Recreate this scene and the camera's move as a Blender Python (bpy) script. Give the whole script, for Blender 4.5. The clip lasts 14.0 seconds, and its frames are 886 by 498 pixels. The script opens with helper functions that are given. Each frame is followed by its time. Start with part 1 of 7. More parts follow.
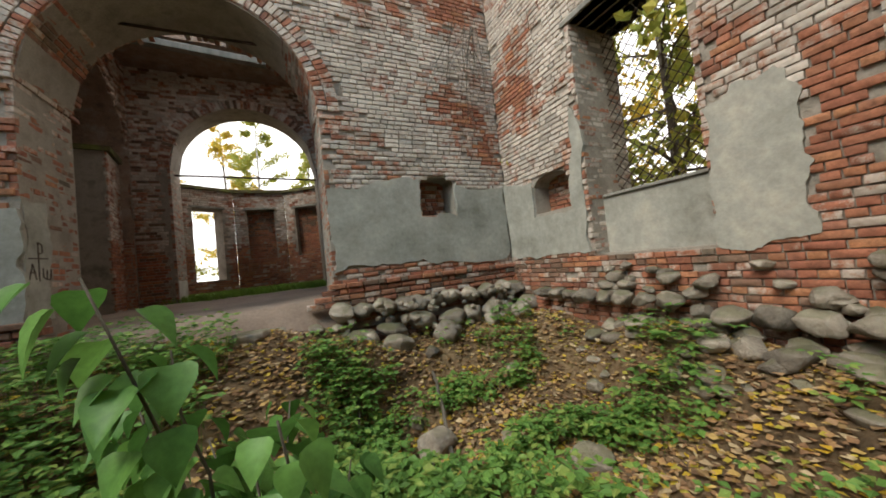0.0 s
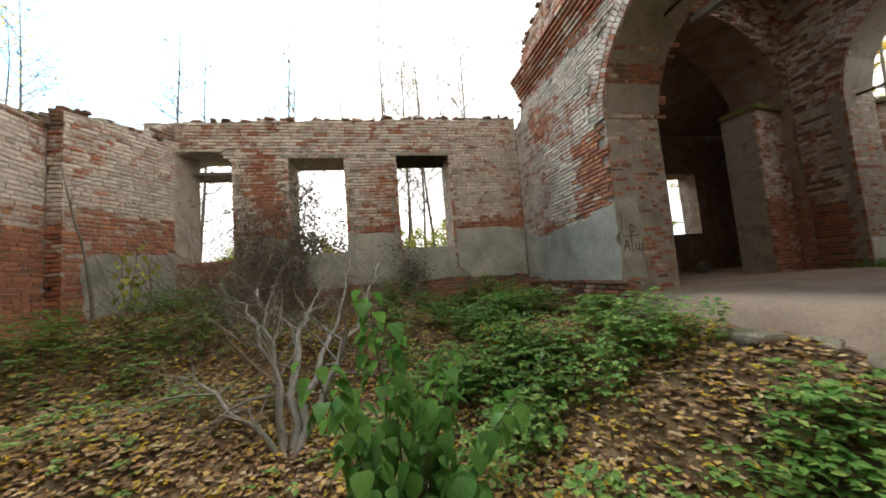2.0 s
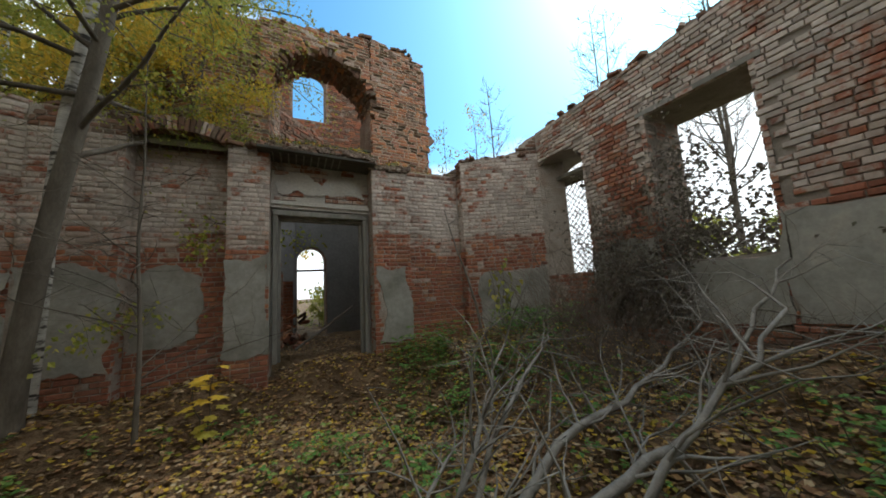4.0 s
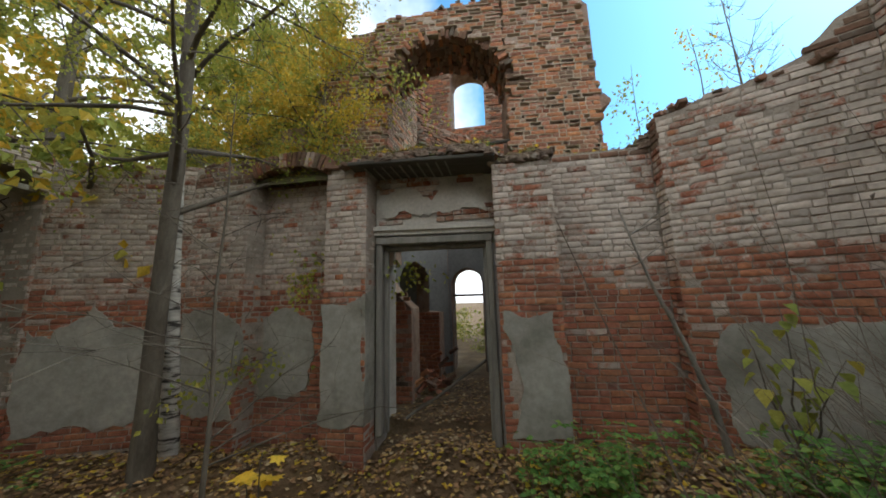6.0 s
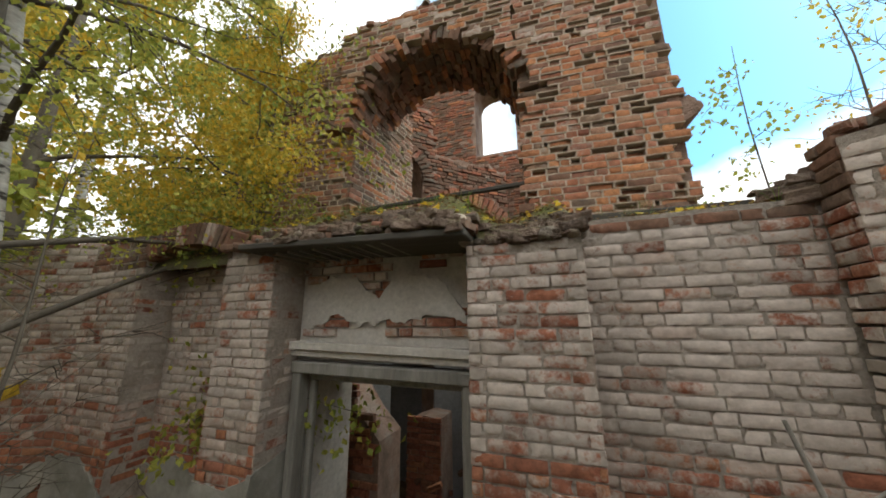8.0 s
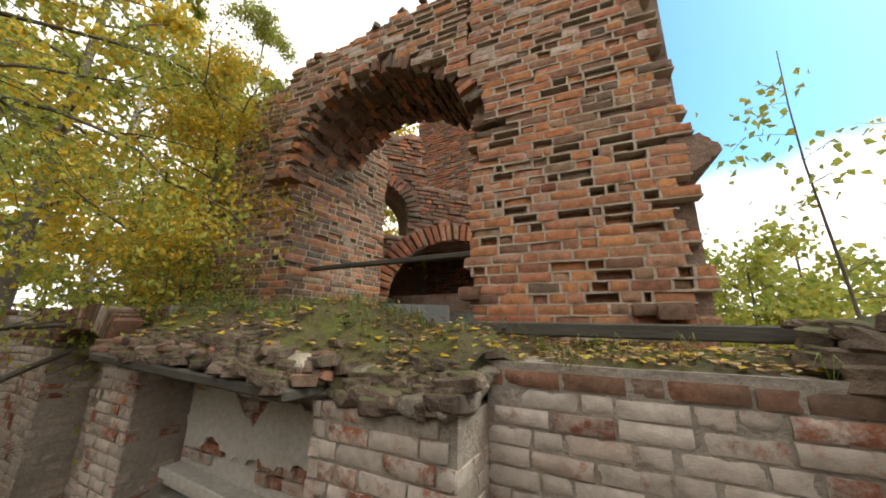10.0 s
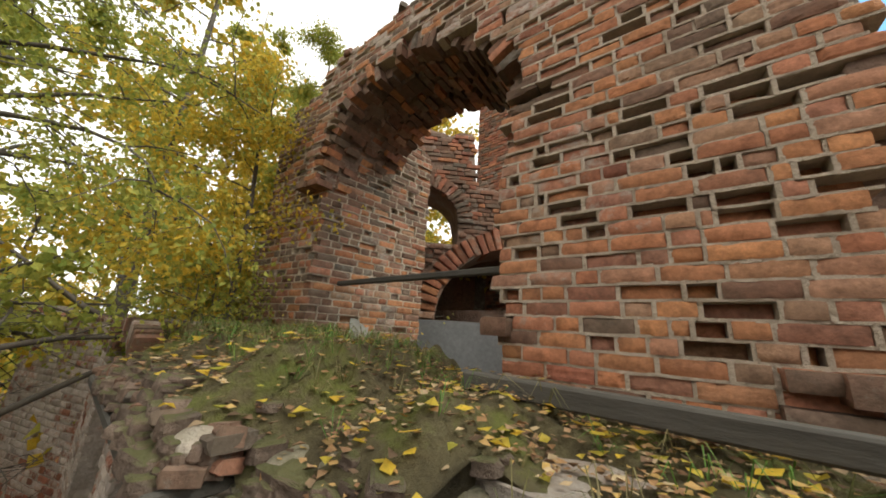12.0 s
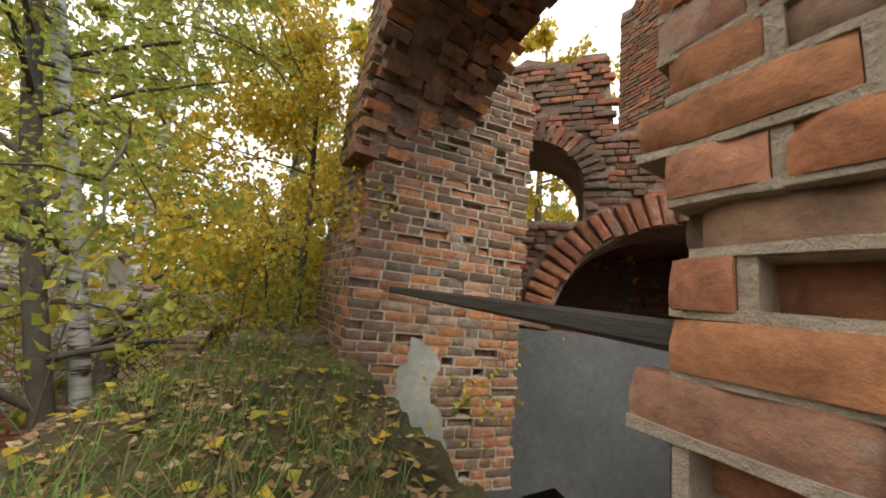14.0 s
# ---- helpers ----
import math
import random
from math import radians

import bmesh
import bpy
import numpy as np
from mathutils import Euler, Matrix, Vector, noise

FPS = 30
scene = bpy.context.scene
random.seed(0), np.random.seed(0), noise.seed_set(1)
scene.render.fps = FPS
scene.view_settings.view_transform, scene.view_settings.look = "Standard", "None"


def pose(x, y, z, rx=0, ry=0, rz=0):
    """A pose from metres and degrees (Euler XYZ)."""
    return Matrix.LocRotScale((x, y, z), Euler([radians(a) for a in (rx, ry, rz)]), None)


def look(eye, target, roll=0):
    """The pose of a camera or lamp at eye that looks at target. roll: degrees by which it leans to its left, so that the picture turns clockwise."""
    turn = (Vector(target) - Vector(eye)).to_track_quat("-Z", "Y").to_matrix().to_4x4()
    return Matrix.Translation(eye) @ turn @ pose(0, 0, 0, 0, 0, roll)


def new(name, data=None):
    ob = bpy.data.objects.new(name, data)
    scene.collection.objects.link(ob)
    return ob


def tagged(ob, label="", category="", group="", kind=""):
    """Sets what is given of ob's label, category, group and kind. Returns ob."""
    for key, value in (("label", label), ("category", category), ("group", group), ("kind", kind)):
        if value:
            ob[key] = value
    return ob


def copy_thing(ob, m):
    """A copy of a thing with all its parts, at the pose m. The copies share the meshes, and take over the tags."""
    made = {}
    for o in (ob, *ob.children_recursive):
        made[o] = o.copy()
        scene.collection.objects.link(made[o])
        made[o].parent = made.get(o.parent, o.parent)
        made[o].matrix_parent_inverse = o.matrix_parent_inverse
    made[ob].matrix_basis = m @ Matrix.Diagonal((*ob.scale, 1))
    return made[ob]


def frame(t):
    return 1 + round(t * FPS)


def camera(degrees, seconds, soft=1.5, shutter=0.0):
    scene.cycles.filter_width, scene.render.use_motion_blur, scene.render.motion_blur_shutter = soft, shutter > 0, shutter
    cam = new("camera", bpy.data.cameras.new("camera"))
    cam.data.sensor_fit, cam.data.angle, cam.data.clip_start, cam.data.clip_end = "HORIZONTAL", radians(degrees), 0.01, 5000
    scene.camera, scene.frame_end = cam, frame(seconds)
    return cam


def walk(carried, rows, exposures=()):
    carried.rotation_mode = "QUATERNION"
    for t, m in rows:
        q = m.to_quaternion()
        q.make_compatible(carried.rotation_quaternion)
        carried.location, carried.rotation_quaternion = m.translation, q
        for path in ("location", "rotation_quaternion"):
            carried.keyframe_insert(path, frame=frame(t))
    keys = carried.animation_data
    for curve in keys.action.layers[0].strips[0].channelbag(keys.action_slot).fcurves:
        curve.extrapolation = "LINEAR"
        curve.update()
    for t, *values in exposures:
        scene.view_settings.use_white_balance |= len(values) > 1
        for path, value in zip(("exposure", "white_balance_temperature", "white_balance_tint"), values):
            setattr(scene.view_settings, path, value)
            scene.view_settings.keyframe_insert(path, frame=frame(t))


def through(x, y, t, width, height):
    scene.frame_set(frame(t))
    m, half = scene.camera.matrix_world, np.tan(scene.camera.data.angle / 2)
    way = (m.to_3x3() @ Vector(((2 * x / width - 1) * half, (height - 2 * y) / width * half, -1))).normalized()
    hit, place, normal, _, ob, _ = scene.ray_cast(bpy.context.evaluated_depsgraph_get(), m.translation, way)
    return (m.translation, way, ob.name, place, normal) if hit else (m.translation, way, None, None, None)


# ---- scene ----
cam = camera(108.6, 14.0, soft=1.75, shutter=0.06)
PATH = [
    (0, (-0.084, 0.126, 1.387), (0.782, 1.927, 1.456), -6.0),
    (0.5, (0.629, -0.137, 1.332), (0.599, 1.862, 1.402), -7.4),
    (1, (1.209, 0.047, 1.353), (0.321, 1.837, 1.442), -7.8),
    (1.5, (1.533, 0.546, 1.396), (-0.019, 1.802, 1.518), -6.7),
    (2, (1.622, 1.264, 1.484), (-0.335, 1.645, 1.644), -4.5),
    (2.5, (1.221, 1.814, 1.618), (-0.738, 1.453, 1.801), -3.9),
    (3, (0.58, 2.048, 1.791), (-1.201, 1.16, 1.983), -4.2),
    (3.5, (-0.153, 2.033, 1.905), (-1.582, 0.651, 2.126), -4.5),
    (4, (-0.92, 1.923, 1.927), (-1.801, 0.146, 2.186), -3.4),
    (4.2, (-1.211, 1.86, 1.917), (-1.891, -0.002, 2.183), -2.9),
    (6.3, (-2.257, -0.038, 2.625), (-1.85, -1.965, 2.973), -1.7),
    (6.5, (-2.275, -0.199, 2.71), (-1.831, -2.114, 3.078), -1.7),
    (7, (-2.357, -0.624, 2.99), (-1.843, -2.515, 3.386), -1.6),
    (7.5, (-2.511, -1.049, 3.292), (-1.922, -2.911, 3.723), -1.1),
    (8, (-2.721, -1.449, 3.597), (-2.059, -3.28, 4.052), -0.5),
    (8.5, (-2.933, -1.766, 3.89), (-2.197, -3.566, 4.36), 0.2),
    (9, (-3.105, -1.969, 4.193), (-2.296, -3.741, 4.648), 0.5),
    (9.2, (-3.166, -2.025, 4.309), (-2.328, -3.786, 4.756), 0.5),
    (11.3, (-3.397, -2.633, 4.367), (-2.392, -4.267, 4.934), 2.9),
    (11.5, (-3.39, -2.701, 4.376), (-2.31, -4.29, 4.931), 3.0),
    (12, (-3.327, -2.876, 4.536), (-2.058, -4.336, 5.044), 3.7),
    (12.5, (-3.265, -3.131, 4.793), (-1.822, -4.441, 5.239), 4.8),
    (13, (-3.126, -3.347, 4.981), (-1.543, -4.508, 5.366), 6.2),
    (13.5, (-2.918, -3.556, 5.017), (-1.222, -4.562, 5.35), 6.7),
    (14, (-2.732, -3.862, 4.892), (-0.943, -4.702, 5.2), 6.2),
]
EXPOSURES = [(0, 0.78, 7150, 11), (0.6, 1.32, 7300, 11), (1.8, 1.2, 7150, 10), (3, 0.45, 6500, 6), (4.2, 0.2, 6350, 5), (6.5, 0.45, 6450, 6), (9, 0.45, 7050, 9), (11.5, 0.42, 7300, 10), (12.5, 0.4, 7050, 9), (14, 0.5, 7150, 10)]
walk(cam, [(t, look(eye, target, roll)) for t, eye, target, roll in PATH], EXPOSURES)

# ---- light ----
SUN_EL, SUN_AZ = 48.0, 250.0
world = bpy.data.worlds.new("sky")
scene.world = world
world.use_nodes = True
wn, wl = world.node_tree.nodes, world.node_tree.links
sky = wn.new("ShaderNodeTexSky")
sky.sky_type, sky.sun_disc = "NISHITA", False
sky.sun_elevation, sky.sun_rotation = radians(SUN_EL), radians(SUN_AZ)
sky.air_density, sky.dust_density = 1.0, 1.5
wc = wn.new("ShaderNodeTexCoord")
wnoise = wn.new("ShaderNodeTexNoise")
wnoise.inputs["Scale"].default_value = 1.35
wnoise.inputs["Detail"].default_value = 6.0
wnoise.inputs["Roughness"].default_value = 0.55
wramp = wn.new("ShaderNodeValToRGB")
wramp.color_ramp.elements[0].position = 0.44
wramp.color_ramp.elements[1].position = 0.60
wmix = wn.new("ShaderNodeMixRGB")
wmix.inputs[2].default_value = (6.5, 6.7, 7.0, 1)
wl.new(wc.outputs["Generated"], wnoise.inputs["Vector"])
wdot = wn.new("ShaderNodeVectorMath")
wdot.operation = "DOT_PRODUCT"
wdot.inputs[1].default_value = (-0.42, -0.70, 0.58)
wl.new(wc.outputs["Generated"], wdot.inputs[0])
wgap = wn.new("ShaderNodeMath")
wgap.operation, wgap.inputs[1].default_value, wgap.inputs[2].default_value = "MULTIPLY_ADD", -1.35, 1.08
wl.new(wdot.outputs["Value"], wgap.inputs[0])
wsum = wn.new("ShaderNodeMath")
wsum.operation = "ADD"
wl.new(wnoise.outputs["Fac"], wsum.inputs[0])
wsep = wn.new("ShaderNodeSeparateXYZ")
wl.new(wc.outputs["Generated"], wsep.inputs[0])
wlow = wn.new("ShaderNodeMapRange")
wlow.inputs["From Min"].default_value, wlow.inputs["From Max"].default_value = 0.46, 0.30
wlow.inputs["To Max"].default_value = 0.35
wl.new(wsep.outputs["Z"], wlow.inputs["Value"])
wlift = wn.new("ShaderNodeMath")
wl.new(wgap.outputs[0], wlift.inputs[0])
wl.new(wlow.outputs["Result"], wlift.inputs[1])
wl.new(wlift.outputs[0], wsum.inputs[1])
wl.new(wsum.outputs[0], wramp.inputs["Fac"])
wl.new(wramp.outputs["Color"], wmix.inputs[0])
wtint = wn.new("ShaderNodeMixRGB")
wtint.blend_type = "MULTIPLY"
wtint.inputs[0].default_value = 1.0
wtint.inputs[2].default_value = (0.50, 0.95, 1.12, 1)
wl.new(sky.outputs["Color"], wtint.inputs[1])
wl.new(wtint.outputs["Color"], wmix.inputs[1])
wl.new(wmix.outputs["Color"], wn["Background"].inputs["Color"])
wn["Background"].inputs["Strength"].default_value = 0.2
sun = new("sun", bpy.data.lights.new("sun", "SUN"))
sun.data.energy, sun.data.angle, sun.data.color = 1.7, radians(25), (1.0, 0.96, 0.9)
sun.matrix_world = look((0, 0, 30), Vector((0, 0, 30)) - Vector((math.sin(radians(SUN_AZ)) * math.cos(radians(SUN_EL)), math.cos(radians(SUN_AZ)) * math.cos(radians(SUN_EL)), math.sin(radians(SUN_EL)))))


# ---- materials ----
def graph(name, rough=0.85):
    m = bpy.data.materials.new(name)
    m.use_nodes = True
    b = m.node_tree.nodes["Principled BSDF"]
    b.inputs["Roughness"].default_value = rough
    b.inputs["Specular IOR Level"].default_value = 0.25
    return m, m.node_tree.nodes, m.node_tree.links, b


def tex(nd, lk, scale, detail=5.0, rough=0.6, vec=None, stretch=None):
    n = nd.new("ShaderNodeTexNoise")
    n.inputs["Scale"].default_value, n.inputs["Detail"].default_value, n.inputs["Roughness"].default_value = scale, detail, rough
    g = nd.new("ShaderNodeNewGeometry")
    src = g.outputs["Position"]
    if stretch:
        mp = nd.new("ShaderNodeMapping")
        mp.inputs["Scale"].default_value = stretch
        lk.new(src, mp.inputs["Vector"])
        src = mp.outputs["Vector"]
    lk.new(src, n.inputs["Vector"])
    return n.outputs["Fac"]


def ramp(nd, lk, fac, stops):
    r = nd.new("ShaderNodeValToRGB")
    while len(r.color_ramp.elements) < len(stops):
        r.color_ramp.elements.new(0.5)
    for e, (p, c) in zip(r.color_ramp.elements, stops):
        e.position = p
        e.color = (*c, 1) if not isinstance(c, (int, float)) else (c, c, c, 1)
    lk.new(fac, r.inputs["Fac"])
    return r.outputs["Color"]


def mix(nd, lk, fac, a, b, kind="MIX"):
    x = nd.new("ShaderNodeMixRGB")
    x.blend_type = kind
    for k, v in ((0, fac), (1, a), (2, b)):
        if isinstance(v, (int, float)):
            x.inputs[k].default_value = v if k == 0 else (v, v, v, 1)
        elif isinstance(v, tuple):
            x.inputs[k].default_value = (*v, 1)
        else:
            lk.new(v, x.inputs[k])
    return x.outputs["Color"]


def calc(nd, lk, op, a, b=0.0, clamp=False):
    x = nd.new("ShaderNodeMath")
    x.operation, x.use_clamp = op, clamp
    for k, v in ((0, a), (1, b)):
        if isinstance(v, (int, float)):
            x.inputs[k].default_value = v
        else:
            lk.new(v, x.inputs[k])
    return x.outputs[0]


def chance(nd, lk):
    """A random number for each piece, joined or single."""
    g, o = nd.new("ShaderNodeNewGeometry"), nd.new("ShaderNodeObjectInfo")
    s = calc(nd, lk, "ADD", g.outputs["Random Per Island"], o.outputs["Random"])
    return calc(nd, lk, "FRACT", s)


def bump(nd, lk, b, height, strength=0.5, dist=0.01):
    n = nd.new("ShaderNodeBump")
    n.inputs["Strength"].default_value, n.inputs["Distance"].default_value = strength, dist
    lk.new(height, n.inputs["Height"])
    lk.new(n.outputs["Normal"], b.inputs["Normal"])


def brick_mat(name, reds, wash, white, grime=0.3):
    m, nd, lk, b = graph(name, 0.9)
    r = chance(nd, lk)
    col = ramp(nd, lk, r, [(i / (len(reds) - 1), c) for i, c in enumerate(reds)])
    fine = tex(nd, lk, 60, 6, 0.7)
    col = mix(nd, lk, 0.55, col, ramp(nd, lk, fine, [(0.3, 0.55), (0.7, 1.35)]), "MULTIPLY")
    blot = tex(nd, lk, 9, 6, 0.65)
    col = mix(nd, lk, 0.7, col, ramp(nd, lk, tex(nd, lk, 19, 5, 0.65), [(0.33, 0.5), (0.5, 1.0), (0.68, 1.35)]), "MULTIPLY")
    big = tex(nd, lk, 1.3, 3, 0.5)
    s = calc(nd, lk, "ADD", calc(nd, lk, "MULTIPLY", r, 0.22), calc(nd, lk, "ADD", blot, calc(nd, lk, "MULTIPLY", big, 0.8)))
    s = calc(nd, lk, "ADD", s, calc(nd, lk, "MULTIPLY", tex(nd, lk, 34, 6, 0.75), 0.7))
    lo = 1.81 - wash * 0.85
    cover = calc(nd, lk, "MULTIPLY", calc(nd, lk, "SUBTRACT", s, lo), 5.0, True)
    wcol = mix(nd, lk, 0.6, white, ramp(nd, lk, tex(nd, lk, 22, 5), [(0.3, 0.62), (0.7, 1.12)]), "MULTIPLY")
    col = mix(nd, lk, calc(nd, lk, "MULTIPLY", cover, 0.9), col, wcol)
    r2 = calc(nd, lk, "FRACT", calc(nd, lk, "MULTIPLY", r, 7.31))
    col = mix(nd, lk, 1.0, col, ramp(nd, lk, r2, [(0.0, 0.72), (0.25, 0.95), (1.0, 1.14)]), "MULTIPLY")
    dirt = ramp(nd, lk, tex(nd, lk, 2.2, 6, 0.7), [(0.42, 0.0), (0.68, grime)])
    col = mix(nd, lk, dirt, col, (0.10, 0.085, 0.06))
    lk.new(col, b.inputs["Base Color"])
    pits = tex(nd, lk, 150, 3, 0.7)
    bump(nd, lk, b, calc(nd, lk, "ADD", calc(nd, lk, "ADD", calc(nd, lk, "MULTIPLY", fine, 0.6), blot), calc(nd, lk, "MULTIPLY", pits, 0.2)), 0.65, 0.010)
    return m


def plain_mat(name, stops, scale=3.0, rough=0.85, fine=40.0, bumps=0.4, vary=0.0, stretch=None, metal=0.0, depth=0.01, moss=None):
    m, nd, lk, b = graph(name, rough)
    b.inputs["Metallic"].default_value = metal
    col = ramp(nd, lk, tex(nd, lk, scale, 6, 0.62, stretch=stretch), stops)
    f = tex(nd, lk, fine, 6, 0.7, stretch=stretch)
    col = mix(nd, lk, 0.5, col, ramp(nd, lk, f, [(0.3, 0.6), (0.7, 1.3)]), "MULTIPLY")
    if vary:
        col = mix(nd, lk, 1.0, col, ramp(nd, lk, chance(nd, lk), [(0.0, 1.0 - vary), (1.0, 1.0 + vary)]), "MULTIPLY")
    if moss:
        g = nd.new("ShaderNodeNewGeometry")
        sx = nd.new("ShaderNodeSeparateXYZ")
        lk.new(g.outputs["Normal"], sx.inputs[0])
        up = calc(nd, lk, "ADD", calc(nd, lk, "MULTIPLY", sx.outputs[2], 0.5), tex(nd, lk, 3.5, 5))
        col = mix(nd, lk, ramp(nd, lk, up, [(0.78, 0.0), (0.95, moss)]), col, (0.09, 0.10, 0.028))
    lk.new(col, b.inputs["Base Color"])
    bump(nd, lk, b, f, bumps, depth)
    return m


def leaf_mat(name, cols, shine=0.45, through=0.35):
    m, nd, lk, b = graph(name, shine)
    r = chance(nd, lk)
    col = ramp(nd, lk, r, [(i / (len(cols) - 1), c) for i, c in enumerate(cols)])
    col = mix(nd, lk, 0.6, col, ramp(nd, lk, tex(nd, lk, 45, 4), [(0.3, 0.65), (0.7, 1.25)]), "MULTIPLY")
    lk.new(col, b.inputs["Base Color"])
    t = nd.new("ShaderNodeBsdfTranslucent")
    lk.new(col, t.inputs["Color"])
    ms = nd.new("ShaderNodeMixShader")
    ms.inputs[0].default_value = through
    lk.new(b.outputs[0], ms.inputs[1])
    lk.new(t.outputs[0], ms.inputs[2])
    lk.new(ms.outputs[0], nd["Material Output"].inputs["Surface"])
    return m


RED = [(0.27, 0.10, 0.062), (0.36, 0.14, 0.08), (0.31, 0.11, 0.068), (0.42, 0.18, 0.09), (0.24, 0.10, 0.07)]
ORANGE = [(0.40, 0.17, 0.085), (0.50, 0.225, 0.10), (0.36, 0.14, 0.08), (0.46, 0.19, 0.085), (0.30, 0.19, 0.125), (0.44, 0.18, 0.10), (0.33, 0.15, 0.10), (0.38, 0.24, 0.15)]
WHITE = (0.65, 0.57, 0.50)
M_BARE = brick_mat("bare_red_brick", RED, 0.06, WHITE, 0.35)
M_WORN = brick_mat("worn_whitewashed_brick", RED, 0.66, (0.53, 0.44, 0.37))
M_WASH = brick_mat("whitewashed_brick", RED, 0.84, (0.59, 0.52, 0.45), 0.38)
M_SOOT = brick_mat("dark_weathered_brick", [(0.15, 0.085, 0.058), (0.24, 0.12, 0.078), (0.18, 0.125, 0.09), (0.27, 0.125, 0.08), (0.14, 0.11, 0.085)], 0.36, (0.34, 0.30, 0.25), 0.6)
M_TOWER = brick_mat("orange_tower_brick", ORANGE, 0.34, (0.42, 0.345, 0.28), 0.22)
BRICKS = [M_BARE, M_WORN, M_WASH, M_SOOT, M_TOWER]
M_MORTAR = plain_mat("lime_mortar", [(0.3, (0.20, 0.17, 0.138)), (0.55, (0.32, 0.275, 0.23)), (0.75, (0.14, 0.117, 0.093))], 2.5, 0.95, 50, 0.8)
M_LIGHT_MORTAR = plain_mat("pale_lime_mortar", [(0.3, (0.38, 0.30, 0.225)), (0.55, (0.52, 0.425, 0.325)), (0.75, (0.33, 0.245, 0.175))], 2.5, 0.95, 45, 1.0, depth=0.02)
M_WASHED_MORTAR = plain_mat("whitewashed_mortar", [(0.3, (0.26, 0.215, 0.175)), (0.5, (0.40, 0.345, 0.29)), (0.7, (0.30, 0.225, 0.175))], 3.0, 0.95, 40, 1.0, depth=0.02)
M_CORE = plain_mat("brick_rubble_core", [(0.3, (0.17, 0.12, 0.09)), (0.5, (0.30, 0.20, 0.15)), (0.7, (0.36, 0.31, 0.26))], 3.5, 0.95, 30, 1.0, depth=0.03)
M_PLASTER = plain_mat("grey_cement_plaster", [(0.27, (0.18, 0.168, 0.135)), (0.42, (0.275, 0.262, 0.225)), (0.58, (0.345, 0.325, 0.28)), (0.76, (0.46, 0.405, 0.33))], 1.7, 0.88, 14, 0.5, depth=0.010)
M_PALE = plain_mat("pale_lime_plaster", [(0.3, (0.36, 0.31, 0.26)), (0.5, (0.52, 0.48, 0.42)), (0.7, (0.60, 0.57, 0.52))], 1.8, 0.9, 25, 0.5)
M_BLUE = plain_mat("bluish_smooth_plaster", [(0.3, (0.17, 0.17, 0.17)), (0.7, (0.25, 0.25, 0.245))], 1.5, 0.8, 20, 0.2, depth=0.004)
M_WOOD = plain_mat("grey_weathered_wood", [(0.3, (0.15, 0.14, 0.12)), (0.55, (0.25, 0.235, 0.205)), (0.75, (0.33, 0.31, 0.275))], 6, 0.85, 60, 0.6, stretch=(1, 1, 0.12))
M_BEAM = plain_mat("dark_old_timber", [(0.3, (0.05, 0.045, 0.038)), (0.7, (0.13, 0.12, 0.10))], 4, 0.85, 45, 0.6, stretch=(0.15, 1, 1))
M_STONE = plain_mat("field_stone", [(0.3, (0.18, 0.15, 0.12)), (0.5, (0.30, 0.25, 0.20)), (0.72, (0.42, 0.36, 0.29))], 4.2, 0.9, 28, 0.9, vary=0.4, depth=0.04, moss=0.5)
M_RUBBLE = plain_mat("mossy_brick_rubble", [(0.3, (0.095, 0.072, 0.056)), (0.5, (0.17, 0.12, 0.09)), (0.72, (0.25, 0.19, 0.145))], 6.0, 0.93, 30, 0.9, vary=0.3, depth=0.03, moss=0.7)
M_SOIL = plain_mat("leaf_litter_soil", [(0.3, (0.09, 0.058, 0.032)), (0.5, (0.17, 0.11, 0.06)), (0.7, (0.25, 0.17, 0.09))], 2.0, 0.95, 24, 1.0, depth=0.05)
M_DIRT = plain_mat("trodden_earth_floor", [(0.3, (0.17, 0.12, 0.09)), (0.6, (0.26, 0.19, 0.145)), (0.8, (0.20, 0.13, 0.09))], 1.2, 0.95, 30, 0.6)
M_IRON = plain_mat("rusty_iron", [(0.3, (0.03, 0.022, 0.018)), (0.7, (0.08, 0.045, 0.03))], 8, 0.7, 50, 0.4, metal=0.3)
M_MOSS = plain_mat("moss", [(0.3, (0.07, 0.055, 0.03)), (0.5, (0.12, 0.10, 0.05)), (0.62, (0.13, 0.14, 0.035)), (0.8, (0.20, 0.16, 0.08))], 4, 0.95, 60, 1.0, depth=0.02)
M_BARK = plain_mat("grey_brown_bark", [(0.3, (0.07, 0.058, 0.045)), (0.6, (0.14, 0.12, 0.095)), (0.8, (0.20, 0.175, 0.145))], 5, 0.9, 50, 0.8, stretch=(1, 1, 0.3), depth=0.01)
M_DEAD = plain_mat("dead_grey_wood", [(0.3, (0.13, 0.115, 0.095)), (0.7, (0.29, 0.265, 0.23))], 5, 0.9, 50, 0.5)
M_BIRCH = plain_mat("white_birch_bark", [(0.40, (0.05, 0.045, 0.04)), (0.47, (0.42, 0.40, 0.36)), (0.7, (0.62, 0.60, 0.55))], 7, 0.8, 30, 0.4, stretch=(0.5, 0.5, 2.6))
M_GREEN = leaf_mat("green_leaf", [(0.06, 0.16, 0.035), (0.10, 0.23, 0.05), (0.15, 0.31, 0.07), (0.08, 0.20, 0.05)])
M_HERB = leaf_mat("herb_leaf", [(0.075, 0.16, 0.035), (0.11, 0.23, 0.05), (0.15, 0.29, 0.06), (0.26, 0.33, 0.08)], 0.55)
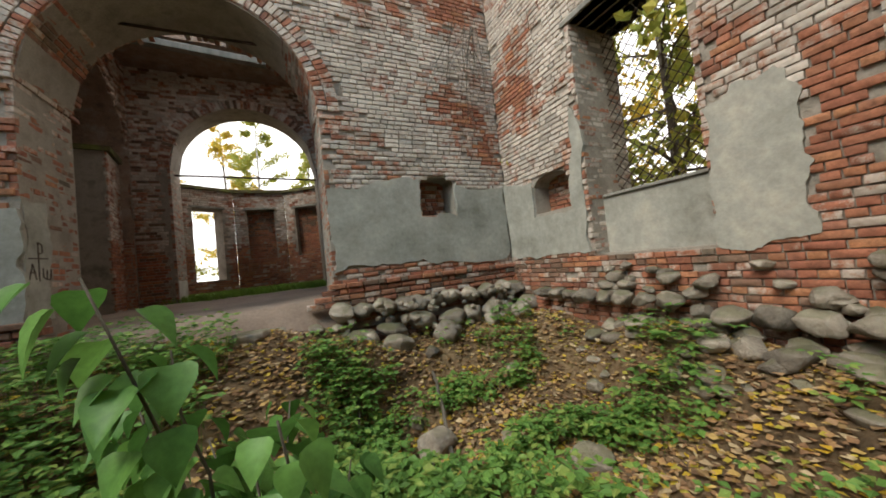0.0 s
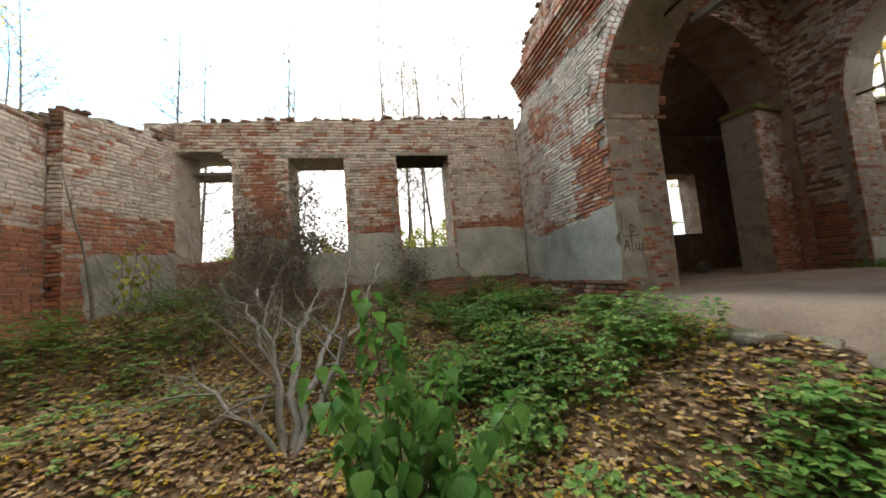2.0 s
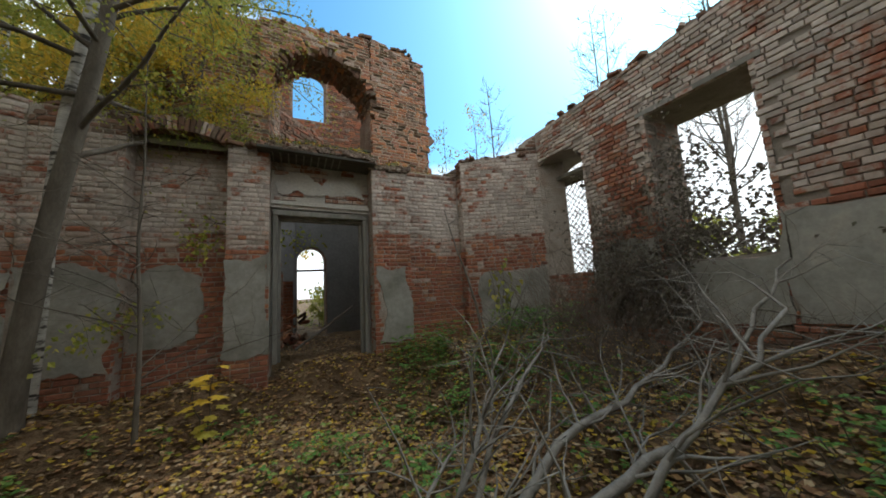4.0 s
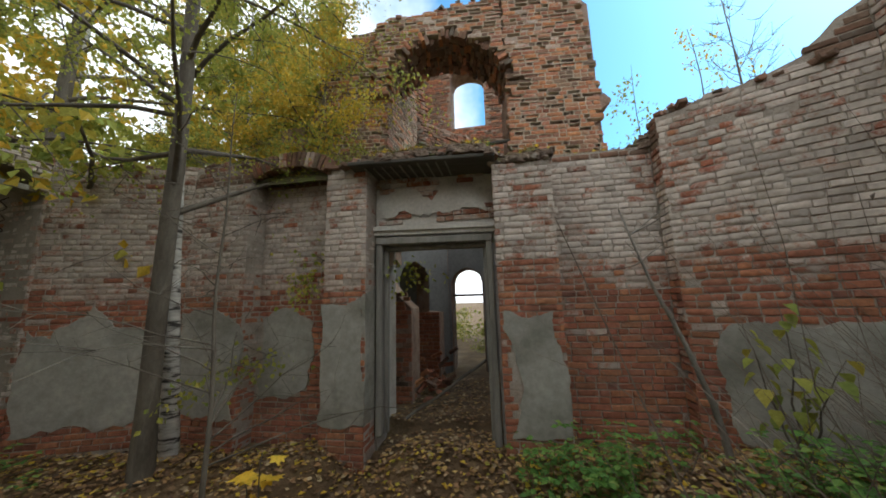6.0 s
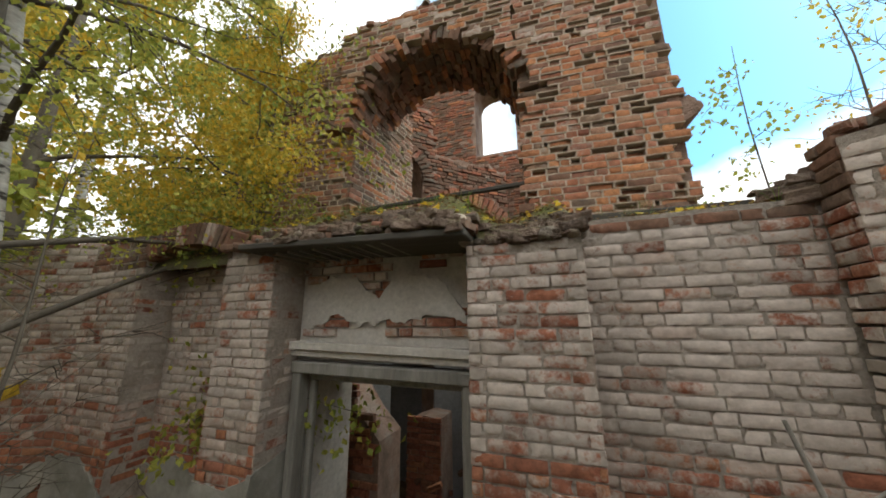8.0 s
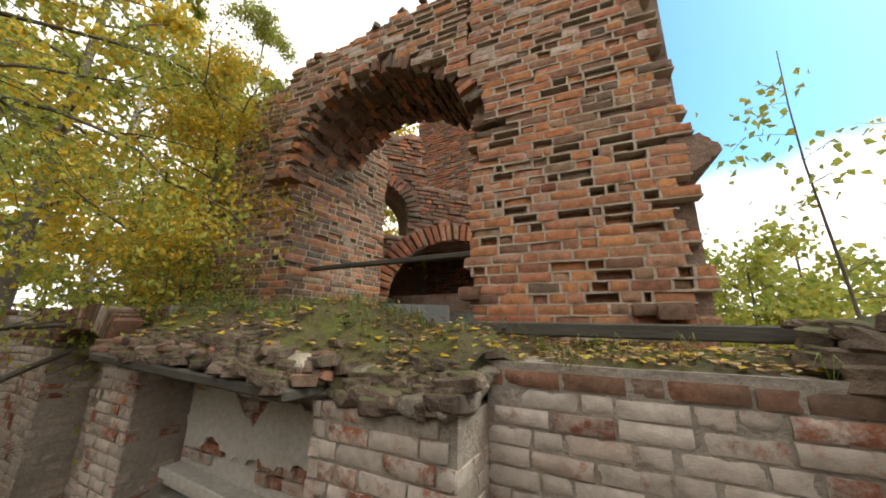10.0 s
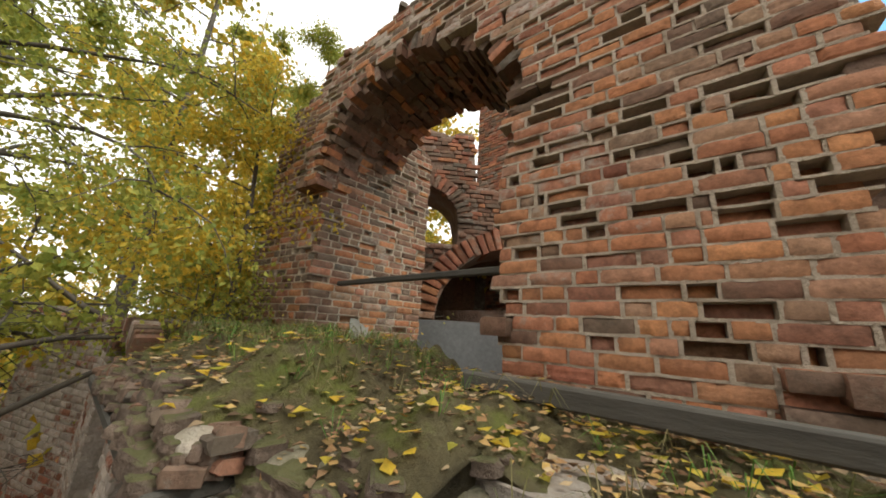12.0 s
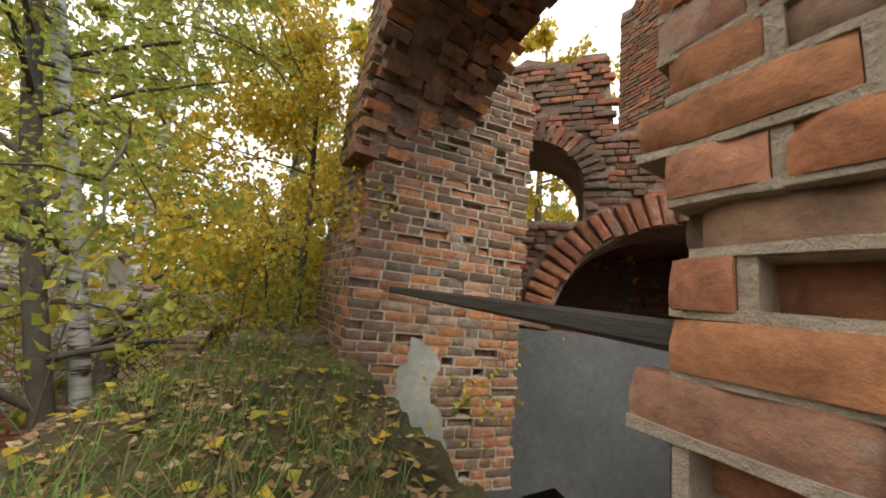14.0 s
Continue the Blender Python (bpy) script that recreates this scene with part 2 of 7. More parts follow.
M_YELLOW = leaf_mat("yellow_leaf", [(0.66, 0.42, 0.045), (0.72, 0.51, 0.07), (0.52, 0.42, 0.07), (0.42, 0.40, 0.07)], 0.6, 0.45)
M_LIME = leaf_mat("yellow_green_leaf", [(0.30, 0.34, 0.07), (0.42, 0.41, 0.08), (0.22, 0.28, 0.06), (0.52, 0.43, 0.08)], 0.6, 0.45)
M_FALL = leaf_mat("fallen_leaf", [(0.24, 0.13, 0.06), (0.38, 0.22, 0.10), (0.52, 0.34, 0.11), (0.13, 0.075, 0.045), (0.50, 0.38, 0.22), (0.28, 0.15, 0.075), (0.17, 0.10, 0.055), (0.10, 0.065, 0.04)], 0.75, 0.1)
M_VINE = leaf_mat("withered_vine_leaf", [(0.10, 0.082, 0.066), (0.18, 0.15, 0.12), (0.13, 0.12, 0.075)], 0.8, 0.1)
M_GRASS = leaf_mat("grass_blade", [(0.10, 0.12, 0.03), (0.19, 0.17, 0.065), (0.27, 0.22, 0.11), (0.14, 0.14, 0.045)], 0.6, 0.3)
M_FRESH = leaf_mat("fresh_grass_blade", [(0.12, 0.24, 0.03), (0.18, 0.32, 0.05), (0.25, 0.36, 0.07)], 0.6, 0.3)

# ---- building tools ----


def mesh_of(name, verts, faces, mats, idx=None, smooth=False):
    me = bpy.data.meshes.new(name)
    me.from_pydata([tuple(v) for v in verts], [], faces)
    for m in mats:
        me.materials.append(m)
    if idx is not None:
        me.polygons.foreach_set("material_index", idx)
    if smooth:
        me.polygons.foreach_set("use_smooth", [True] * len(faces))
    me.update()
    return me


def part(name, bm, material, parent, label=""):
    me = bpy.data.meshes.new(name)
    bm.to_mesh(me)
    bm.free()
    me.materials.append(material)
    ob = new(name, me)
    ob.parent = parent
    return tagged(ob, label)


def child(name, me, parent, label="", kind=""):
    ob = new(name, me)
    ob.parent = parent
    return tagged(ob, label, kind=kind)


class Face:
    """A wall face: u runs along it, z up, d out of it."""

    def __init__(self, a, b):
        self.o = Vector((a[0], a[1], 0))
        self.u = Vector((b[0] - a[0], b[1] - a[1], 0))
        self.len = self.u.length
        self.u.normalize()
        self.n = Vector((self.u.y, -self.u.x, 0))

    def at(self, u, z, d=0.0):
        return self.o + self.u * u + self.n * d + Vector((0, 0, z))

    def turned(self):
        return Matrix((self.u, self.n, Vector((0, 0, 1)))).transposed().to_4x4()


def box(fr, vs, fs, u0, u1, z0a, z1a, z0b, z1b, d0, d1):
    k = len(vs)
    for u, za, zb in ((u0, z0a, z1a), (u1, z0b, z1b)):
        for d in (d0, d1):
            vs.append(fr.at(u, za, d))
            vs.append(fr.at(u, zb, d))
    fs += [(k, k + 1, k + 3, k + 2), (k + 4, k + 6, k + 7, k + 5), (k + 2, k + 3, k + 7, k + 6), (k, k + 4, k + 5, k + 1), (k + 1, k + 5, k + 7, k + 3), (k, k + 2, k + 6, k + 4)]


def hole(u0, u1, z0, z1, rise=0.0):
    """An opening; rise is the height of its arched top above z1."""
    mid, half = (u0 + u1) / 2, (u1 - u0) / 2

    def top(u):
        s = max(0.0, 1 - ((u - mid) / half) ** 2)
        return z1 + rise * math.sqrt(s)

    return (u0, u1, z0, z1, rise, top)


def core(name, fr, z0, top, holes, thick, material, u0=0.0, u1=None, step=0.22, front=-0.028):
    u1 = fr.len if u1 is None else u1
    cuts = {u0, u1}
    n = max(1, int((u1 - u0) / step))
    cuts |= {u0 + (u1 - u0) * i / n for i in range(n + 1)}
    for h in holes:
        cuts |= {h[0], h[1]}
        if h[4] > 0:
            cuts |= {h[0] + (h[1] - h[0]) * i / 16 for i in range(17)}
    cuts = sorted(c for c in cuts if u0 <= c <= u1)
    cuts = [c for i, c in enumerate(cuts) if i == 0 or c - cuts[i - 1] > 1e-4]
    vs, fs = [], []
    for a, b in zip(cuts, cuts[1:]):
        m, lo = (a + b) / 2, (z0, z0)
        for h in sorted((h for h in holes if h[0] < m < h[1]), key=lambda h: h[2]):
            if h[2] > lo[0]:
                box(fr, vs, fs, a, b, lo[0], h[2], lo[1], h[2], -thick, front)
            lo = (h[5](a), h[5](b))
        ta, tb = top(a), top(b)
        if ta > lo[0] + 0.01 or tb > lo[1] + 0.01:
            box(fr, vs, fs, a, b, lo[0], max(ta, lo[0]), lo[1], max(tb, lo[1]), -thick, front)
    return tagged(new(name, mesh_of(name, vs, fs, [material])), kind="structure")


BH, ROW = 0.058, 0.070


def brick_shape(length, height, deep, bev, mat_index, seed):
    r = random.Random(seed)
    j = lambda a: r.uniform(-a, a)
    vs = []
    for x, z in ((-0.5, -0.5), (0.5, -0.5), (0.5, 0.5), (-0.5, 0.5)):
        vs.append((x * length, -deep, z * height))
    for x, z in ((-0.5, -0.5), (0.5, -0.5), (0.5, 0.5), (-0.5, 0.5)):
        vs.append((x * length + j(0.003), -bev + j(0.002), z * height + j(0.003)))
    for x, z in ((-0.5, -0.5), (0.5, -0.5), (0.5, 0.5), (-0.5, 0.5)):
        vs.append((x * (length - 2.2 * bev) + j(0.006), j(0.003), z * (height - 2.2 * bev) + j(0.004)))
    fs = [(0, 1, 5, 4), (1, 2, 6, 5), (2, 3, 7, 6), (3, 0, 4, 7), (4, 5, 9, 8), (5, 6, 10, 9), (6, 7, 11, 10), (7, 4, 8, 11), (8, 9, 10, 11)]
    return vs, fs


def worn_brick(length, height, deep, seed):
    """A brick with a rough front and worn, rounded edges."""
    o = Vector((seed * 3.7, seed * 1.3, 0.5))
    nx, nz = (7, 4) if length > 0.18 else (4, 4)
    vs, fs = [], []
    for j in range(nz + 1):
        for i in range(nx + 1):
            x, z = (i / nx - 0.5) * length, (j / nz - 0.5) * height
            ex, ez = min(i, nx - i) == 0, min(j, nz - j) == 0
            d = 0.003 * noise.noise(Vector((x * 34, 0, z * 34)) + o) + 0.004 * noise.noise(Vector((x * 11, 0, z * 11)) + o)
            chip = max(0.0, noise.noise(Vector((x * 16, 3, z * 16)) + o) - 0.12) * 0.035
            if ex or ez:
                d -= 0.0035 + chip * 0.8 + (0.004 if ex and ez else 0)
                x *= 0.997 - chip * 0.5
                z *= 0.996 - chip * 1.2
            vs.append((x, d, z))
    w = nx + 1
    fs += [(j * w + i, j * w + i + 1, (j + 1) * w + i + 1, (j + 1) * w + i) for j in range(nz) for i in range(nx)]
    rim = [i for i in range(w)] + [j * w + nx for j in range(1, nz + 1)] + [nz * w + i for i in range(nx - 1, -1, -1)] + [j * w for j in range(nz - 1, 0, -1)]
    k = len(vs)
    n = len(rim)
    vs += [vs[q] for q in rim] + [(vs[q][0], -deep, vs[q][2]) for q in rim]
    fs += [(k + (q + 1) % n, k + q, k + n + q, k + n + (q + 1) % n) for q in range(n)]
    return vs, fs


SHAPES = {}


def shape_mesh(kind, mi, k):
    key = (kind, mi, k)
    if key not in SHAPES:
        vs, fs = worn_brick(0.209 if kind else 0.099, BH, 0.06, k * 17 + kind)
        SHAPES[key] = mesh_of("brick", vs, fs, [BRICKS[mi]], smooth=True)
    return SHAPES[key]


def lay(parent, fr, z0, z1, keep, style, u0=0.0, u1=None, near=None, seed=1, jit=0.004, gone=0.012, name="brickwork", collar=0.0):
    """Courses of bricks on a face. Bricks inside near (u0, u1, z0, z1) are parts of their own, at most 300; the rest is one mesh."""
    r = random.Random(seed)
    u1 = fr.len if u1 is None else u1
    vs, fs, idx, singles = [], [], [], 0
    mv, mf = [], []
    turn = fr.turned()
    k = 0
    z = z0 + ROW / 2
    while z < z1:
        u = u0 - r.uniform(0, 0.2)
        ucut = u0 + (r.uniform(-0.03, 0.025) if collar else 0.0)
        while u < u1:
            long = r.random() < (0.42 if collar else 0.55)
            w = 0.206 if long else 0.098
            a, b = max(u, ucut), min(u + w, u1)
            u += w + 0.012
            if b - a < 0.03:
                continue
            c = (a + b) / 2
            if r.random() < gone or not keep(c, z, b - a):
                continue
            mi, sunk = style(c, z, r), 0.0
            if collar and (mi >= 0 or r.random() < 0.8):
                e = r.uniform(-0.006, 0.003) - (0.02 * r.random() if mi < 0 else 0)
                h0, h1, h2, h3 = (r.uniform(0.005, 0.011) for _ in range(4))
                m = a + (b - a) * r.uniform(0.3, 0.7)
                q = z - ROW / 2
                y = q + r.uniform(-0.003, 0.003)
                box(fr, mv, mf, a - 0.012, m, q - h0, q + h1, y - h2, y + h3, -collar, -0.008 + e)
                box(fr, mv, mf, m, b + 0.006, y - h2, y + h3, q - h0, q + h1, -collar, -0.008 + e + r.uniform(-0.003, 0.003))
                box(fr, mv, mf, a - 0.012 - h0 * 0.3, a + h1 * 0.3, z - ROW / 2, z + ROW / 2, z - ROW / 2, z + ROW / 2, -collar, -0.009 + e)
                if mi < 0:
                    mi, sunk = 4, r.uniform(0.045, 0.10)
            if mi < 0:
                continue
            k += 1
            d = r.uniform(-jit, jit) - sunk
            if collar and z > 4.7 and r.random() < 0.13:
                d -= r.uniform(0.012, 0.06)
            if near and singles < 300 and near[0] < c < near[1] and near[2] < z < near[3]:
                ob = child("brick", shape_mesh(int(b - a > 0.15), mi, k % 7), parent)
                ob.matrix_basis = Matrix.Translation(fr.at(c, z + r.uniform(-0.003, 0.003), d)) @ turn @ Matrix.Rotation(r.uniform(-0.012, 0.012), 4, "Y") @ Matrix.Diagonal(((b - a) / (0.209 if b - a > 0.15 else 0.099), 1, 1, 1))
                singles += 1
                continue
            sv, sf = brick_shape(b - a, BH + r.uniform(-0.004, 0.004), 0.06, 0.006 + sunk * 0.15, mi, k)
            n0 = len(vs)
            tilt = r.uniform(-0.012, 0.012)
            vs += [fr.at(c + x, z + zz + x * tilt, d + y) for x, y, zz in sv]
            fs += [tuple(i + n0 for i in f) for f in sf]
            idx += [mi] * len(sf)
        z += ROW
    if mv:
        child("mortar", mesh_of("mortar", mv, mf, [M_LIGHT_MORTAR]), parent, kind="stuff")
    if vs:
        child(name, mesh_of(name, vs, fs, BRICKS, idx), parent, kind="stuff")


def ragged(pts, depth, amp, r):
    """A closed outline broken up into an uneven one."""
    for _ in range(depth):
        out = []
        for (ax, ay), (bx, by) in zip(pts, pts[1:] + pts[:1]):
            L = math.hypot(bx - ax, by - ay)
            out.append((ax, ay))
            if L > 0.03:
                o = r.gauss(0, amp) * min(L, 0.5)
                out.append(((ax + bx) / 2 - (by - ay) / L * o, (ay + by) / 2 + (bx - ax) / L * o))
        pts = out
    return pts


def slab(name, fr, outline, d0, d1, material, parent=None, depth=4, amp=0.10, seed=3, label="", kind=""):
    """A thin coat on a face with a broken outline, given as (u, z) corners."""
    pts = ragged(outline, depth, amp, random.Random(seed))
    bm = bmesh.new()
    f = bm.faces.new([bm.verts.new(fr.at(u, z, d1)) for u, z in pts])
    back = bmesh.ops.extrude_face_region(bm, geom=[f])
    bmesh.ops.translate(bm, verts=[v for v in back["geom"] if isinstance(v, bmesh.types.BMVert)], vec=fr.n * (d0 - d1))
    bmesh.ops.triangulate(bm, faces=[p for p in bm.faces if len(p.verts) > 4])
    bmesh.ops.recalc_face_normals(bm, faces=bm.faces)
    me = bpy.data.meshes.new(name)
    bm.to_mesh(me)
    bm.free()
    me.materials.append(material)
    ob = new(name, me)
    ob.parent = parent
    return tagged(ob, label, kind=kind)


def bar(bm, a, b, w, h, up=(0, 0, 1), bevel=0.006):
    """A squared beam from a to b, added to bm."""
    a, b = Vector(a), Vector(b)
    x = (b - a).normalized()
    y = Vector(up).cross(x).normalized()
    z = x.cross(y)
    m = Matrix((x, y, z)).transposed().to_4x4()
    m.translation = (a + b) / 2
    got = bmesh.ops.create_cube(bm, size=1, matrix=m @ Matrix.Diagonal(((b - a).length, w, h, 1)))
    if bevel:
        edges = list({e for v in got["verts"] for e in v.link_edges})
        bmesh.ops.bevel(bm, geom=edges, offset=bevel, segments=1, affect="EDGES")


def tube_rings(vs, fs, pts, radii, sides=6):
    """Adds a tapered tube along pts."""
    k0 = len(vs)
    n = len(pts)
    ref = Vector((0.3, 0.9, 0.1))
    for i, (p, rad) in enumerate(zip(pts, radii)):
        t = (pts[min(i + 1, n - 1)] - pts[max(i - 1, 0)])
        t = t.normalized() if t.length > 1e-6 else Vector((0, 0, 1))
        x = t.cross(ref).normalized() if abs(t.dot(ref)) < 0.98 else t.cross(Vector((1, 0, 0))).normalized()
        y = t.cross(x)
        for s in range(sides):
            a = 2 * math.pi * s / sides
            vs.append(p + (x * math.cos(a) + y * math.sin(a)) * rad)
    for i in range(n - 1):
        for s in range(sides):
            a, b = k0 + i * sides + s, k0 + i * sides + (s + 1) % sides
            fs.append((a, b, b + sides, a + sides))
    fs.append(tuple(k0 + (n - 1) * sides + s for s in range(sides)))


def wave(u, amp, freq, seed):
    return amp * (noise.noise(Vector((u * freq, seed * 7.3, 1.7))) + 0.5 * noise.noise(Vector((u * freq * 2.7, seed * 3.1, 5.1))))


# ---- plan ----
XW, XE, YN = -5.4, 3.4, 4.65
YP, YR = -3.27, -3.57
north = Face((XW, YN), (XE, YN))
west = Face((XW, -2.65), (XW, YN))
east = Face((XE, YN), (XE, -2.75))
Z0 = -0.6


def patch(u, z, seed, s=1.0):
    return noise.noise(Vector((u * s, z * s, seed)))


# north wall with the great arch
NU = lambda x: x - XW
ARCH = hole(NU(-2.42), NU(0.42), -1.0, 3.62, 1.38)
NICHE = hole(NU(1.82), NU(2.40), 2.10, 2.62, 0.10)


def north_top(u):
    x = u + XW
    if x < -5.0:
        return 4.9
    return 5.25 + min(1.0, max(0, (x + 5.0) / 0.25)) * 1.0 + max(0, x + 4.9) * 0.42 + wave(u, 0.10, 3, 1)


wall_north = core("wall_north", north, Z0, north_top, [ARCH, NICHE], 0.95, M_MORTAR, u0=-0.86, u1=north.len + 0.9)
tagged(wall_north, "whitewashed red brick wall with a great arch", "wall")


def in_ring(u, z, w0, w1):
    du, dz = u - NU(-1.0), z - 3.62
    r = math.hypot(du, dz)
    return dz > -0.02 and 1.41 + w0 < r < 1.41 + w1


def outside(holes, u, z, w, pad=0.0):
    for h in holes:
        if h[0] - pad < u + w * 0.42 and u - w * 0.42 < h[1] + pad and z > h[2] - pad - 0.02 and z < h[5](min(max(u, h[0]), h[1])) + pad + 0.02:
            return False
    return True


def n_keep(u, z, w):
    x = u + XW
    if z > north_top(u) - 0.05 or not outside([ARCH, NICHE], u, z, w) or in_ring(u, z, -2, 0.30):
        return False
    return not (x < -2.5 and 1.28 < z < 2.2 or x > 0.5 and 1.38 < z < 2.5 and not 1.7 < x < 2.5)


def n_style(u, z, r):
    x = u + XW
    p = patch(u, z, 2, 0.8) + 0.35 * patch(u, z, 9, 3.0) + r.uniform(-0.12, 0.12)
    if z < 1.45:
        return 0 if r.random() < 0.55 else 1
    if -3.3 < x < -2.4 and 2.2 < z < 3.6:
        p -= 0.30
    if 0.9 < x < 3.3 and 2.5 < z < 4.4:
        p -= 0.10
    if z > 5.1 and x < -2.3:
        return 1 if r.random() < 0.75 else 0
    if z < 2.75 and x < -2.4:
        p -= 0.2
    return 0 if p < -0.46 else 1 if p < -0.18 else 2


lay(wall_north, north, 0.35, 7.6, n_keep, n_style, near=(NU(0.45), NU(3.3), 0.8, 3.2), seed=11)

# arch ring of the great arch: two rows of bricks on edge
vs, fs, idx = [], [], []
rr = random.Random(5)
for ring, (r0, r1) in enumerate(((1.415, 1.535), (1.548, 1.70))):
    n = int(math.pi * r1 / 0.070)
    for i in range(n):
        a = math.pi * (i + 0.5) / n
        sv, sf = brick_shape(0.058, r1 - r0, 0.05, 0.005, 0, i + 300 * ring)
        c, s = math.cos(a), math.sin(a)
        rm = (r0 + r1) / 2
        k = len(vs)
        d = rr.uniform(0.0, 0.008)
        for x, y, z in sv:
            rad = rm + z
            vs.append(north.at(NU(-1.0) - c * rad + s * x, 3.62 + s * rad + c * x, d + y))
        fs += [tuple(j + k for j in f) for f in sf]
        mi = 2 if rr.random() < (0.75 if i < n * 0.55 else 0.5) else 0 if rr.random() < 0.4 else 1
        idx += [mi] * len(sf)
child("arch_ring", mesh_of("arch_ring", vs, fs, BRICKS, idx), wall_north, "whitewashed brick arch ring")


# jambs and soffit of the great arch
def on_face(a, b, parent, z0, z1, style, keep=None, seed=1, near=None, **kw):
    fr = Face(a, b)
    lay(parent, fr, z0, z1, keep or (lambda u, z, w: True), style, seed=seed, near=near, **kw)
    return fr


jamb_style = lambda u, z, r: (0 if r.random() < 0.72 else 3 if r.random() < 0.5 else 1) if z < 2.9 else (1 if r.random() < 0.75 else 0)
jamb_w = on_face((-2.42, YN + 0.02), (-2.42, YN + 0.93), wall_north, 0.9, 3.6, jamb_style, lambda u, z, w: not (u < 0.42 and 1.25 < z < 2.45), seed=21)
on_face((0.42, YN + 0.93), (0.42, YN + 0.02), wall_north, 0.9, 3.6, jamb_style, seed=22)
vs, fs, idx = [], [], []
for i in range(62):
    a = math.pi * (i + 0.5) / 62
    y = YN + 0.02
    while y < YN + 0.9:
        L = rr.choice((0.205, 0.205, 0.098))
        sv, sf = brick_shape(L, 0.06, 0.05, 0.006, 0, i * 9 + int(y * 50))
        k = len(vs)
        d = rr.uniform(0, 0.006)
        c, s = math.cos(a), math.sin(a)
        for x, yy, z in sv:
            rad = 1.405 - d - yy
            vs.append(Vector((-1.0 - c * rad + s * z, y + L / 2 + x, 3.62 + s * rad + c * z)))
        fs += [tuple(reversed([j + k for j in f])) for f in sf]
        idx += [rr.choice((1, 1, 3, 0))] * len(sf)
        y += L + 0.012
child("arch_soffit", mesh_of("arch_soffit", vs, fs, BRICKS, idx), wall_north, "weathered brick soffit")

# plaster dado
slab("plaster", north, [(NU(-5.38), 1.25), (NU(-2.43), 1.18), (NU(-2.43), 2.32), (NU(-3.2), 2.22), (NU(-4.1), 2.2), (NU(-4.7), 2.08), (NU(-5.38), 2.38)], -0.03, 0.010, M_PLASTER, wall_north, seed=4, label="grey cement plaster dado")
slab("plaster", north, [(NU(0.44), 1.36), (NU(1.5), 1.42), (NU(3.36), 1.36), (NU(3.36), 2.56), (NU(2.9), 2.5), (NU(2.42), 2.62), (NU(2.41), 2.08), (NU(1.80), 2.08), (NU(1.80), 2.66), (NU(1.1), 2.62), (NU(0.44), 2.52)], -0.03, 0.010, M_PLASTER, wall_north, seed=6, amp=0.07, label="grey cement plaster dado")
slab("plaster", jamb_w, [(0.0, 1.22), (0.40, 1.2), (0.42, 2.0), (0.36, 2.45), (0.0, 2.42)], -0.03, 0.010, M_PLASTER, wall_north, seed=8, amp=0.06, label="grey plaster on the arch jamb")
# painted scrawl on the jamb
bm = bmesh.new()
def stroke(a, b):
    bar(bm, jamb_w.at(a[0], a[1], 0.0125), jamb_w.at(b[0], b[1], 0.0125), 0.004, 0.012, up=(0, 0, 1) if abs(a[1] - b[1]) < abs(a[0] - b[0]) else (0, 1, 0), bevel=0)
stroke((0.05, 1.83), (0.33, 1.84))
stroke((0.19, 1.70), (0.19, 2.0))
for a, b in (((0.19, 2.0), (0.25, 1.98)), ((0.25, 1.98), (0.25, 1.9)), ((0.25, 1.9), (0.19, 1.88)), ((0.05, 1.62), (0.10, 1.78)), ((0.10, 1.78), (0.15, 1.62)), ((0.06, 1.69), (0.14, 1.69)), ((0.19, 1.6), (0.19, 1.74)), ((0.25, 1.74), (0.25, 1.64)), ((0.25, 1.64), (0.30, 1.62)), ((0.30, 1.62), (0.31, 1.72)), ((0.31, 1.62), (0.36, 1.62)), ((0.36, 1.62), (0.37, 1.73))):
    stroke(a, b)
part("painted_scrawl", bm, M_IRON, wall_north, "thin black painted strokes")

# small niche in the north wall
niche_back = Face((1.84, YN + 0.36), (2.38, YN + 0.36))
lay(wall_north, niche_back, 2.1, 2.72, lambda u, z, w: True, lambda u, z, r: 0 if r.random() < 0.7 else 1, seed=31, name="niche_bricks")
tagged(core("niche_back", niche_back, 2.05, lambda u: 2.8, [], 0.2, M_MORTAR), "brick back of the small niche", "niche")

# moulded courses over the north wall's west half
vs, fs, idx = [], [], []
fr = Face((-4.85, YN), (-2.2, YN))
for k in range(7):
    proud = 0.03 + 0.035 * k
    u = -0.1
    while u < fr.len - max(0, (k - 1) * 0.1):
        sv, sf = brick_shape(0.205, 0.058, 0.3, 0.006, 0, k * 50 + int(u * 40))
        n0 = len(vs)
        vs += [fr.at(u + x + 0.12, 5.32 + k * 0.070 + z, proud + y) for x, y, z in sv]
        fs += [tuple(i + n0 for i in f) for f in sf]
        idx += [0 if rr.random() < 0.55 else 1] * len(sf)
        u += 0.217
child("moulding", mesh_of("moulding", vs, fs, BRICKS, idx), wall_north, "stepped red brick moulding")

# west wall
WU = lambda y: y + 2.65
W_HOLES = [hole(WU(-2.80), WU(-1.64), 2.1, 4.12, 0.22), hole(WU(-0.56), WU(0.58), 2.12, 4.2), hole(WU(1.72), WU(2.92), 2.12, 4.23)]
w_top = lambda u: 4.97 + 0.028 * u + wave(u, 0.07, 2.2, 3)
wall_west = tagged(core("wall_west", west, Z0, w_top, W_HOLES, 0.85, M_MORTAR, u0=-0.55), "whitewashed brick wall with three empty windows", "wall")


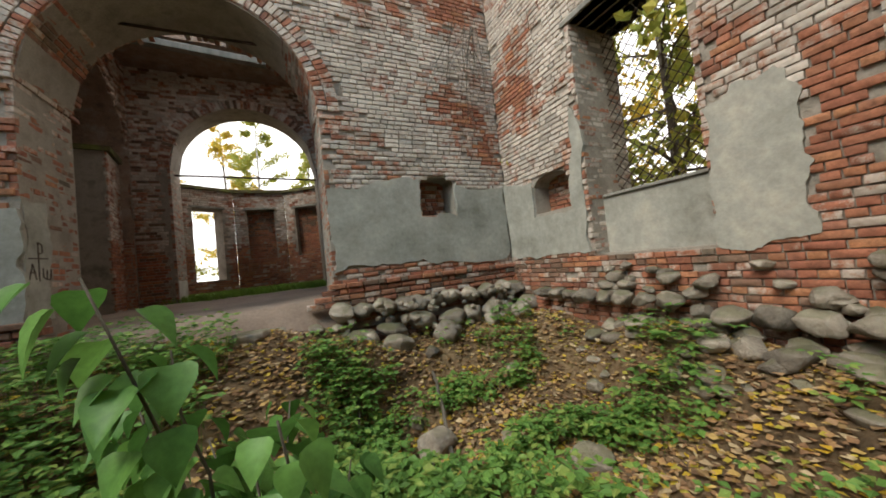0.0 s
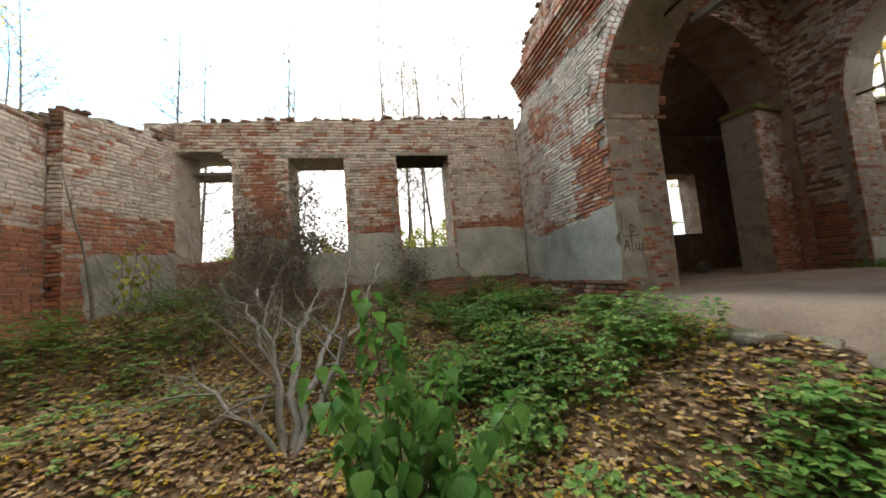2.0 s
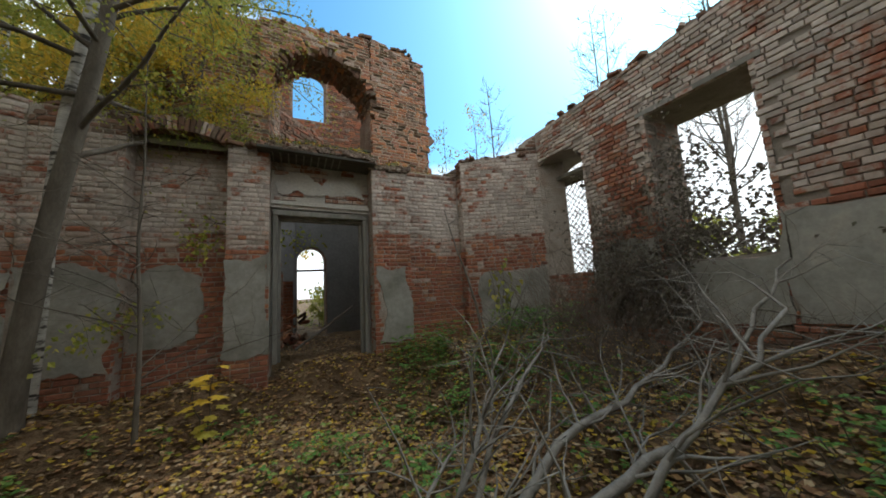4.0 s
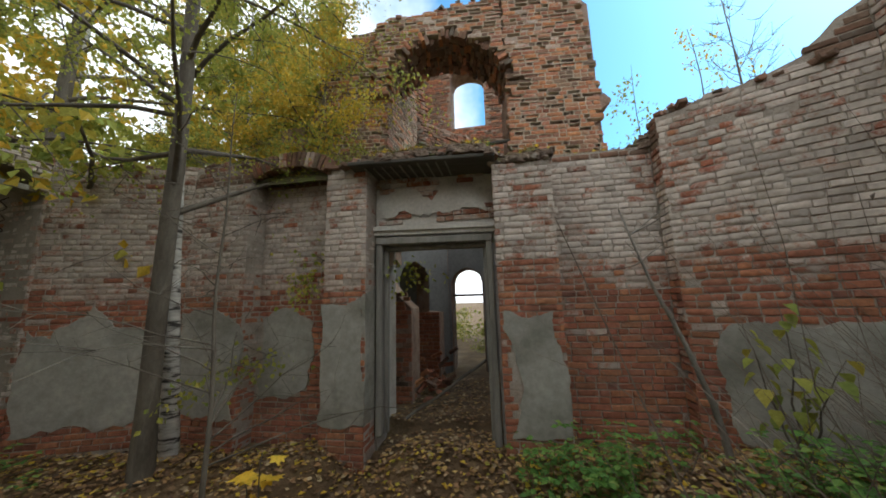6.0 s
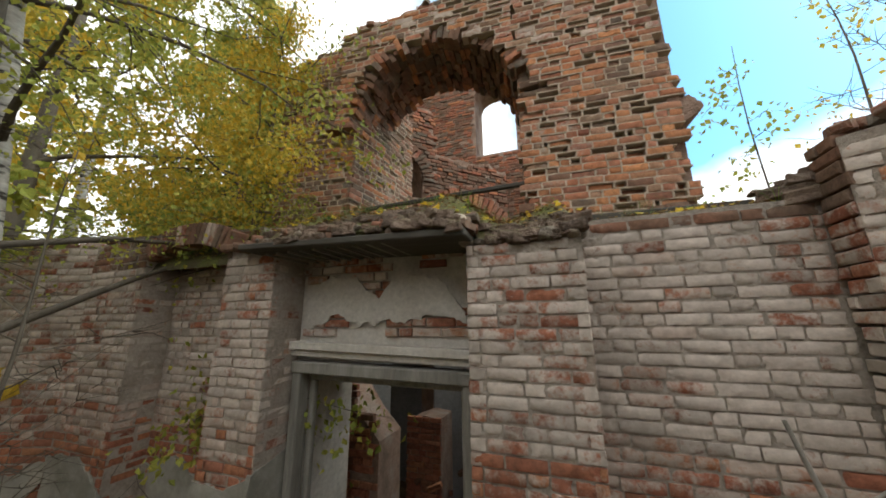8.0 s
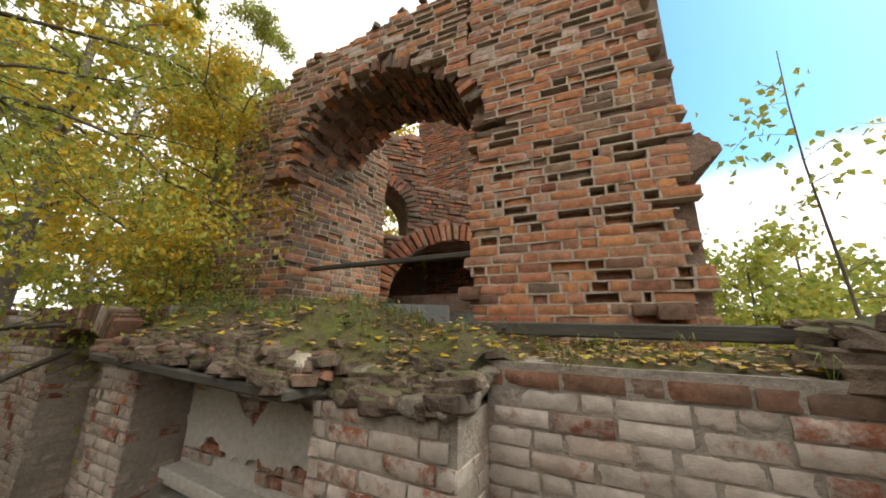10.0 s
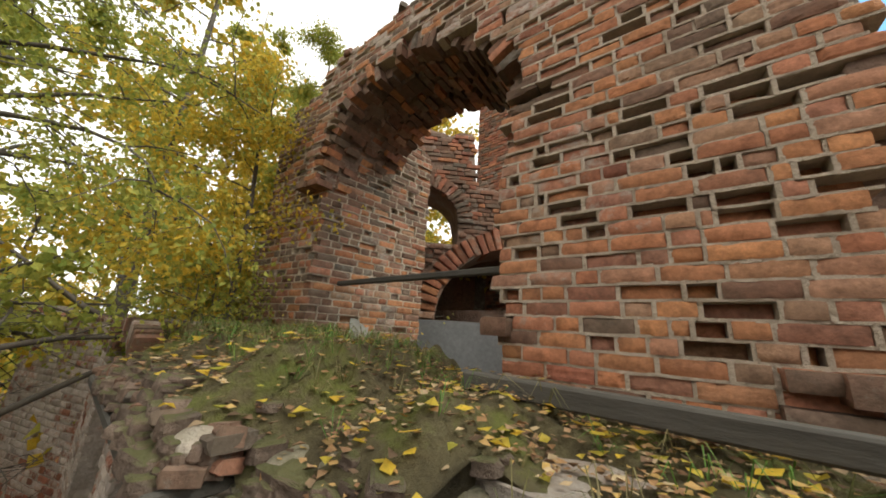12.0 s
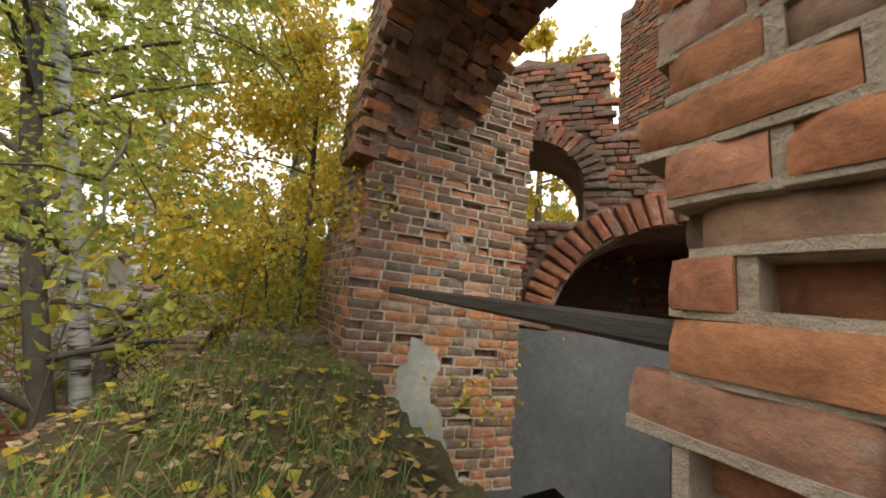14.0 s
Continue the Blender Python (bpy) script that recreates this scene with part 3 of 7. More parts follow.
def w_keep(u, z, w):
    if z > w_top(u) - 0.03 or not outside(W_HOLES, u, z, w):
        return False
    return not (1.45 < z < 2.2 and not any(h[0] < u < h[1] for h in W_HOLES))


def w_style(u, z, r):
    p = patch(u, z, 5, 0.9) + 0.3 * patch(u, z, 8, 3.2) + r.uniform(-0.10, 0.10)
    if z < 1.4:
        return 0 if r.random() < 0.5 else 3
    if z < 2.75:
        p -= 0.45 if z < 2.62 else 0.15
    if z > 4.4:
        return 1 if r.random() < 0.25 else 2
    return 0 if p < -0.52 else 1 if p < -0.15 else 2


lay(wall_west, west, 0.9, 5.4, w_keep, w_style, near=(WU(2.9), WU(4.6), 2.4, 5.2), seed=41)
for h in W_HOLES:
    for a, b in (((XW, -2.65 + h[0]), (XW - 0.85, -2.65 + h[0])), ((XW - 0.85, -2.65 + h[1]), (XW, -2.65 + h[1]))):
        on_face(a, b, wall_west, h[2], h[3] + 0.02, lambda u, z, r: 0 if z < 2.9 and r.random() < 0.7 else 1 if r.random() < 0.5 else 2, seed=int(h[0] * 10) + 43, name="reveal_bricks")
WH = [WU(-2.82), WU(-1.62), WU(-0.58), WU(0.6), WU(1.70), WU(2.94)]
slab("plaster", west, [(WH[5], 1.4), (west.len - 0.02, 1.36), (west.len - 0.02, 2.42), (west.len - 0.6, 2.5), (WH[5], 2.5)], -0.03, 0.010, M_PLASTER, wall_west, seed=12, amp=0.05, label="grey cement plaster dado")
slab("plaster", west, [(WH[3], 1.42), (WH[4], 1.4), (WH[4], 2.46), (WH[3], 2.5)], -0.03, 0.010, M_PLASTER, wall_west, seed=13, amp=0.05, label="grey cement plaster dado")
slab("plaster", west, [(WH[1], 1.5), (WH[2], 1.42), (WH[2], 2.5), (WH[1] + 0.3, 2.45), (WH[1], 2.3)], -0.03, 0.010, M_PLASTER, wall_west, seed=14, amp=0.07, label="grey cement plaster dado")
for k in (2, 4):
    slab("plaster", west, [(WH[k] + 0.04, 1.4), (WH[k + 1] - 0.04, 1.4), (WH[k + 1] - 0.04, 2.1), (WH[k] + 0.04, 2.1)], -0.03, 0.010, M_PLASTER, wall_west, seed=15 + k, amp=0.03, label="grey plaster below the window")

# east wall
EU = lambda y: YN - y
E_HOLES = [hole(EU(2.95), EU(1.66), 1.26, 4.3), hole(EU(0.58), EU(-0.56), 1.26, 4.3), hole(EU(-1.68), EU(-2.7), 1.5, 4.0, 0.3)]
E_NICHE = hole(EU(3.93), EU(3.22), 1.94, 2.36, 0.14)
e_top = lambda u: 5.0 + wave(u, 0.08, 2.0, 6) - (0.45 if u > EU(-1.5) else 0) + 1.5 * max(0.0, min(1.0, (EU(0.2) - u) / 0.8))
wall_east = tagged(core("wall_east", east, Z0, e_top, E_HOLES + [E_NICHE], 0.9, M_MORTAR, u1=east.len + 0.25), "brick wall with empty lattice windows and fallen plaster", "wall")


def e_keep(u, z, w):
    y = YN - u
    if z > e_top(u) - 0.03 or not outside(E_HOLES + [E_NICHE], u, z, w):
        return False
    return not (y > 1.05 and 1.32 < z < 2.3 and not 2.95 > y > 1.66)


def e_style(u, z, r):
    y = YN - u
    p = patch(u, z, 15, 0.9) + 0.3 * patch(u, z, 16, 3.0) + r.uniform(-0.1, 0.1)
    if y < 1.05 and z < 2.75:
        return 0 if r.random() < 0.85 else 1
    if z < 1.3:
        return 1 if r.random() < 0.45 else 3 if r.random() < 0.45 else 0
    return 0 if p < -0.4 else 1 if p < -0.1 else 2


lay(wall_east, east, 0.05, 6.7, e_keep, e_style, near=(EU(1.6), EU(0.2), 0.6, 3.0), seed=51)
for h in E_HOLES:
    for a, b, off in ((h[0], 0.9, 0), (h[1], 0.9, 1)):
        y = YN - a
        p, q = (XE, y), (XE + 0.9, y)
        on_face(p if off == 0 else q, q if off == 0 else p, wall_east, h[2], h[3], lambda u, z, r: 0 if r.random() < 0.08 else 1 if r.random() < 0.3 else 2, seed=int(h[0] * 10) + 53, name="reveal_bricks")
slab("plaster", east, [(0.02, 1.32), (EU(3.0), 1.3), (EU(2.97), 3.0), (EU(3.1), 3.25), (EU(3.18), 2.5), (EU(3.2), 1.9), (EU(3.95), 1.9), (EU(3.95), 2.45), (EU(4.3), 2.5), (0.02, 2.6)], -0.03, 0.010, M_PLASTER, wall_east, seed=16, amp=0.06, label="grey cement plaster")
slab("plaster", east, [(EU(1.64), 1.24), (EU(1.2), 1.28), (EU(1.02), 1.3), (EU(1.05), 1.9), (EU(1.02), 2.35), (EU(1.15), 2.62), (EU(1.64), 2.5)], -0.03, 0.010, M_PLASTER, wall_east, seed=17, amp=0.08, label="grey cement plaster")
niche_e = Face((XE + 0.32, 3.95), (XE + 0.32, 3.2))
lay(wall_east, niche_e, 1.9, 2.6, lambda u, z, w: True, lambda u, z, r: 0 if r.random() < 0.6 else 1, seed=57, name="niche_bricks")
tagged(core("niche_back", niche_e, 1.85, lambda u: 2.65, [], 0.2, M_MORTAR), "brick back of the broken niche", "niche")

# parapet panels below the east windows
for i, h in enumerate(E_HOLES[:2]):
    fr = Face((XE + 0.28, YN - h[0]), (XE + 0.28, YN - h[1]))
    p = tagged(core("window_panel", fr, 1.2, lambda u: 1.97, [], 0.5, M_PLASTER, front=0.0), "grey plastered parapet below the window", "wall panel")


def lattice(name, fr, u0, u1, z0, z1, d, pitch=0.13):
    """An iron window lattice of crossing bars."""
    root = tagged(new(name), "rusty iron lattice in the empty window", "window lattice")
    w, h = u1 - u0, z1 - z0
    for s in (1, -1):
        c = -h
        while c < w:
            pts = []
            for z in (0.0, h):
                pts.append((c + z, z) if s > 0 else (c + h - z, z))
            (ua, za), (ub, zb) = pts
            def clip(ua, za, ub, zb):
                t0, t1 = 0.0, 1.0
                du = ub - ua
                lo, hi = sorted(((0 - ua) / du, (w - ua) / du))
                t0, t1 = max(t0, lo), min(t1, hi)
                return (ua + du * t0, za + (zb - za) * t0, ua + du * t1, za + (zb - za) * t1) if t1 - t0 > 0.02 else None
            got = clip(ua, za, ub, zb)
            if got:
                bm = bmesh.new()
                bar(bm, fr.at(u0 + got[0], z0 + got[1], d + 0.006 * s), fr.at(u0 + got[2], z0 + got[3], d + 0.006 * s), 0.010, 0.010, up=tuple(fr.n), bevel=0)
                part("bar", bm, M_IRON, root)
            c += pitch
    return root


lattice("window_lattice", east, E_HOLES[0][0], E_HOLES[0][1], 2.0, 4.3, -0.62, 0.15)
lattice("window_lattice", east, E_HOLES[2][0], E_HOLES[2][1], 2.2, 4.2, -0.62, 0.15)
lattice("window_lattice", west, W_HOLES[0][0], W_HOLES[0][1], 2.1, 3.95, -0.70, 0.13)


def plank(name, a, b, w, h, material, label, cat, up=(0, 0, 1)):
    bm = bmesh.new()
    bar(bm, a, b, w, h, up, 0.008)
    me = bpy.data.meshes.new(name)
    bm.to_mesh(me)
    bm.free()
    me.materials.append(material)
    return tagged(new(name, me), label, cat)


def lintel(fr, h, z, count, d0, d1, label):
    root = tagged(new("window_lintel"), label, "lintel")
    w = (d0 - d1) / count
    for i in range(count):
        bm = bmesh.new()
        d = d0 - (i + 0.5) * w
        bar(bm, fr.at(h[0] - 0.12, z, d), fr.at(h[1] + 0.12, z, d), w - 0.012, 0.07, bevel=0.006)
        part("board", bm, M_WOOD, root)
    return root


lintel(west, W_HOLES[1], 4.235, 5, 0.01, -0.84, "grey wooden lintel boards over the window")
lintel(west, W_HOLES[2], 4.265, 5, 0.01, -0.84, "grey wooden lintel boards over the window")
lintel(west, W_HOLES[0], 3.98, 4, -0.30, -0.84, "sagging wooden lintel boards under the arch")
lintel(east, E_HOLES[0], 4.335, 5, 0.01, -0.88, "grey wooden lintel boards over the window")
lintel(east, E_HOLES[2], 4.05, 2, -0.05, -0.3, "leaning wooden lintel board")
plank("window_sill", (XE + 0.30, 1.68, 1.995), (XE + 0.30, 2.93, 1.995), 0.1, 0.04, M_WOOD, "thin weathered wooden sill board", "window sill")

# south wall, from west to east


def south_style(u, z, r):
    p = r.random() + 0.5 * patch(u, z, 21, 1.5)
    if z > 4.13:
        return 3
    if z < 2.62 + 0.12 * patch(u, 0, 3, 2.0):
        return 0 if p < 1.0 else 1
    if z < 2.95:
        return 1 if p < 0.75 else 0
    return 2 if p > -0.02 else 1


def south_piece(name, a, b, z0, top, thick, label, holes=(), covered=None, near=None, seed=1, style=south_style, more=0.0):
    fr = Face(a, b)
    ob = tagged(core(name, fr, z0, top, list(holes), thick, M_WASHED_MORTAR, u1=fr.len + more, front=-0.0115), label, "wall")
    lay(ob, fr, z0 + 0.5, 5.0, lambda u, z, w: z < top(u) - 0.03 and outside(list(holes), u, z, w) and not (covered and covered(u, z)), style, near=near, seed=seed, gone=0.004, jit=0.005)
    return ob, fr


flat = lambda h, s: (lambda u: h + wave(u, 0.05, 4, s))
wall_south_1, s1 = south_piece("wall_south_1", (-2.86, YR), (-4.02, YR), 0.2, lambda u: 4.225 + wave(u, 0.008, 3, 2), 0.8, "bare and whitewashed brick recess of the wall", near=(0, 1.3, 2.6, 4.3), seed=61, more=0.6)
pier_1, p1 = south_piece("pier_south_1", (-2.21, YP), (-2.86, YP), 0.2, lambda u: 4.06 + wave(u, 0.06, 5, 2), 0.8, "whitewashed brick pilaster beside the doorway", covered=lambda u, z: 1.2 < z < 2.3 and 0.1 < u < 0.55, near=(0, 0.7, 1.0, 4.2), seed=62)
pier_2, p2 = south_piece("pier_south_2", (-0.16, YP), (-0.69, YP), 0.2, flat(4.2, 3), 0.8, "plastered brick pilaster beside the doorway", covered=lambda u, z: 1.3 < z < 2.45, near=(0, 0.6, 2.4, 4.3), seed=63)
wall_south_2, s2 = south_piece("wall_south_2", (0.93, YR), (-0.16, YR), 0.2, lambda u: 4.5, 0.8, "brick back of the shallow arched niche", covered=lambda u, z: 1.4 < z < 2.3 and u < 0.7, near=(0, 1.2, 2.4, 4.2), seed=64)
wall_south_3, s3 = south_piece("wall_south_3", (1.8, YP), (0.93, YP), 0.2, flat(4.42, 5), 1.0, "whitewashed brick wall beside the niche", covered=lambda u, z: 1.4 < z < 2.4 and u < 0.8, near=(0, 1, 2.3, 4.4), seed=65)
chamfer_w, cw = south_piece("wall_chamfer_west", (-4.02, -3.36), (XW, -2.65), 0.4, lambda u: 4.45 + 0.10 * u + max(0, min(u, 1.5) - 1.1) * 0.9 + wave(u, 0.05, 4, 8), 0.9, "whitewashed brick corner wall", covered=lambda u, z: 1.4 < z < 2.2 and u > 0.4, near=(0, 1.0, 2.2, 4.6), seed=66, more=0.5, style=lambda u, z, r: south_style(u, z - 0.4 if z > 3.6 else z, r))
chamfer_e, ce = south_piece("wall_chamfer_east", (XE, -2.72), (1.8, -3.3), 0.4, flat(4.42, 7), 0.9, "whitewashed brick corner wall", covered=lambda u, z: 1.4 < z < 2.2 and 0.3 < u < 1.3, near=(0.2, 1.6, 2.3, 4.4), seed=67, style=lambda u, z, r: south_style(u, z - 0.3 if z > 3.6 else z, r))
# sides of piers and steps
side = lambda u, z, r: south_style(u, z, r)
for a, b, ob, zt in (((-2.21, YR), (-2.21, YP), pier_1, 3.95), ((-2.86, YP), (-2.86, YR), pier_1, 3.95), ((-0.16, YR), (-0.16, YP), pier_2, 4.2), ((-0.69, YP), (-0.69, YR), pier_2, 4.2), ((0.93, YP), (0.93, YR), wall_south_3, 4.35), ((-4.02, YR), (-4.02, -3.36), chamfer_w, 4.5)):
    on_face(a, b, ob, 0.7, zt, side, seed=int(a[0] * 13) + 90, name="side_bricks")
# plaster on the south side
slab("plaster", p1, [(0.06, 1.14), (0.62, 1.15), (0.60, 1.9), (0.55, 2.38), (0.05, 2.40), (0.03, 2.2), (0.14, 1.95), (0.17, 1.5)], -0.03, 0.010, M_PLASTER, pier_1, seed=24, amp=0.05, label="patch of grey plaster")
slab("plaster", p2, [(-0.02, 1.2), (0.53, 1.2), (0.53, 2.62), (0.3, 2.5), (-0.02, 2.52)], -0.03, 0.010, M_PLASTER, pier_2, seed=25, amp=0.05, label="grey plaster coat")
slab("plaster", Face((-0.69, YP), (-0.69, YR)), [(-0.01, 1.2), (0.29, 1.2), (0.29, 2.7), (-0.01, 2.62)], -0.03, 0.010, M_PLASTER, pier_2, seed=26, amp=0.03, label="grey plaster coat")
slab("plaster", s2, [(0.02, 1.35), (0.72, 1.5), (0.8, 2.3), (0.5, 2.5), (0.02, 2.4)], -0.03, 0.010, M_PLASTER, wall_south_2, seed=27, label="stained grey plaster")
slab("plaster", s3, [(0.0, 1.2), (0.86, 1.2), (0.86, 2.3), (0.5, 2.5), (0.0, 2.45)], -0.03, 0.010, M_PLASTER, wall_south_3, seed=28, label="stained grey plaster")
slab("plaster", cw, [(0.28, 1.2), (cw.len - 0.02, 1.3), (cw.len - 0.02, 2.3), (0.7, 2.25), (0.3, 2.2), (0.2, 1.8)], -0.03, 0.010, M_PLASTER, chamfer_w, seed=29, label="grey plaster below bare bricks")
slab("plaster", ce, [(0.05, 1.1), (ce.len, 1.2), (ce.len, 2.4), (1.0, 2.3), (0.7, 2.6), (0.3, 2.2), (0.05, 2.3)], -0.03, 0.010, M_PLASTER, chamfer_e, seed=30, label="stained grey plaster")

# door wall in the niche between the pilasters
door_face = Face((-0.69, YR), (-2.21, YR))
DOOR = hole(0.02, 1.49, 0.0, 3.32)
wall_door = tagged(core("wall_door", door_face, 0.2, lambda u: 4.12, [DOOR], 0.75, M_PALE), "pale plastered frieze over the doorway", "wall")
lay(wall_door, door_face, 3.5, 4.1, lambda u, z, w: patch(u, z, 44, 2.5) > -0.05, lambda u, z, r: 1 if r.random() < 0.6 else 2, seed=71, name="frieze_bricks")
slab("plaster", door_face, [(0.1, 3.62), (0.6, 3.58), (1.1, 3.62), (1.45, 3.6), (1.3, 3.85), (0.9, 3.95), (0.75, 3.78), (0.5, 3.95), (0.15, 3.88)], 0.0, 0.014, M_PALE, wall_door, seed=72, amp=0.12, label="flaking pale plaster")
bm = bmesh.new()
bar(bm, door_face.at(-0.0, 3.44, 0.03), door_face.at(1.52, 3.40, 0.03), 0.12, 0.06)
bar(bm, door_face.at(0.0, 3.385, 0.015), door_face.at(1.52, 3.345, 0.015), 0.08, 0.05)
part("moulding", bm, M_PALE, wall_door, "plaster moulding over the door")
door_frame = tagged(new("door_frame"), "grey weathered wooden door frame without a door", "door frame")
for nm, a, b, w, h in (("jamb", (0.07, 1.0), (0.07, 3.30), 0.075, 0.12), ("jamb", (1.44, 0.95), (1.44, 3.26), 0.075, 0.12), ("head", (0.03, 3.28), (1.48, 3.25), 0.16, 0.085), ("jamb_lining", (0.125, 1.0), (0.125, 3.2), 0.05, 0.06), ("jamb_lining", (1.385, 0.95), (1.385, 3.18), 0.05, 0.06), ("head_lining", (0.12, 3.20), (1.40, 3.18), 0.10, 0.05)):
    bm = bmesh.new()
    dd = 0.0 if "lining" not in nm else -0.09
    bar(bm, door_face.at(a[0], a[1], dd), door_face.at(b[0], b[1], dd), h if a[0] == b[0] else w, w if a[0] == b[0] else h, up=(1, 0, 0) if a[0] == b[0] else (0, 0, 1), bevel=0.01)
    part(nm, bm, M_WOOD, door_frame)
plank("lintel_slab", (-0.52, YP - 0.08, 4.155), (-2.25, YP - 0.10, 4.10), 0.55, 0.045, M_BEAM, "thin dark weathered slab over the door niche", "lintel")
lath = tagged(new("lath_soffit"), "rusty lath strips under the lintel slab", "lath")
for i in range(14):
    bm = bmesh.new()
    x = -0.72 - i * 0.108
    bar(bm, (x, YP + 0.12, 4.10), (x - 0.01, YR, 4.10), 0.02, 0.012, bevel=0)
    part("strip", bm, M_WOOD, lath)

# segmental ring over the east niche and its jamb
vs, fs, idx = [], [], []
for i in range(17):
    t = (i + 0.5) / 17
    u = 0.93 - 1.09 * t
    z = 4.12 + 0.24 * math.sqrt(max(0, 1 - ((t - 0.5) / 0.56) ** 2))
    lean = (t - 0.5) * 0.9
    sv, sf = brick_shape(0.052, 0.2, 0.16, 0.008, 0, i)
    k = len(vs)
    c, s = math.cos(lean), math.sin(lean)
    vs += [Vector((u - (x * c + zz * s), YP + 0.01 - y * -1, z + 0.04 + zz * c - x * s)) for x, y, zz in sv]
    fs += [tuple(reversed([j + k for j in f])) for f in sf]
    idx += [rr.choice((1, 3, 3))] * len(sf)
child("arch_ring", mesh_of("arch_ring", vs, fs, BRICKS, idx), wall_south_2, "sagging brick arch over the niche")

# ---- bell tower ----
TF = Face((0.5, -4.02), (-3.86, -4.37))
TU = lambda x: (0.5 - x) * 1.0032
T_JAMBS = hole(TU(-0.30), TU(-2.50), 3.2, 5.8)
T_ARCH = hole(TU(-0.62), TU(-2.58), 5.78, 5.8, 0.95)
TOWER_ROW, TOWER_Z = 0.067, 4.537
# bricks fallen out of the face: from, to along it, and the height of their course
LOST = ((3.06, 3.12, 5.341), (3.21, 3.25, 5.207), (3.26, 3.42, 5.14), (3.32, 3.48, 5.073), (3.43, 3.51, 5.006), (3.09, 3.21, 4.939), (3.03, 3.12, 4.738),
        (3.61, 3.80, 5.073), (3.88, 4.04, 5.073), (3.88, 4.03, 4.988), (4.02, 4.18, 4.939), (4.10, 4.18, 5.14), (4.13, 4.26, 5.073), (3.76, 3.85, 4.738),
        (3.80, 3.99, 4.671), (3.77, 3.86, 4.604), (3.73, 3.91, 4.537), (4.21, 4.28, 4.671), (3.76, 3.84, 5.274), (3.81, 3.88, 5.207), (3.91, 3.96, 5.207),
        (3.21, 3.26, 5.475), (3.19, 3.33, 5.408), (3.16, 3.35, 5.676), (3.48, 3.61, 5.609), (3.61, 3.78, 5.542), (3.58, 3.72, 5.475), (3.85, 3.89, 5.475),
        (3.97, 4.06, 5.475), (3.97, 4.15, 5.408), (4.10, 4.25, 5.475), (4.03, 4.07, 4.537), (3.56, 3.63, 5.341))


def along(points, x):
    """A height read off a broken line of (x, height), from east to west."""
    for (x0, z0), (x1, z1) in zip(points, points[1:]):
        if x0 >= x >= x1:
            return z0 + (z1 - z0) * (x0 - x) / (x0 - x1)
    return points[0][1] if x > points[0][0] else points[-1][1]


CREST = ((1.2, 6.2), (0.9, 6.6), (0.4, 6.9), (0.0, 7.05), (-0.4, 7.15), (-0.8, 7.2), (-1.6, 7.3), (-2.1, 7.4), (-2.6, 7.5), (-3.6, 7.35), (-3.9, 7.1))
EDGE = ((7.4, 4.2), (6.6, 4.31), (6.1, 4.30), (5.95, 4.385), (5.47, 4.385), (5.39, 4.50), (5.24, 4.43), (4.99, 4.378), (4.89, 4.413), (4.79, 4.41), (4.45, 4.37))


def t_top(u):
    return along(CREST, 0.5 - u / 1.0032) + wave(u, 0.10, 5, 3)


tower_front = tagged(core("tower_wall_north", TF, 3.2, t_top, [T_JAMBS, T_ARCH], 0.85, M_CORE, front=-0.105, u0=0.953, step=0.1), "ragged orange brick wall of the ruined bell tower", "tower wall")


def t_edge(u, z):
    return 0.05 < u < along(EDGE, z) + 0.02 + 0.018 * noise.noise(Vector((z * 25.0, 1.3, 8.2)))


def t_keep(u, z, w):
    if z > t_top(u) - 0.04 or not t_edge(u + w * 0.45, z):
        return False
    if not outside([T_JAMBS], u, z, w * 0.7) or not outside([T_ARCH], u, z, w * 0.7):
        return False
    r0 = math.hypot((u - TU(-1.6)) / 0.98, (z - 5.8) / 0.95)
    return not (z > 5.85 and r0 < 1.10 + 0.12 * noise.noise(Vector((u * 5, z * 5, 2))))


def t_style(u, z, r):
    p = patch(u, z, 33, 1.2) + 0.35 * patch(u, z, 34, 4.0)
    if z > 6.25:
        return 1 if r.random() < 0.3 else 3 if r.random() < 0.25 else 4
    if 5.62 < z < 6.1 and p > -0.3:
        return 3 if r.random() < 0.4 else 4
    return 3 if r.random() < 0.07 + 0.09 * p else 4 if r.random() < 0.93 else 0


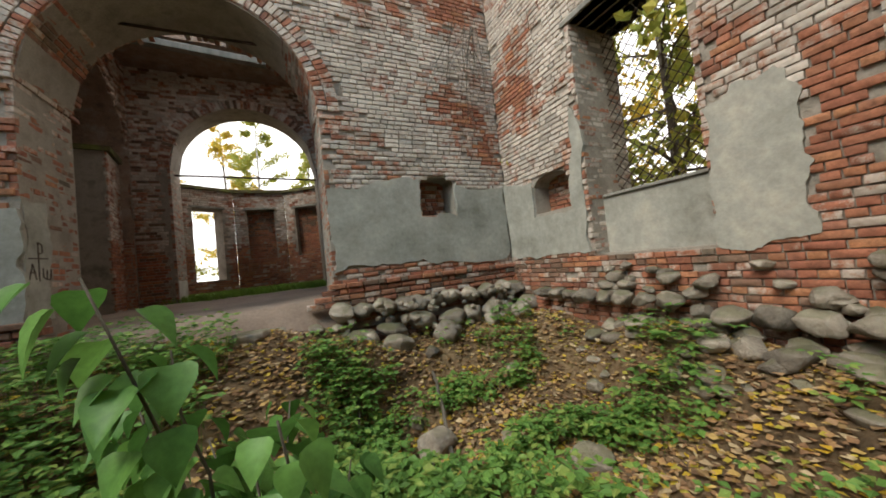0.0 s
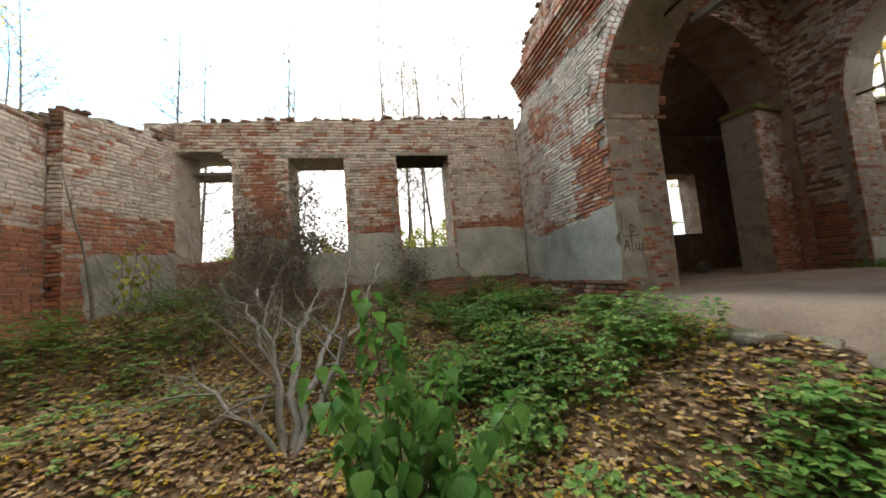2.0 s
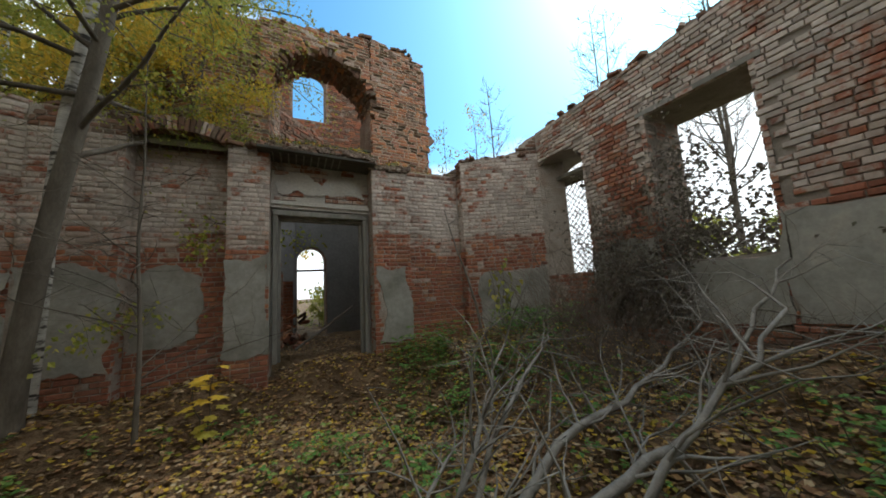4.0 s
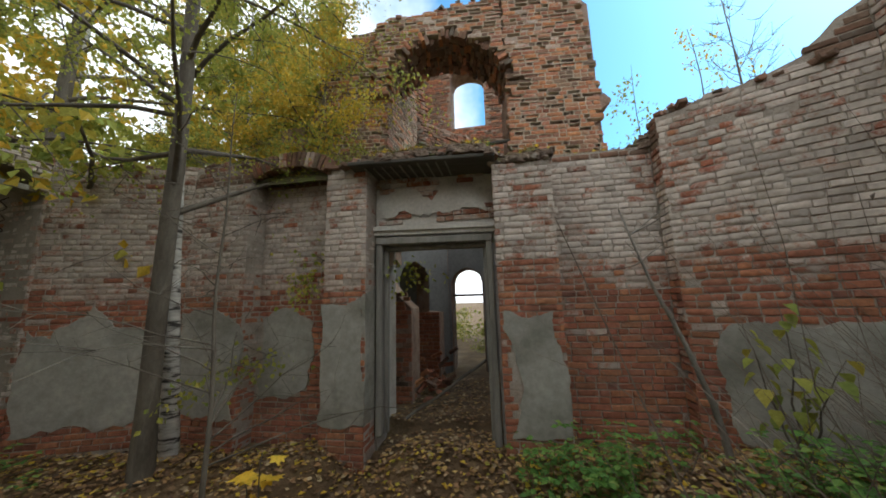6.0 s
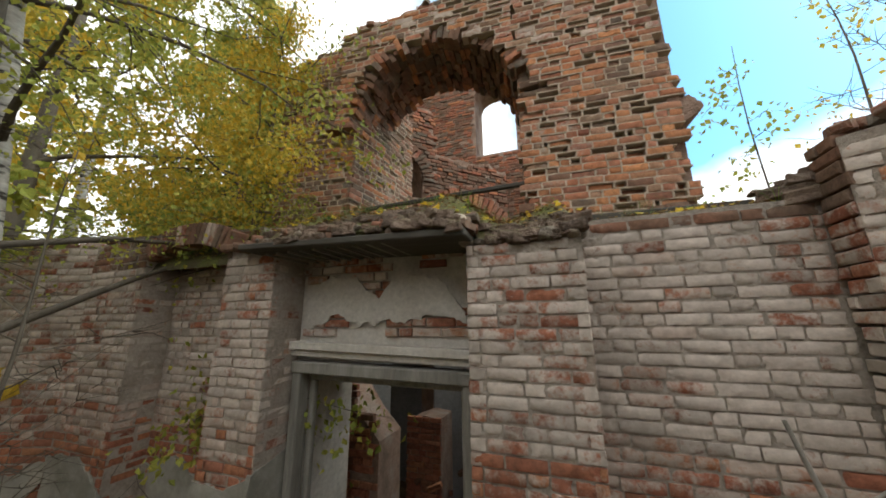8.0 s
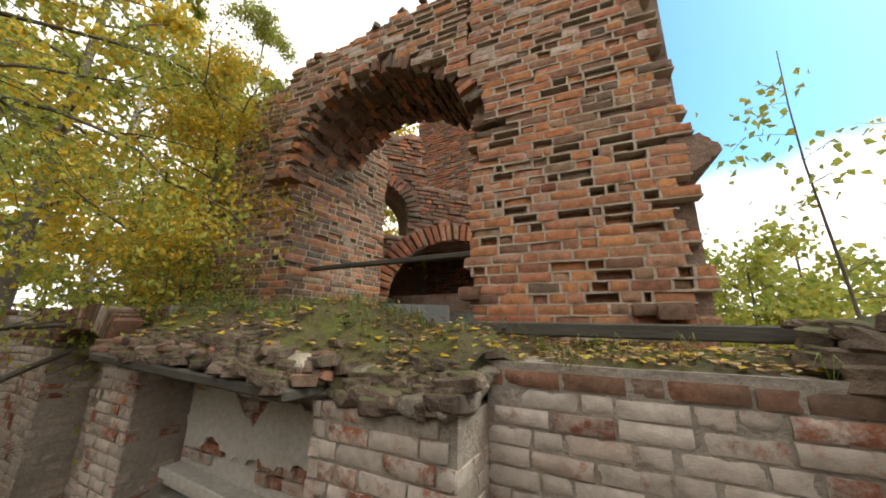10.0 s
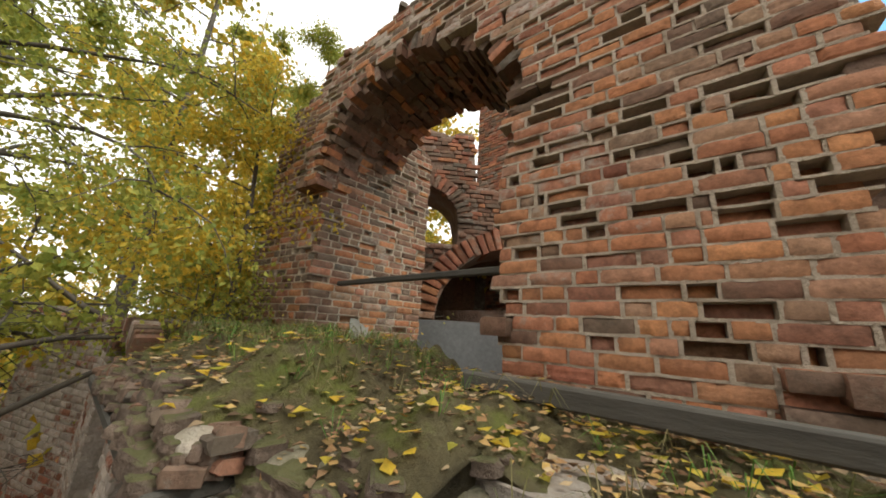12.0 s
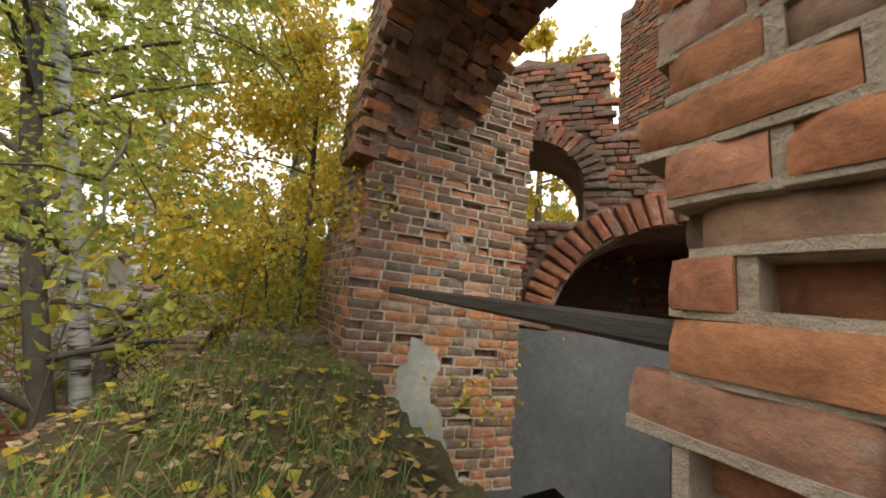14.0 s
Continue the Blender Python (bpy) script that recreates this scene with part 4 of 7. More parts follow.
def tower_courses(parent, fr, z1, keep, style, u0, u1, lost=(), near=None, seed=1, loss=0.0, name="brickwork", z0=3.6, worn=0.3):
    """Courses with mortar joints set round each brick and deep gaps where bricks have fallen out."""
    r = random.Random(seed)
    turn = fr.turned()
    vs, fs, idx, mv, mf, singles, k = [], [], [], [], [], 0, 0
    row = math.ceil((z0 - TOWER_Z) / TOWER_ROW)
    while True:
        z = TOWER_Z + row * TOWER_ROW
        row += 1
        if z > z1:
            break
        holes = sorted(h for h in lost if abs(h[2] - z) < TOWER_ROW / 2)
        runs, u = [], u0 + r.uniform(-0.045, 0.03)
        for h in holes + [(u1 + r.uniform(-0.02, 0.02), 0, 0)]:
            runs.append((u, h[0] - 0.006, False))
            if h[1]:
                runs.append((h[0] - 0.006, h[1] + 0.006, True))
                u = h[1] + 0.006
        for run, (s0, s1, empty) in enumerate(runs):
            u, first = s0, run == 0
            while u < s1 - 0.02:
                w = 0.203 if r.random() < 0.52 else 0.105
                w = s1 - u if empty or s1 - u - w < 0.05 else w
                if w > 0.25:
                    w *= 0.5
                a, b = u + 0.006, u + w - 0.006
                u += w
                c = (a + b) / 2
                if b - a < 0.02 or not keep(c, z, b - a):
                    continue
                gone = empty or (r.random() < loss * (1.2 + 1.6 * patch(c, z, 61, 3.0)) and not lost) or (lost and z > 5.52 and r.random() < 0.11 + 0.30 * patch(c, z, 62, 2.4))
                e = r.uniform(-0.004, 0.004)
                h0, h1, h2, h3 = (r.uniform(0.004, 0.008) for _ in range(4))
                m, q = a + (b - a) * r.uniform(0.3, 0.7), z - TOWER_ROW / 2
                y = q + r.uniform(-0.003, 0.003)
                box(fr, mv, mf, a if first else a - 0.008, m, q - h0, q + h1, y - h2, y + h3, -0.11, -0.0055 + e)
                box(fr, mv, mf, m, b + 0.008, y - h2, y + h3, q - h0, q + h1, -0.11, -0.006 + e)
                if first:
                    gone, first = False, False
                else:
                    box(fr, mv, mf, a - 0.011, a + 0.003 + h1 * 0.3, q, z + TOWER_ROW / 2, q, z + TOWER_ROW / 2, -0.11, -0.0065 + e)
                if gone:
                    box(fr, mv, mf, a - 0.002, b + 0.006, q + TOWER_ROW - h0, q + TOWER_ROW + h1, q + TOWER_ROW - h2, q + TOWER_ROW + h3, -0.11, -0.010 + e)
                mi = 4 if gone and r.random() < 0.7 else style(c, z, r)
                d = r.uniform(-0.004, 0.004) - (r.uniform(0.055, 0.10) if gone else 0.0)
                if not gone and r.random() < (0.10 if z < 5.2 else worn):
                    d -= r.uniform(0.008, 0.035)
                k += 1
                if near and singles < 300 and near[0] < c < near[1] and near[2] < z < near[3]:
                    long = b - a > 0.15
                    ob = child("brick", shape_mesh(int(long), mi, k % 7), parent)
                    ob.matrix_basis = Matrix.Translation(fr.at(c, z + r.uniform(-0.002, 0.002), d)) @ turn @ Matrix.Rotation(r.uniform(-0.014, 0.014), 4, "Y") @ Matrix.Diagonal(((b - a) / (0.209 if long else 0.099), 1, 1.0, 1))
                    singles += 1
                    continue
                sv, sf = worn_brick(b - a, 0.0575 + r.uniform(-0.004, 0.003), 0.05, k % 97)
                n0, tilt = len(vs), r.uniform(-0.014, 0.014)
                vs += [fr.at(c + px, z + pz + px * tilt, d + py) for px, py, pz in sv]
                fs += [tuple(i + n0 for i in f) for f in sf]
                idx += [mi] * len(sf)
    child("mortar", mesh_of("mortar", mv, mf, [M_LIGHT_MORTAR]), parent, kind="stuff")
    if vs:
        child(name, mesh_of(name, vs, fs, BRICKS, idx), parent, kind="stuff")


tower_courses(tower_front, TF, 8.0, t_keep, t_style, T_JAMBS[1], TF.len + 0.16, LOST, (T_JAMBS[1], TF.len, 4.45, 5.45), seed=81)
tower_courses(tower_front, TF, 8.0, t_keep, t_style, 0.953, T_JAMBS[1], seed=82, loss=0.10, z0=5.8)
slab("mortar_lump", TF, [(TF.len - 0.1, 5.27), (TF.len + 0.05, 5.29), (TF.len + 0.15, 5.37), (TF.len + 0.10, 5.46), (TF.len - 0.1, 5.50)], -0.55, -0.03, M_CORE, tower_front, seed=92, amp=0.10, label="weathered mortar lump at the broken edge")
for u, z, w, h, d in ((4.02, 4.465, 0.11, 0.062, 0.07), (4.15, 4.455, 0.15, 0.085, 0.10), (4.06, 4.365, 0.22, 0.05, 0.06), (3.02, 4.58, 0.13, 0.085, 0.07)):
    vs, fs = worn_brick(w, h, 0.16, int(u * 70))
    child("jutting_brick", mesh_of("jutting_brick", [TF.at(u + px, z + pz, d + py) for px, py, pz in vs], fs, [M_SOOT], smooth=True), tower_front, "dark brick jutting from the face")
# pier on the east side of the arch, in two faces
pier_top = lambda u: along(CREST, 0.40 - u) + wave(u, 0.08, 5, 13)
PA, PB = Face((0.40, -4.12), (-0.62, -4.25)), Face((1.2, -4.85), (0.40, -4.12))
flank_top = lambda u: along(CREST, 1.2 - 0.74 * u)
tower_pier = tagged(core("tower_pier", PA, 3.2, pier_top, [], 1.1, M_CORE, front=-0.105), "weathered brick pier beside the tower arch", "tower wall")
pier_side = tagged(core("tower_pier_side", PB, 3.2, lambda u: flank_top(u) - 0.1 + wave(u, 0.1, 5, 14), [], 0.5, M_CORE, front=-0.105), "weathered brick flank of the tower pier", "tower wall")
tower_courses(tower_pier, PA, 7.4, lambda u, z, w: z < pier_top(u) - 0.04, lambda u, z, r: 3 if r.random() < 0.6 else 4, 0.0, PA.len, seed=96, loss=0.09)
tower_courses(pier_side, PB, 6.9, lambda u, z, w: z < flank_top(u) - 0.15, lambda u, z, r: 3 if r.random() < 0.6 else 4, 0.0, PB.len, seed=97, loss=0.16)
# jambs of the tower arch
TJ = Face((-0.62, -4.25), (-0.78, -5.50))
tower_courses(tower_pier, TJ, 7.0, lambda u, z, w: z < 6.75 + 0.1 * patch(u, z, 78, 6), lambda u, z, r: 3 if (u < 0.26 or z > 5.75) and r.random() < 0.75 else 3 if r.random() < 0.45 else 4, 0.0, TJ.len, seed=83, near=(0, 0.9, 4.3, 5.9), name="jamb_bricks", loss=0.05)
slab("plaster", TJ, [(0.30, 3.5), (0.74, 3.5), (0.70, 4.1), (0.6, 4.2), (0.62, 4.55), (0.42, 4.62), (0.36, 4.3), (0.24, 4.2)], 0.0, 0.006, M_PLASTER, tower_pier, seed=93, amp=0.12, label="remnant of pale plaster")
TJW = Face((-2.50, -5.08), (-2.50, -4.32))
tower_courses(tower_front, TJW, 5.95, lambda u, z, w: True, lambda u, z, r: 4 if r.random() < 0.8 else 3, 0.0, TJW.len, seed=84, name="jamb_bricks", loss=0.06)
# broken arch: bricks on edge round the opening, and rubble masonry above it
vs, fs, idx = [], [], []
for ring in range(2):
    for i in range(46):
        for y in range(5 if ring == 0 else 1):
            a = math.pi * (i + 0.5 + 0.5 * (y % 2)) / 46
            if rr.random() < (0.10, 0.35)[ring] or ring and i > 16:
                continue
            k = len(vs)
            sv, sf = worn_brick(0.062, rr.uniform(0.15, 0.19), 0.17, i * 7 + y + ring * 50)
            c, s = math.cos(a + rr.uniform(-0.015, 0.015)), math.sin(a + rr.uniform(-0.015, 0.015))
            j1, j2 = rr.gauss(0, 0.018), rr.uniform(-0.10, 0.01)
            for x, yy, z in sv:
                ra, rb = 0.98 + 0.06 + ring * 0.18 + z + j1, 0.95 + 0.05 + ring * 0.18 + z + j1
                vs.append(TF.at(TU(-1.6) - c * ra + s * x, 5.8 + s * rb + c * x, j2 - y * 0.17 + yy))
            fs += [tuple(q + k for q in f) for f in sf]
            idx += [rr.choice((3, 3, 3, 4))] * len(sf)
child("arch_ring", mesh_of("arch_ring", vs, fs, BRICKS, idx), tower_front, "crumbling brick arch ring")

# tower's other walls
T_REAR = Face((0.9, -7.0), (-3.9, -7.0))
rear_holes = [hole(0.9 + 1.16, 0.9 + 1.84, 0.0, 2.93, 0.33)]
tower_rear = tagged(core("tower_wall_south", T_REAR, -0.3, lambda u: 4.9, rear_holes, 0.5, M_CORE, front=0.0), "plastered rear wall of the bell tower with an arched doorway", "tower wall")
slab("plaster", T_REAR, [(0.0, 0.2), (2.03, 0.2), (2.03, 2.95), (2.12, 3.12), (2.25, 3.24), (2.40, 3.28), (2.55, 3.24), (2.68, 3.12), (2.77, 2.95), (2.77, 0.2), (4.8, 0.2), (4.8, 4.6), (0.0, 4.6)], 0.0, 0.03, M_BLUE, tower_rear, seed=86, amp=0.01, depth=2, label="pale bluish plaster")
plank("tie_rod", (-1.1, -7.2, 2.66), (-1.9, -7.2, 2.66), 0.05, 0.05, M_IRON, "dark iron bar across the arched doorway", "tie rod")
T_UPPER = Face((0.65, -8.5), (-3.9, -8.5))
upper_holes = [hole(0.65 + 1.07, 0.65 + 2.08, 7.64, 9.4, 0.33)]
upper_top = lambda u: 10.4 + wave(u, 0.2, 3, 5)
tower_upper = tagged(core("tower_wall_upper", T_UPPER, 4.6, upper_top, upper_holes, 0.9, M_CORE), "red brick upper rear wall of the bell tower with a window", "tower wall")
lay(tower_upper, T_UPPER, 4.8, 11.5, lambda u, z, w: z < upper_top(u) - 0.05 and outside(upper_holes, u, z, w), lambda u, z, r: 0 if r.random() < 0.45 else 3, near=(0.75, 3.15, 6.8, 8.6), seed=85, jit=0.012, gone=0.05)
T_DIAG = Face((0.88, -4.88), (-1.90, -7.66))
DU = lambda x: (0.88 - x) * 1.4142
low_holes = [hole(DU(-0.23), DU(-0.72), 0.9, 3.02, 0.35)]
tower_low = tagged(core("tower_wall_plastered", T_DIAG, -0.3, lambda u: 4.70, low_holes, 0.5, M_CORE, u1=DU(-1.10), front=0.0), "smooth plastered inner wall of the bell tower", "tower wall")
slab("plaster", T_DIAG, [(0.0, 0.2), (1.56, 0.2), (1.56, 3.02), (1.66, 3.25), (1.92, 3.39), (2.17, 3.25), (2.27, 3.02), (2.27, 0.2), (2.78, 0.2), (2.78, 4.70), (0.0, 4.70)], 0.0, 0.03, M_BLUE, tower_low, depth=2, seed=88, amp=0.01, label="pale bluish plaster")
V_MID = DU(-1.2)
td_holes = [hole(DU(0.24), DU(-0.58), 5.78, 6.1, 0.56), hole(V_MID - 1.13, V_MID + 1.13, 4.66, 4.7, 1.07)]
td_top = lambda u: (7.62 if u < DU(-0.72) else 6.72) + wave(u, 0.10, 3, 6)
tower_diag = tagged(core("tower_wall_diagonal", T_DIAG, 4.66, td_top, td_holes, 0.8, M_CORE, step=0.1), "brick inner wall of the bell tower with an arched window", "tower wall")
in_vault = lambda u, z: z > 4.7 and math.hypot((u - V_MID) / 1.47, (z - 4.7) / 1.36) < 1.0
lay(tower_diag, T_DIAG, 4.7, 8.0, lambda u, z, w: z < td_top(u) - 0.05 and outside(td_holes, u, z, w) and not in_vault(u, z), lambda u, z, r: 3 if r.random() < 0.75 else 0, near=(0.6, 2.5, 5.2, 6.8), seed=87, jit=0.02, gone=0.06)
# dark sheet set well back, in place of the vault's unlit depth
tagged(core("vault_void", Face((2.97, -5.76), (-0.83, -9.56)), 3.9, lambda u: 5.80, [], 0.2, M_SOOT), "dark brick sheet standing in for the shaded depth of the vault", "vault")
# flat lid added over the void to block the sky and darken it
tagged(core("vault_crown", Face((2.08, -4.88), (-1.72, -8.68)), 5.78, lambda u: 5.88, [], 1.3, M_SOOT, front=0.0), "added dark lid keeping skylight out of the broken vault", "vault")
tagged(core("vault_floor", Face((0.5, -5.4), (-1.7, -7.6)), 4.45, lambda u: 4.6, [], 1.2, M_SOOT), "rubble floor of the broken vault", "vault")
vs, fs, idx = [], [], []
for i in range(34):
    a = math.pi * (i + 0.5) / 34
    c0, s0 = math.cos(a), math.sin(a)
    k = len(vs)
    sv, sf = worn_brick(0.085, 0.27 + rr.uniform(-0.03, 0.03), 0.5, i + 90)
    j1, j2 = rr.uniform(-0.02, 0.02), rr.uniform(0.02, 0.08)
    for x, y, z in sv:
        ra, rb = 1.13 + 0.15 + z + j1, 1.07 + 0.14 + z + j1
        vs.append(T_DIAG.at(V_MID - c0 * ra + s0 * x, 4.7 + s0 * rb + c0 * x, j2 + y))
    fs += [tuple(q + k for q in f) for f in sf]
    idx += [rr.choice((0, 4, 4, 0))] * len(sf)
child("arch_ring", mesh_of("arch_ring", vs, fs, BRICKS, idx), tower_diag, "broken brick vault ring")
vs, fs, idx = [], [], []
w_mid = (DU(0.24) + DU(-0.58)) / 2
for i in range(24):
    a = math.pi * (i + 0.5) / 24
    c0, s0 = math.cos(a), math.sin(a)
    k = len(vs)
    sv, sf = worn_brick(0.065, 0.22, 0.35, i + 40)
    for x, y, z in sv:
        vs.append(T_DIAG.at(w_mid - c0 * (0.69 + z) + s0 * x, 6.1 + s0 * (0.67 + z) + c0 * x, rr.uniform(0, 0.01) + 0.02 + y))
    fs += [tuple(q + k for q in f) for f in sf]
    idx += [rr.choice((3, 3, 1))] * len(sf)
child("arch_ring", mesh_of("arch_ring", vs, fs, BRICKS, idx), tower_diag, "dark brick ring over the arched window")
T_EAST = Face((0.95, -4.4), (0.95, -5.1))
tagged(core("tower_wall_east", T_EAST, -0.3, lambda u: 5.6, [], 0.5, M_CORE), "brick east wall of the bell tower", "tower wall")
T_WEST = Face((-3.5, -8.6), (-3.5, -5.1))
tagged(core("tower_wall_west", T_WEST, -0.3, lambda u: 5.6 + wave(u, 0.2, 3, 6) + (2.0 if u < 0.9 else 0), [], 0.35, M_CORE), "brick west wall of the bell tower", "tower wall")
plank("tie_beam", (-0.66, -4.50, 4.92), (-2.54, -4.335, 4.875), 0.05, 0.042, M_BEAM, "grey timber tie beam across the tower opening", "beam")
plank("ledge_beam", (-2.52, -4.00, 4.36), (-3.98, -4.03, 4.345), 0.07, 0.07, M_BEAM, "dark squared timber lying along the wall top", "beam")

# ---- ground ----
SPOTS = [(2.1, 2.2, -0.36), (0.7, 3.0, -0.42), (1.7, 3.15, -0.16), (1.0, 4.4, 0.30), (1.9, 4.45, 0.38), (0.5, 4.25, 0.48), (-1.5, 4.5, 0.80), (-0.5, 4.45, 0.75), (-2.2, 4.4, 0.72), (0.25, 4.45, 0.68), (3.3, 2.0, 0.5), (3.3, 0.5, 0.45), (3.0, 3.8, 0.45),
         (-0.4, -2.6, 0.38), (-1.5, -2.35, 0.36), (-2.9, -3.2, 1.05), (-4.5, 2.8, 0.6), (-5.3, 1.0, 1.2), (-5.3, 3.3, 1.05), (-5.1, -1.8, 1.25), (-1.5, -3.4, 1.0), (0.0, -3.1, 0.95), (1.5, -3.0, 0.9),
         (3.0, -2.4, 0.9), (0.0, 0.0, -0.2), (1.5, 0.0, -0.25), (-1.0, 2.0, -0.15), (-2.0, 1.0, 0.05), (-2.4, -1.0, 0.35), (-4.0, 0.0, 0.75), (-3.6, 4.3, 0.75), (-2.6, 4.4, 0.6), (-4.3, -2.4, 1.2), (1.0, -1.5, 0.15), (2.6, -0.9, 0.3)]
S_XY = np.array([(a, b) for a, b, _ in SPOTS])
S_Z = np.array([c for *_, c in SPOTS])


def ground_z(x, y):
    if y > YN + 0.35:
        base = 0.85
    elif y < YR - 0.35:
        base = 1.02
    elif x < XW - 0.35 or x > XE + 0.35:
        base = 0.9
    else:
        d2 = (S_XY[:, 0] - x) ** 2 + (S_XY[:, 1] - y) ** 2 + 0.03
        w = d2 ** -1.6
        base = float((w * S_Z).sum() / w.sum())
    return base + 0.05 * noise.noise(Vector((x * 1.9, y * 1.9, 0.3))) + 0.02 * noise.noise(Vector((x * 6.1, y * 6.1, 4.3)))


def axis(lo, hi, step):
    inner = [lo + step * i for i in range(int((hi - lo) / step) + 1)]
    outer = []
    d, g = step, 0.0
    while g < 900:
        d *= 1.35
        g += d
        outer.append(g)
    return [lo - g for g in reversed(outer)] + inner + [inner[-1] + g for g in outer]


gx, gy = axis(-6.6, 4.6, 0.11), axis(-8.6, 12.0, 0.13)
gv = [(x, y, ground_z(x, y)) for y in gy for x in gx]
gf = [(j * len(gx) + i, j * len(gx) + i + 1, (j + 1) * len(gx) + i + 1, (j + 1) * len(gx) + i) for j in range(len(gy) - 1) for i in range(len(gx) - 1)]
ground = tagged(new("ground", mesh_of("ground", gv, gf, [M_SOIL], smooth=True)), "dark soil under leaf litter and rubble", "ground", kind="structure")

# ---- crossing behind the great arch ----
fx0, fx1, fy0, fy1 = -8.0, 3.5, YN - 0.05, 20.0
nx, ny = 60, 80
fv, ff = [], []
for j in range(ny + 1):
    for i in range(nx + 1):
        x, y = fx0 + (fx1 - fx0) * i / nx, fy0 + (fy1 - fy0) * j / ny
        z = 1.0 + 0.03 * noise.noise(Vector((x, y, 2.2)) * 1.3) - (0.42 if j == 0 else 0.12 if j == 1 else 0)
        fv.append((x, y, z))
for j in range(ny):
    for i in range(nx):
        ff.append((j * (nx + 1) + i, j * (nx + 1) + i + 1, (j + 1) * (nx + 1) + i + 1, (j + 1) * (nx + 1) + i))
floor = tagged(new("floor", mesh_of("floor", fv, ff, [M_DIRT], smooth=True)), "trodden reddish earth floor beyond the arch", "floor", kind="structure")

cr_style = lambda u, z, r: (0 if r.random() < 0.75 else 3) if z < 2.3 else 3 if r.random() < 0.2 else 1 if r.random() < 0.5 else 2
A2 = Face((-3.34, 10.0), (2.2, 10.0))
A2_HOLE = hole(3.34 - 2.60, 3.34 + 0.80, 0.0, 4.38, 1.68)
wall_cross = tagged(core("wall_crossing", A2, 0.5, lambda u: 7.1, [A2_HOLE], 0.8, M_MORTAR, u0=-0.5), "soot-stained brick wall with a second arch", "wall")
lay(wall_cross, A2, 0.9, 7.0, lambda u, z, w: outside([A2_HOLE], u, z, w, 0.12), cr_style, near=(0.0, 0.75, 1.0, 4.0), seed=101)
on_face((-2.60, 10.02), (-2.60, 10.78), wall_cross, 0.95, 4.4, lambda u, z, r: 0 if z < 3.3 and r.random() < 0.7 else 1, seed=102, name="jamb_bricks")
slab("plaster", Face((-2.60, 10.02), (-2.60, 10.78)), [(0, 1.0), (0.7, 1.0), (0.7, 1.55), (0, 1.55)], 0, 0.02, M_PALE, wall_cross, seed=103, amp=0.02, label="pale plaster foot")
vs, fs, idx = [], [], []
for i in range(70):
    a = math.pi * (i + 0.5) / 70
    c, s = math.cos(a), math.sin(a)
    sv, sf = brick_shape(0.07, 0.22, 0.12, 0.005, 0, i)
    k = len(vs)
    vs += [A2.at(3.34 - 0.9 - c * (1.70 + 0.115 + z) + s * x, 4.38 + s * (1.68 + 0.115 + z) + c * x, 0.012 + y) for x, y, z in sv]
    fs += [tuple(j + k for j in f) for f in sf]
    idx += [rr.choice((1, 2, 1, 3))] * len(sf)
child("arch_ring", mesh_of("arch_ring", vs, fs, BRICKS, idx), wall_cross, "pale brick ring of the second arch")
# west arm behind a deep arch
WA = Face((-3.34, 5.55), (-3.34, 10.0))
WA_HOLE = hole(0.12, 9.95 - 5.55, 0.0, 4.45, 1.98)
wall_arm = tagged(core("wall_arm", WA, 0.5, lambda u: 7.1, [WA_HOLE], 1.08, M_CORE, u0=-0.5, u1=4.5), "sooty brick wall with a deep side arch", "wall")
lay(wall_arm, WA, 0.9, 7.0, lambda u, z, w: outside([WA_HOLE], u, z, w), cr_style, seed=104)
REVEAL = Face((-4.42, 9.945), (-3.36, 9.945))
lay(wall_arm, REVEAL, 0.95, 5.2, lambda u, z, w: not (0.45 < u < 0.85 and 2.02 < z < 2.25), lambda u, z, r: 0 if z < 2.6 and r.random() < 0.85 else 3, near=(0, 1.1, 1.0, 2.9), seed=105, name="reveal_bricks")
slab("plaster", REVEAL, [(0.02, 2.55), (0.3, 2.45), (0.7, 2.6), (1.04, 2.5), (1.04, 5.1), (0.02, 5.1)], 0.0, 0.012, M_CORE, wall_arm, seed=106, amp=0.08, label="smoke-stained plaster")
arm_back = Face((-6.6, 4.5), (-6.6, 13.0))
AB_HOLE = hole(10.15 - 4.5, 11.2 - 4.5, 2.15, 4.05)
wall_arm_back = tagged(core("wall_arm_back", arm_back, 0.5, lambda u: 5.3, [AB_HOLE], 0.6, M_CORE), "dim sooty back wall with a barred window", "wall")
lattice("window_lattice", arm_back, AB_HOLE[0], AB_HOLE[1], 2.15, 4.05, -0.3, 0.14)
for nm, a, b in (("wall_arm_south", (-3.4, 5.6), (-6.6, 5.6)), ("wall_arm_north", (-6.6, 12.6), (-4.2, 12.6)), ("wall_cross_east", (1.6, 10.0), (1.6, 5.5)), ("wall_arm_end", (-4.0, 10.8), (-4.0, 12.6))):
    tagged(core(nm, Face(a, b), 0.5, {"wall_arm_south": lambda u: 6.7 - 0.44 * u, "wall_arm_north": lambda u: 5.3 + 0.5 * u}.get(nm, lambda u: 6.7), [], 0.4, M_CORE), "dim weathered brick wall", "wall")
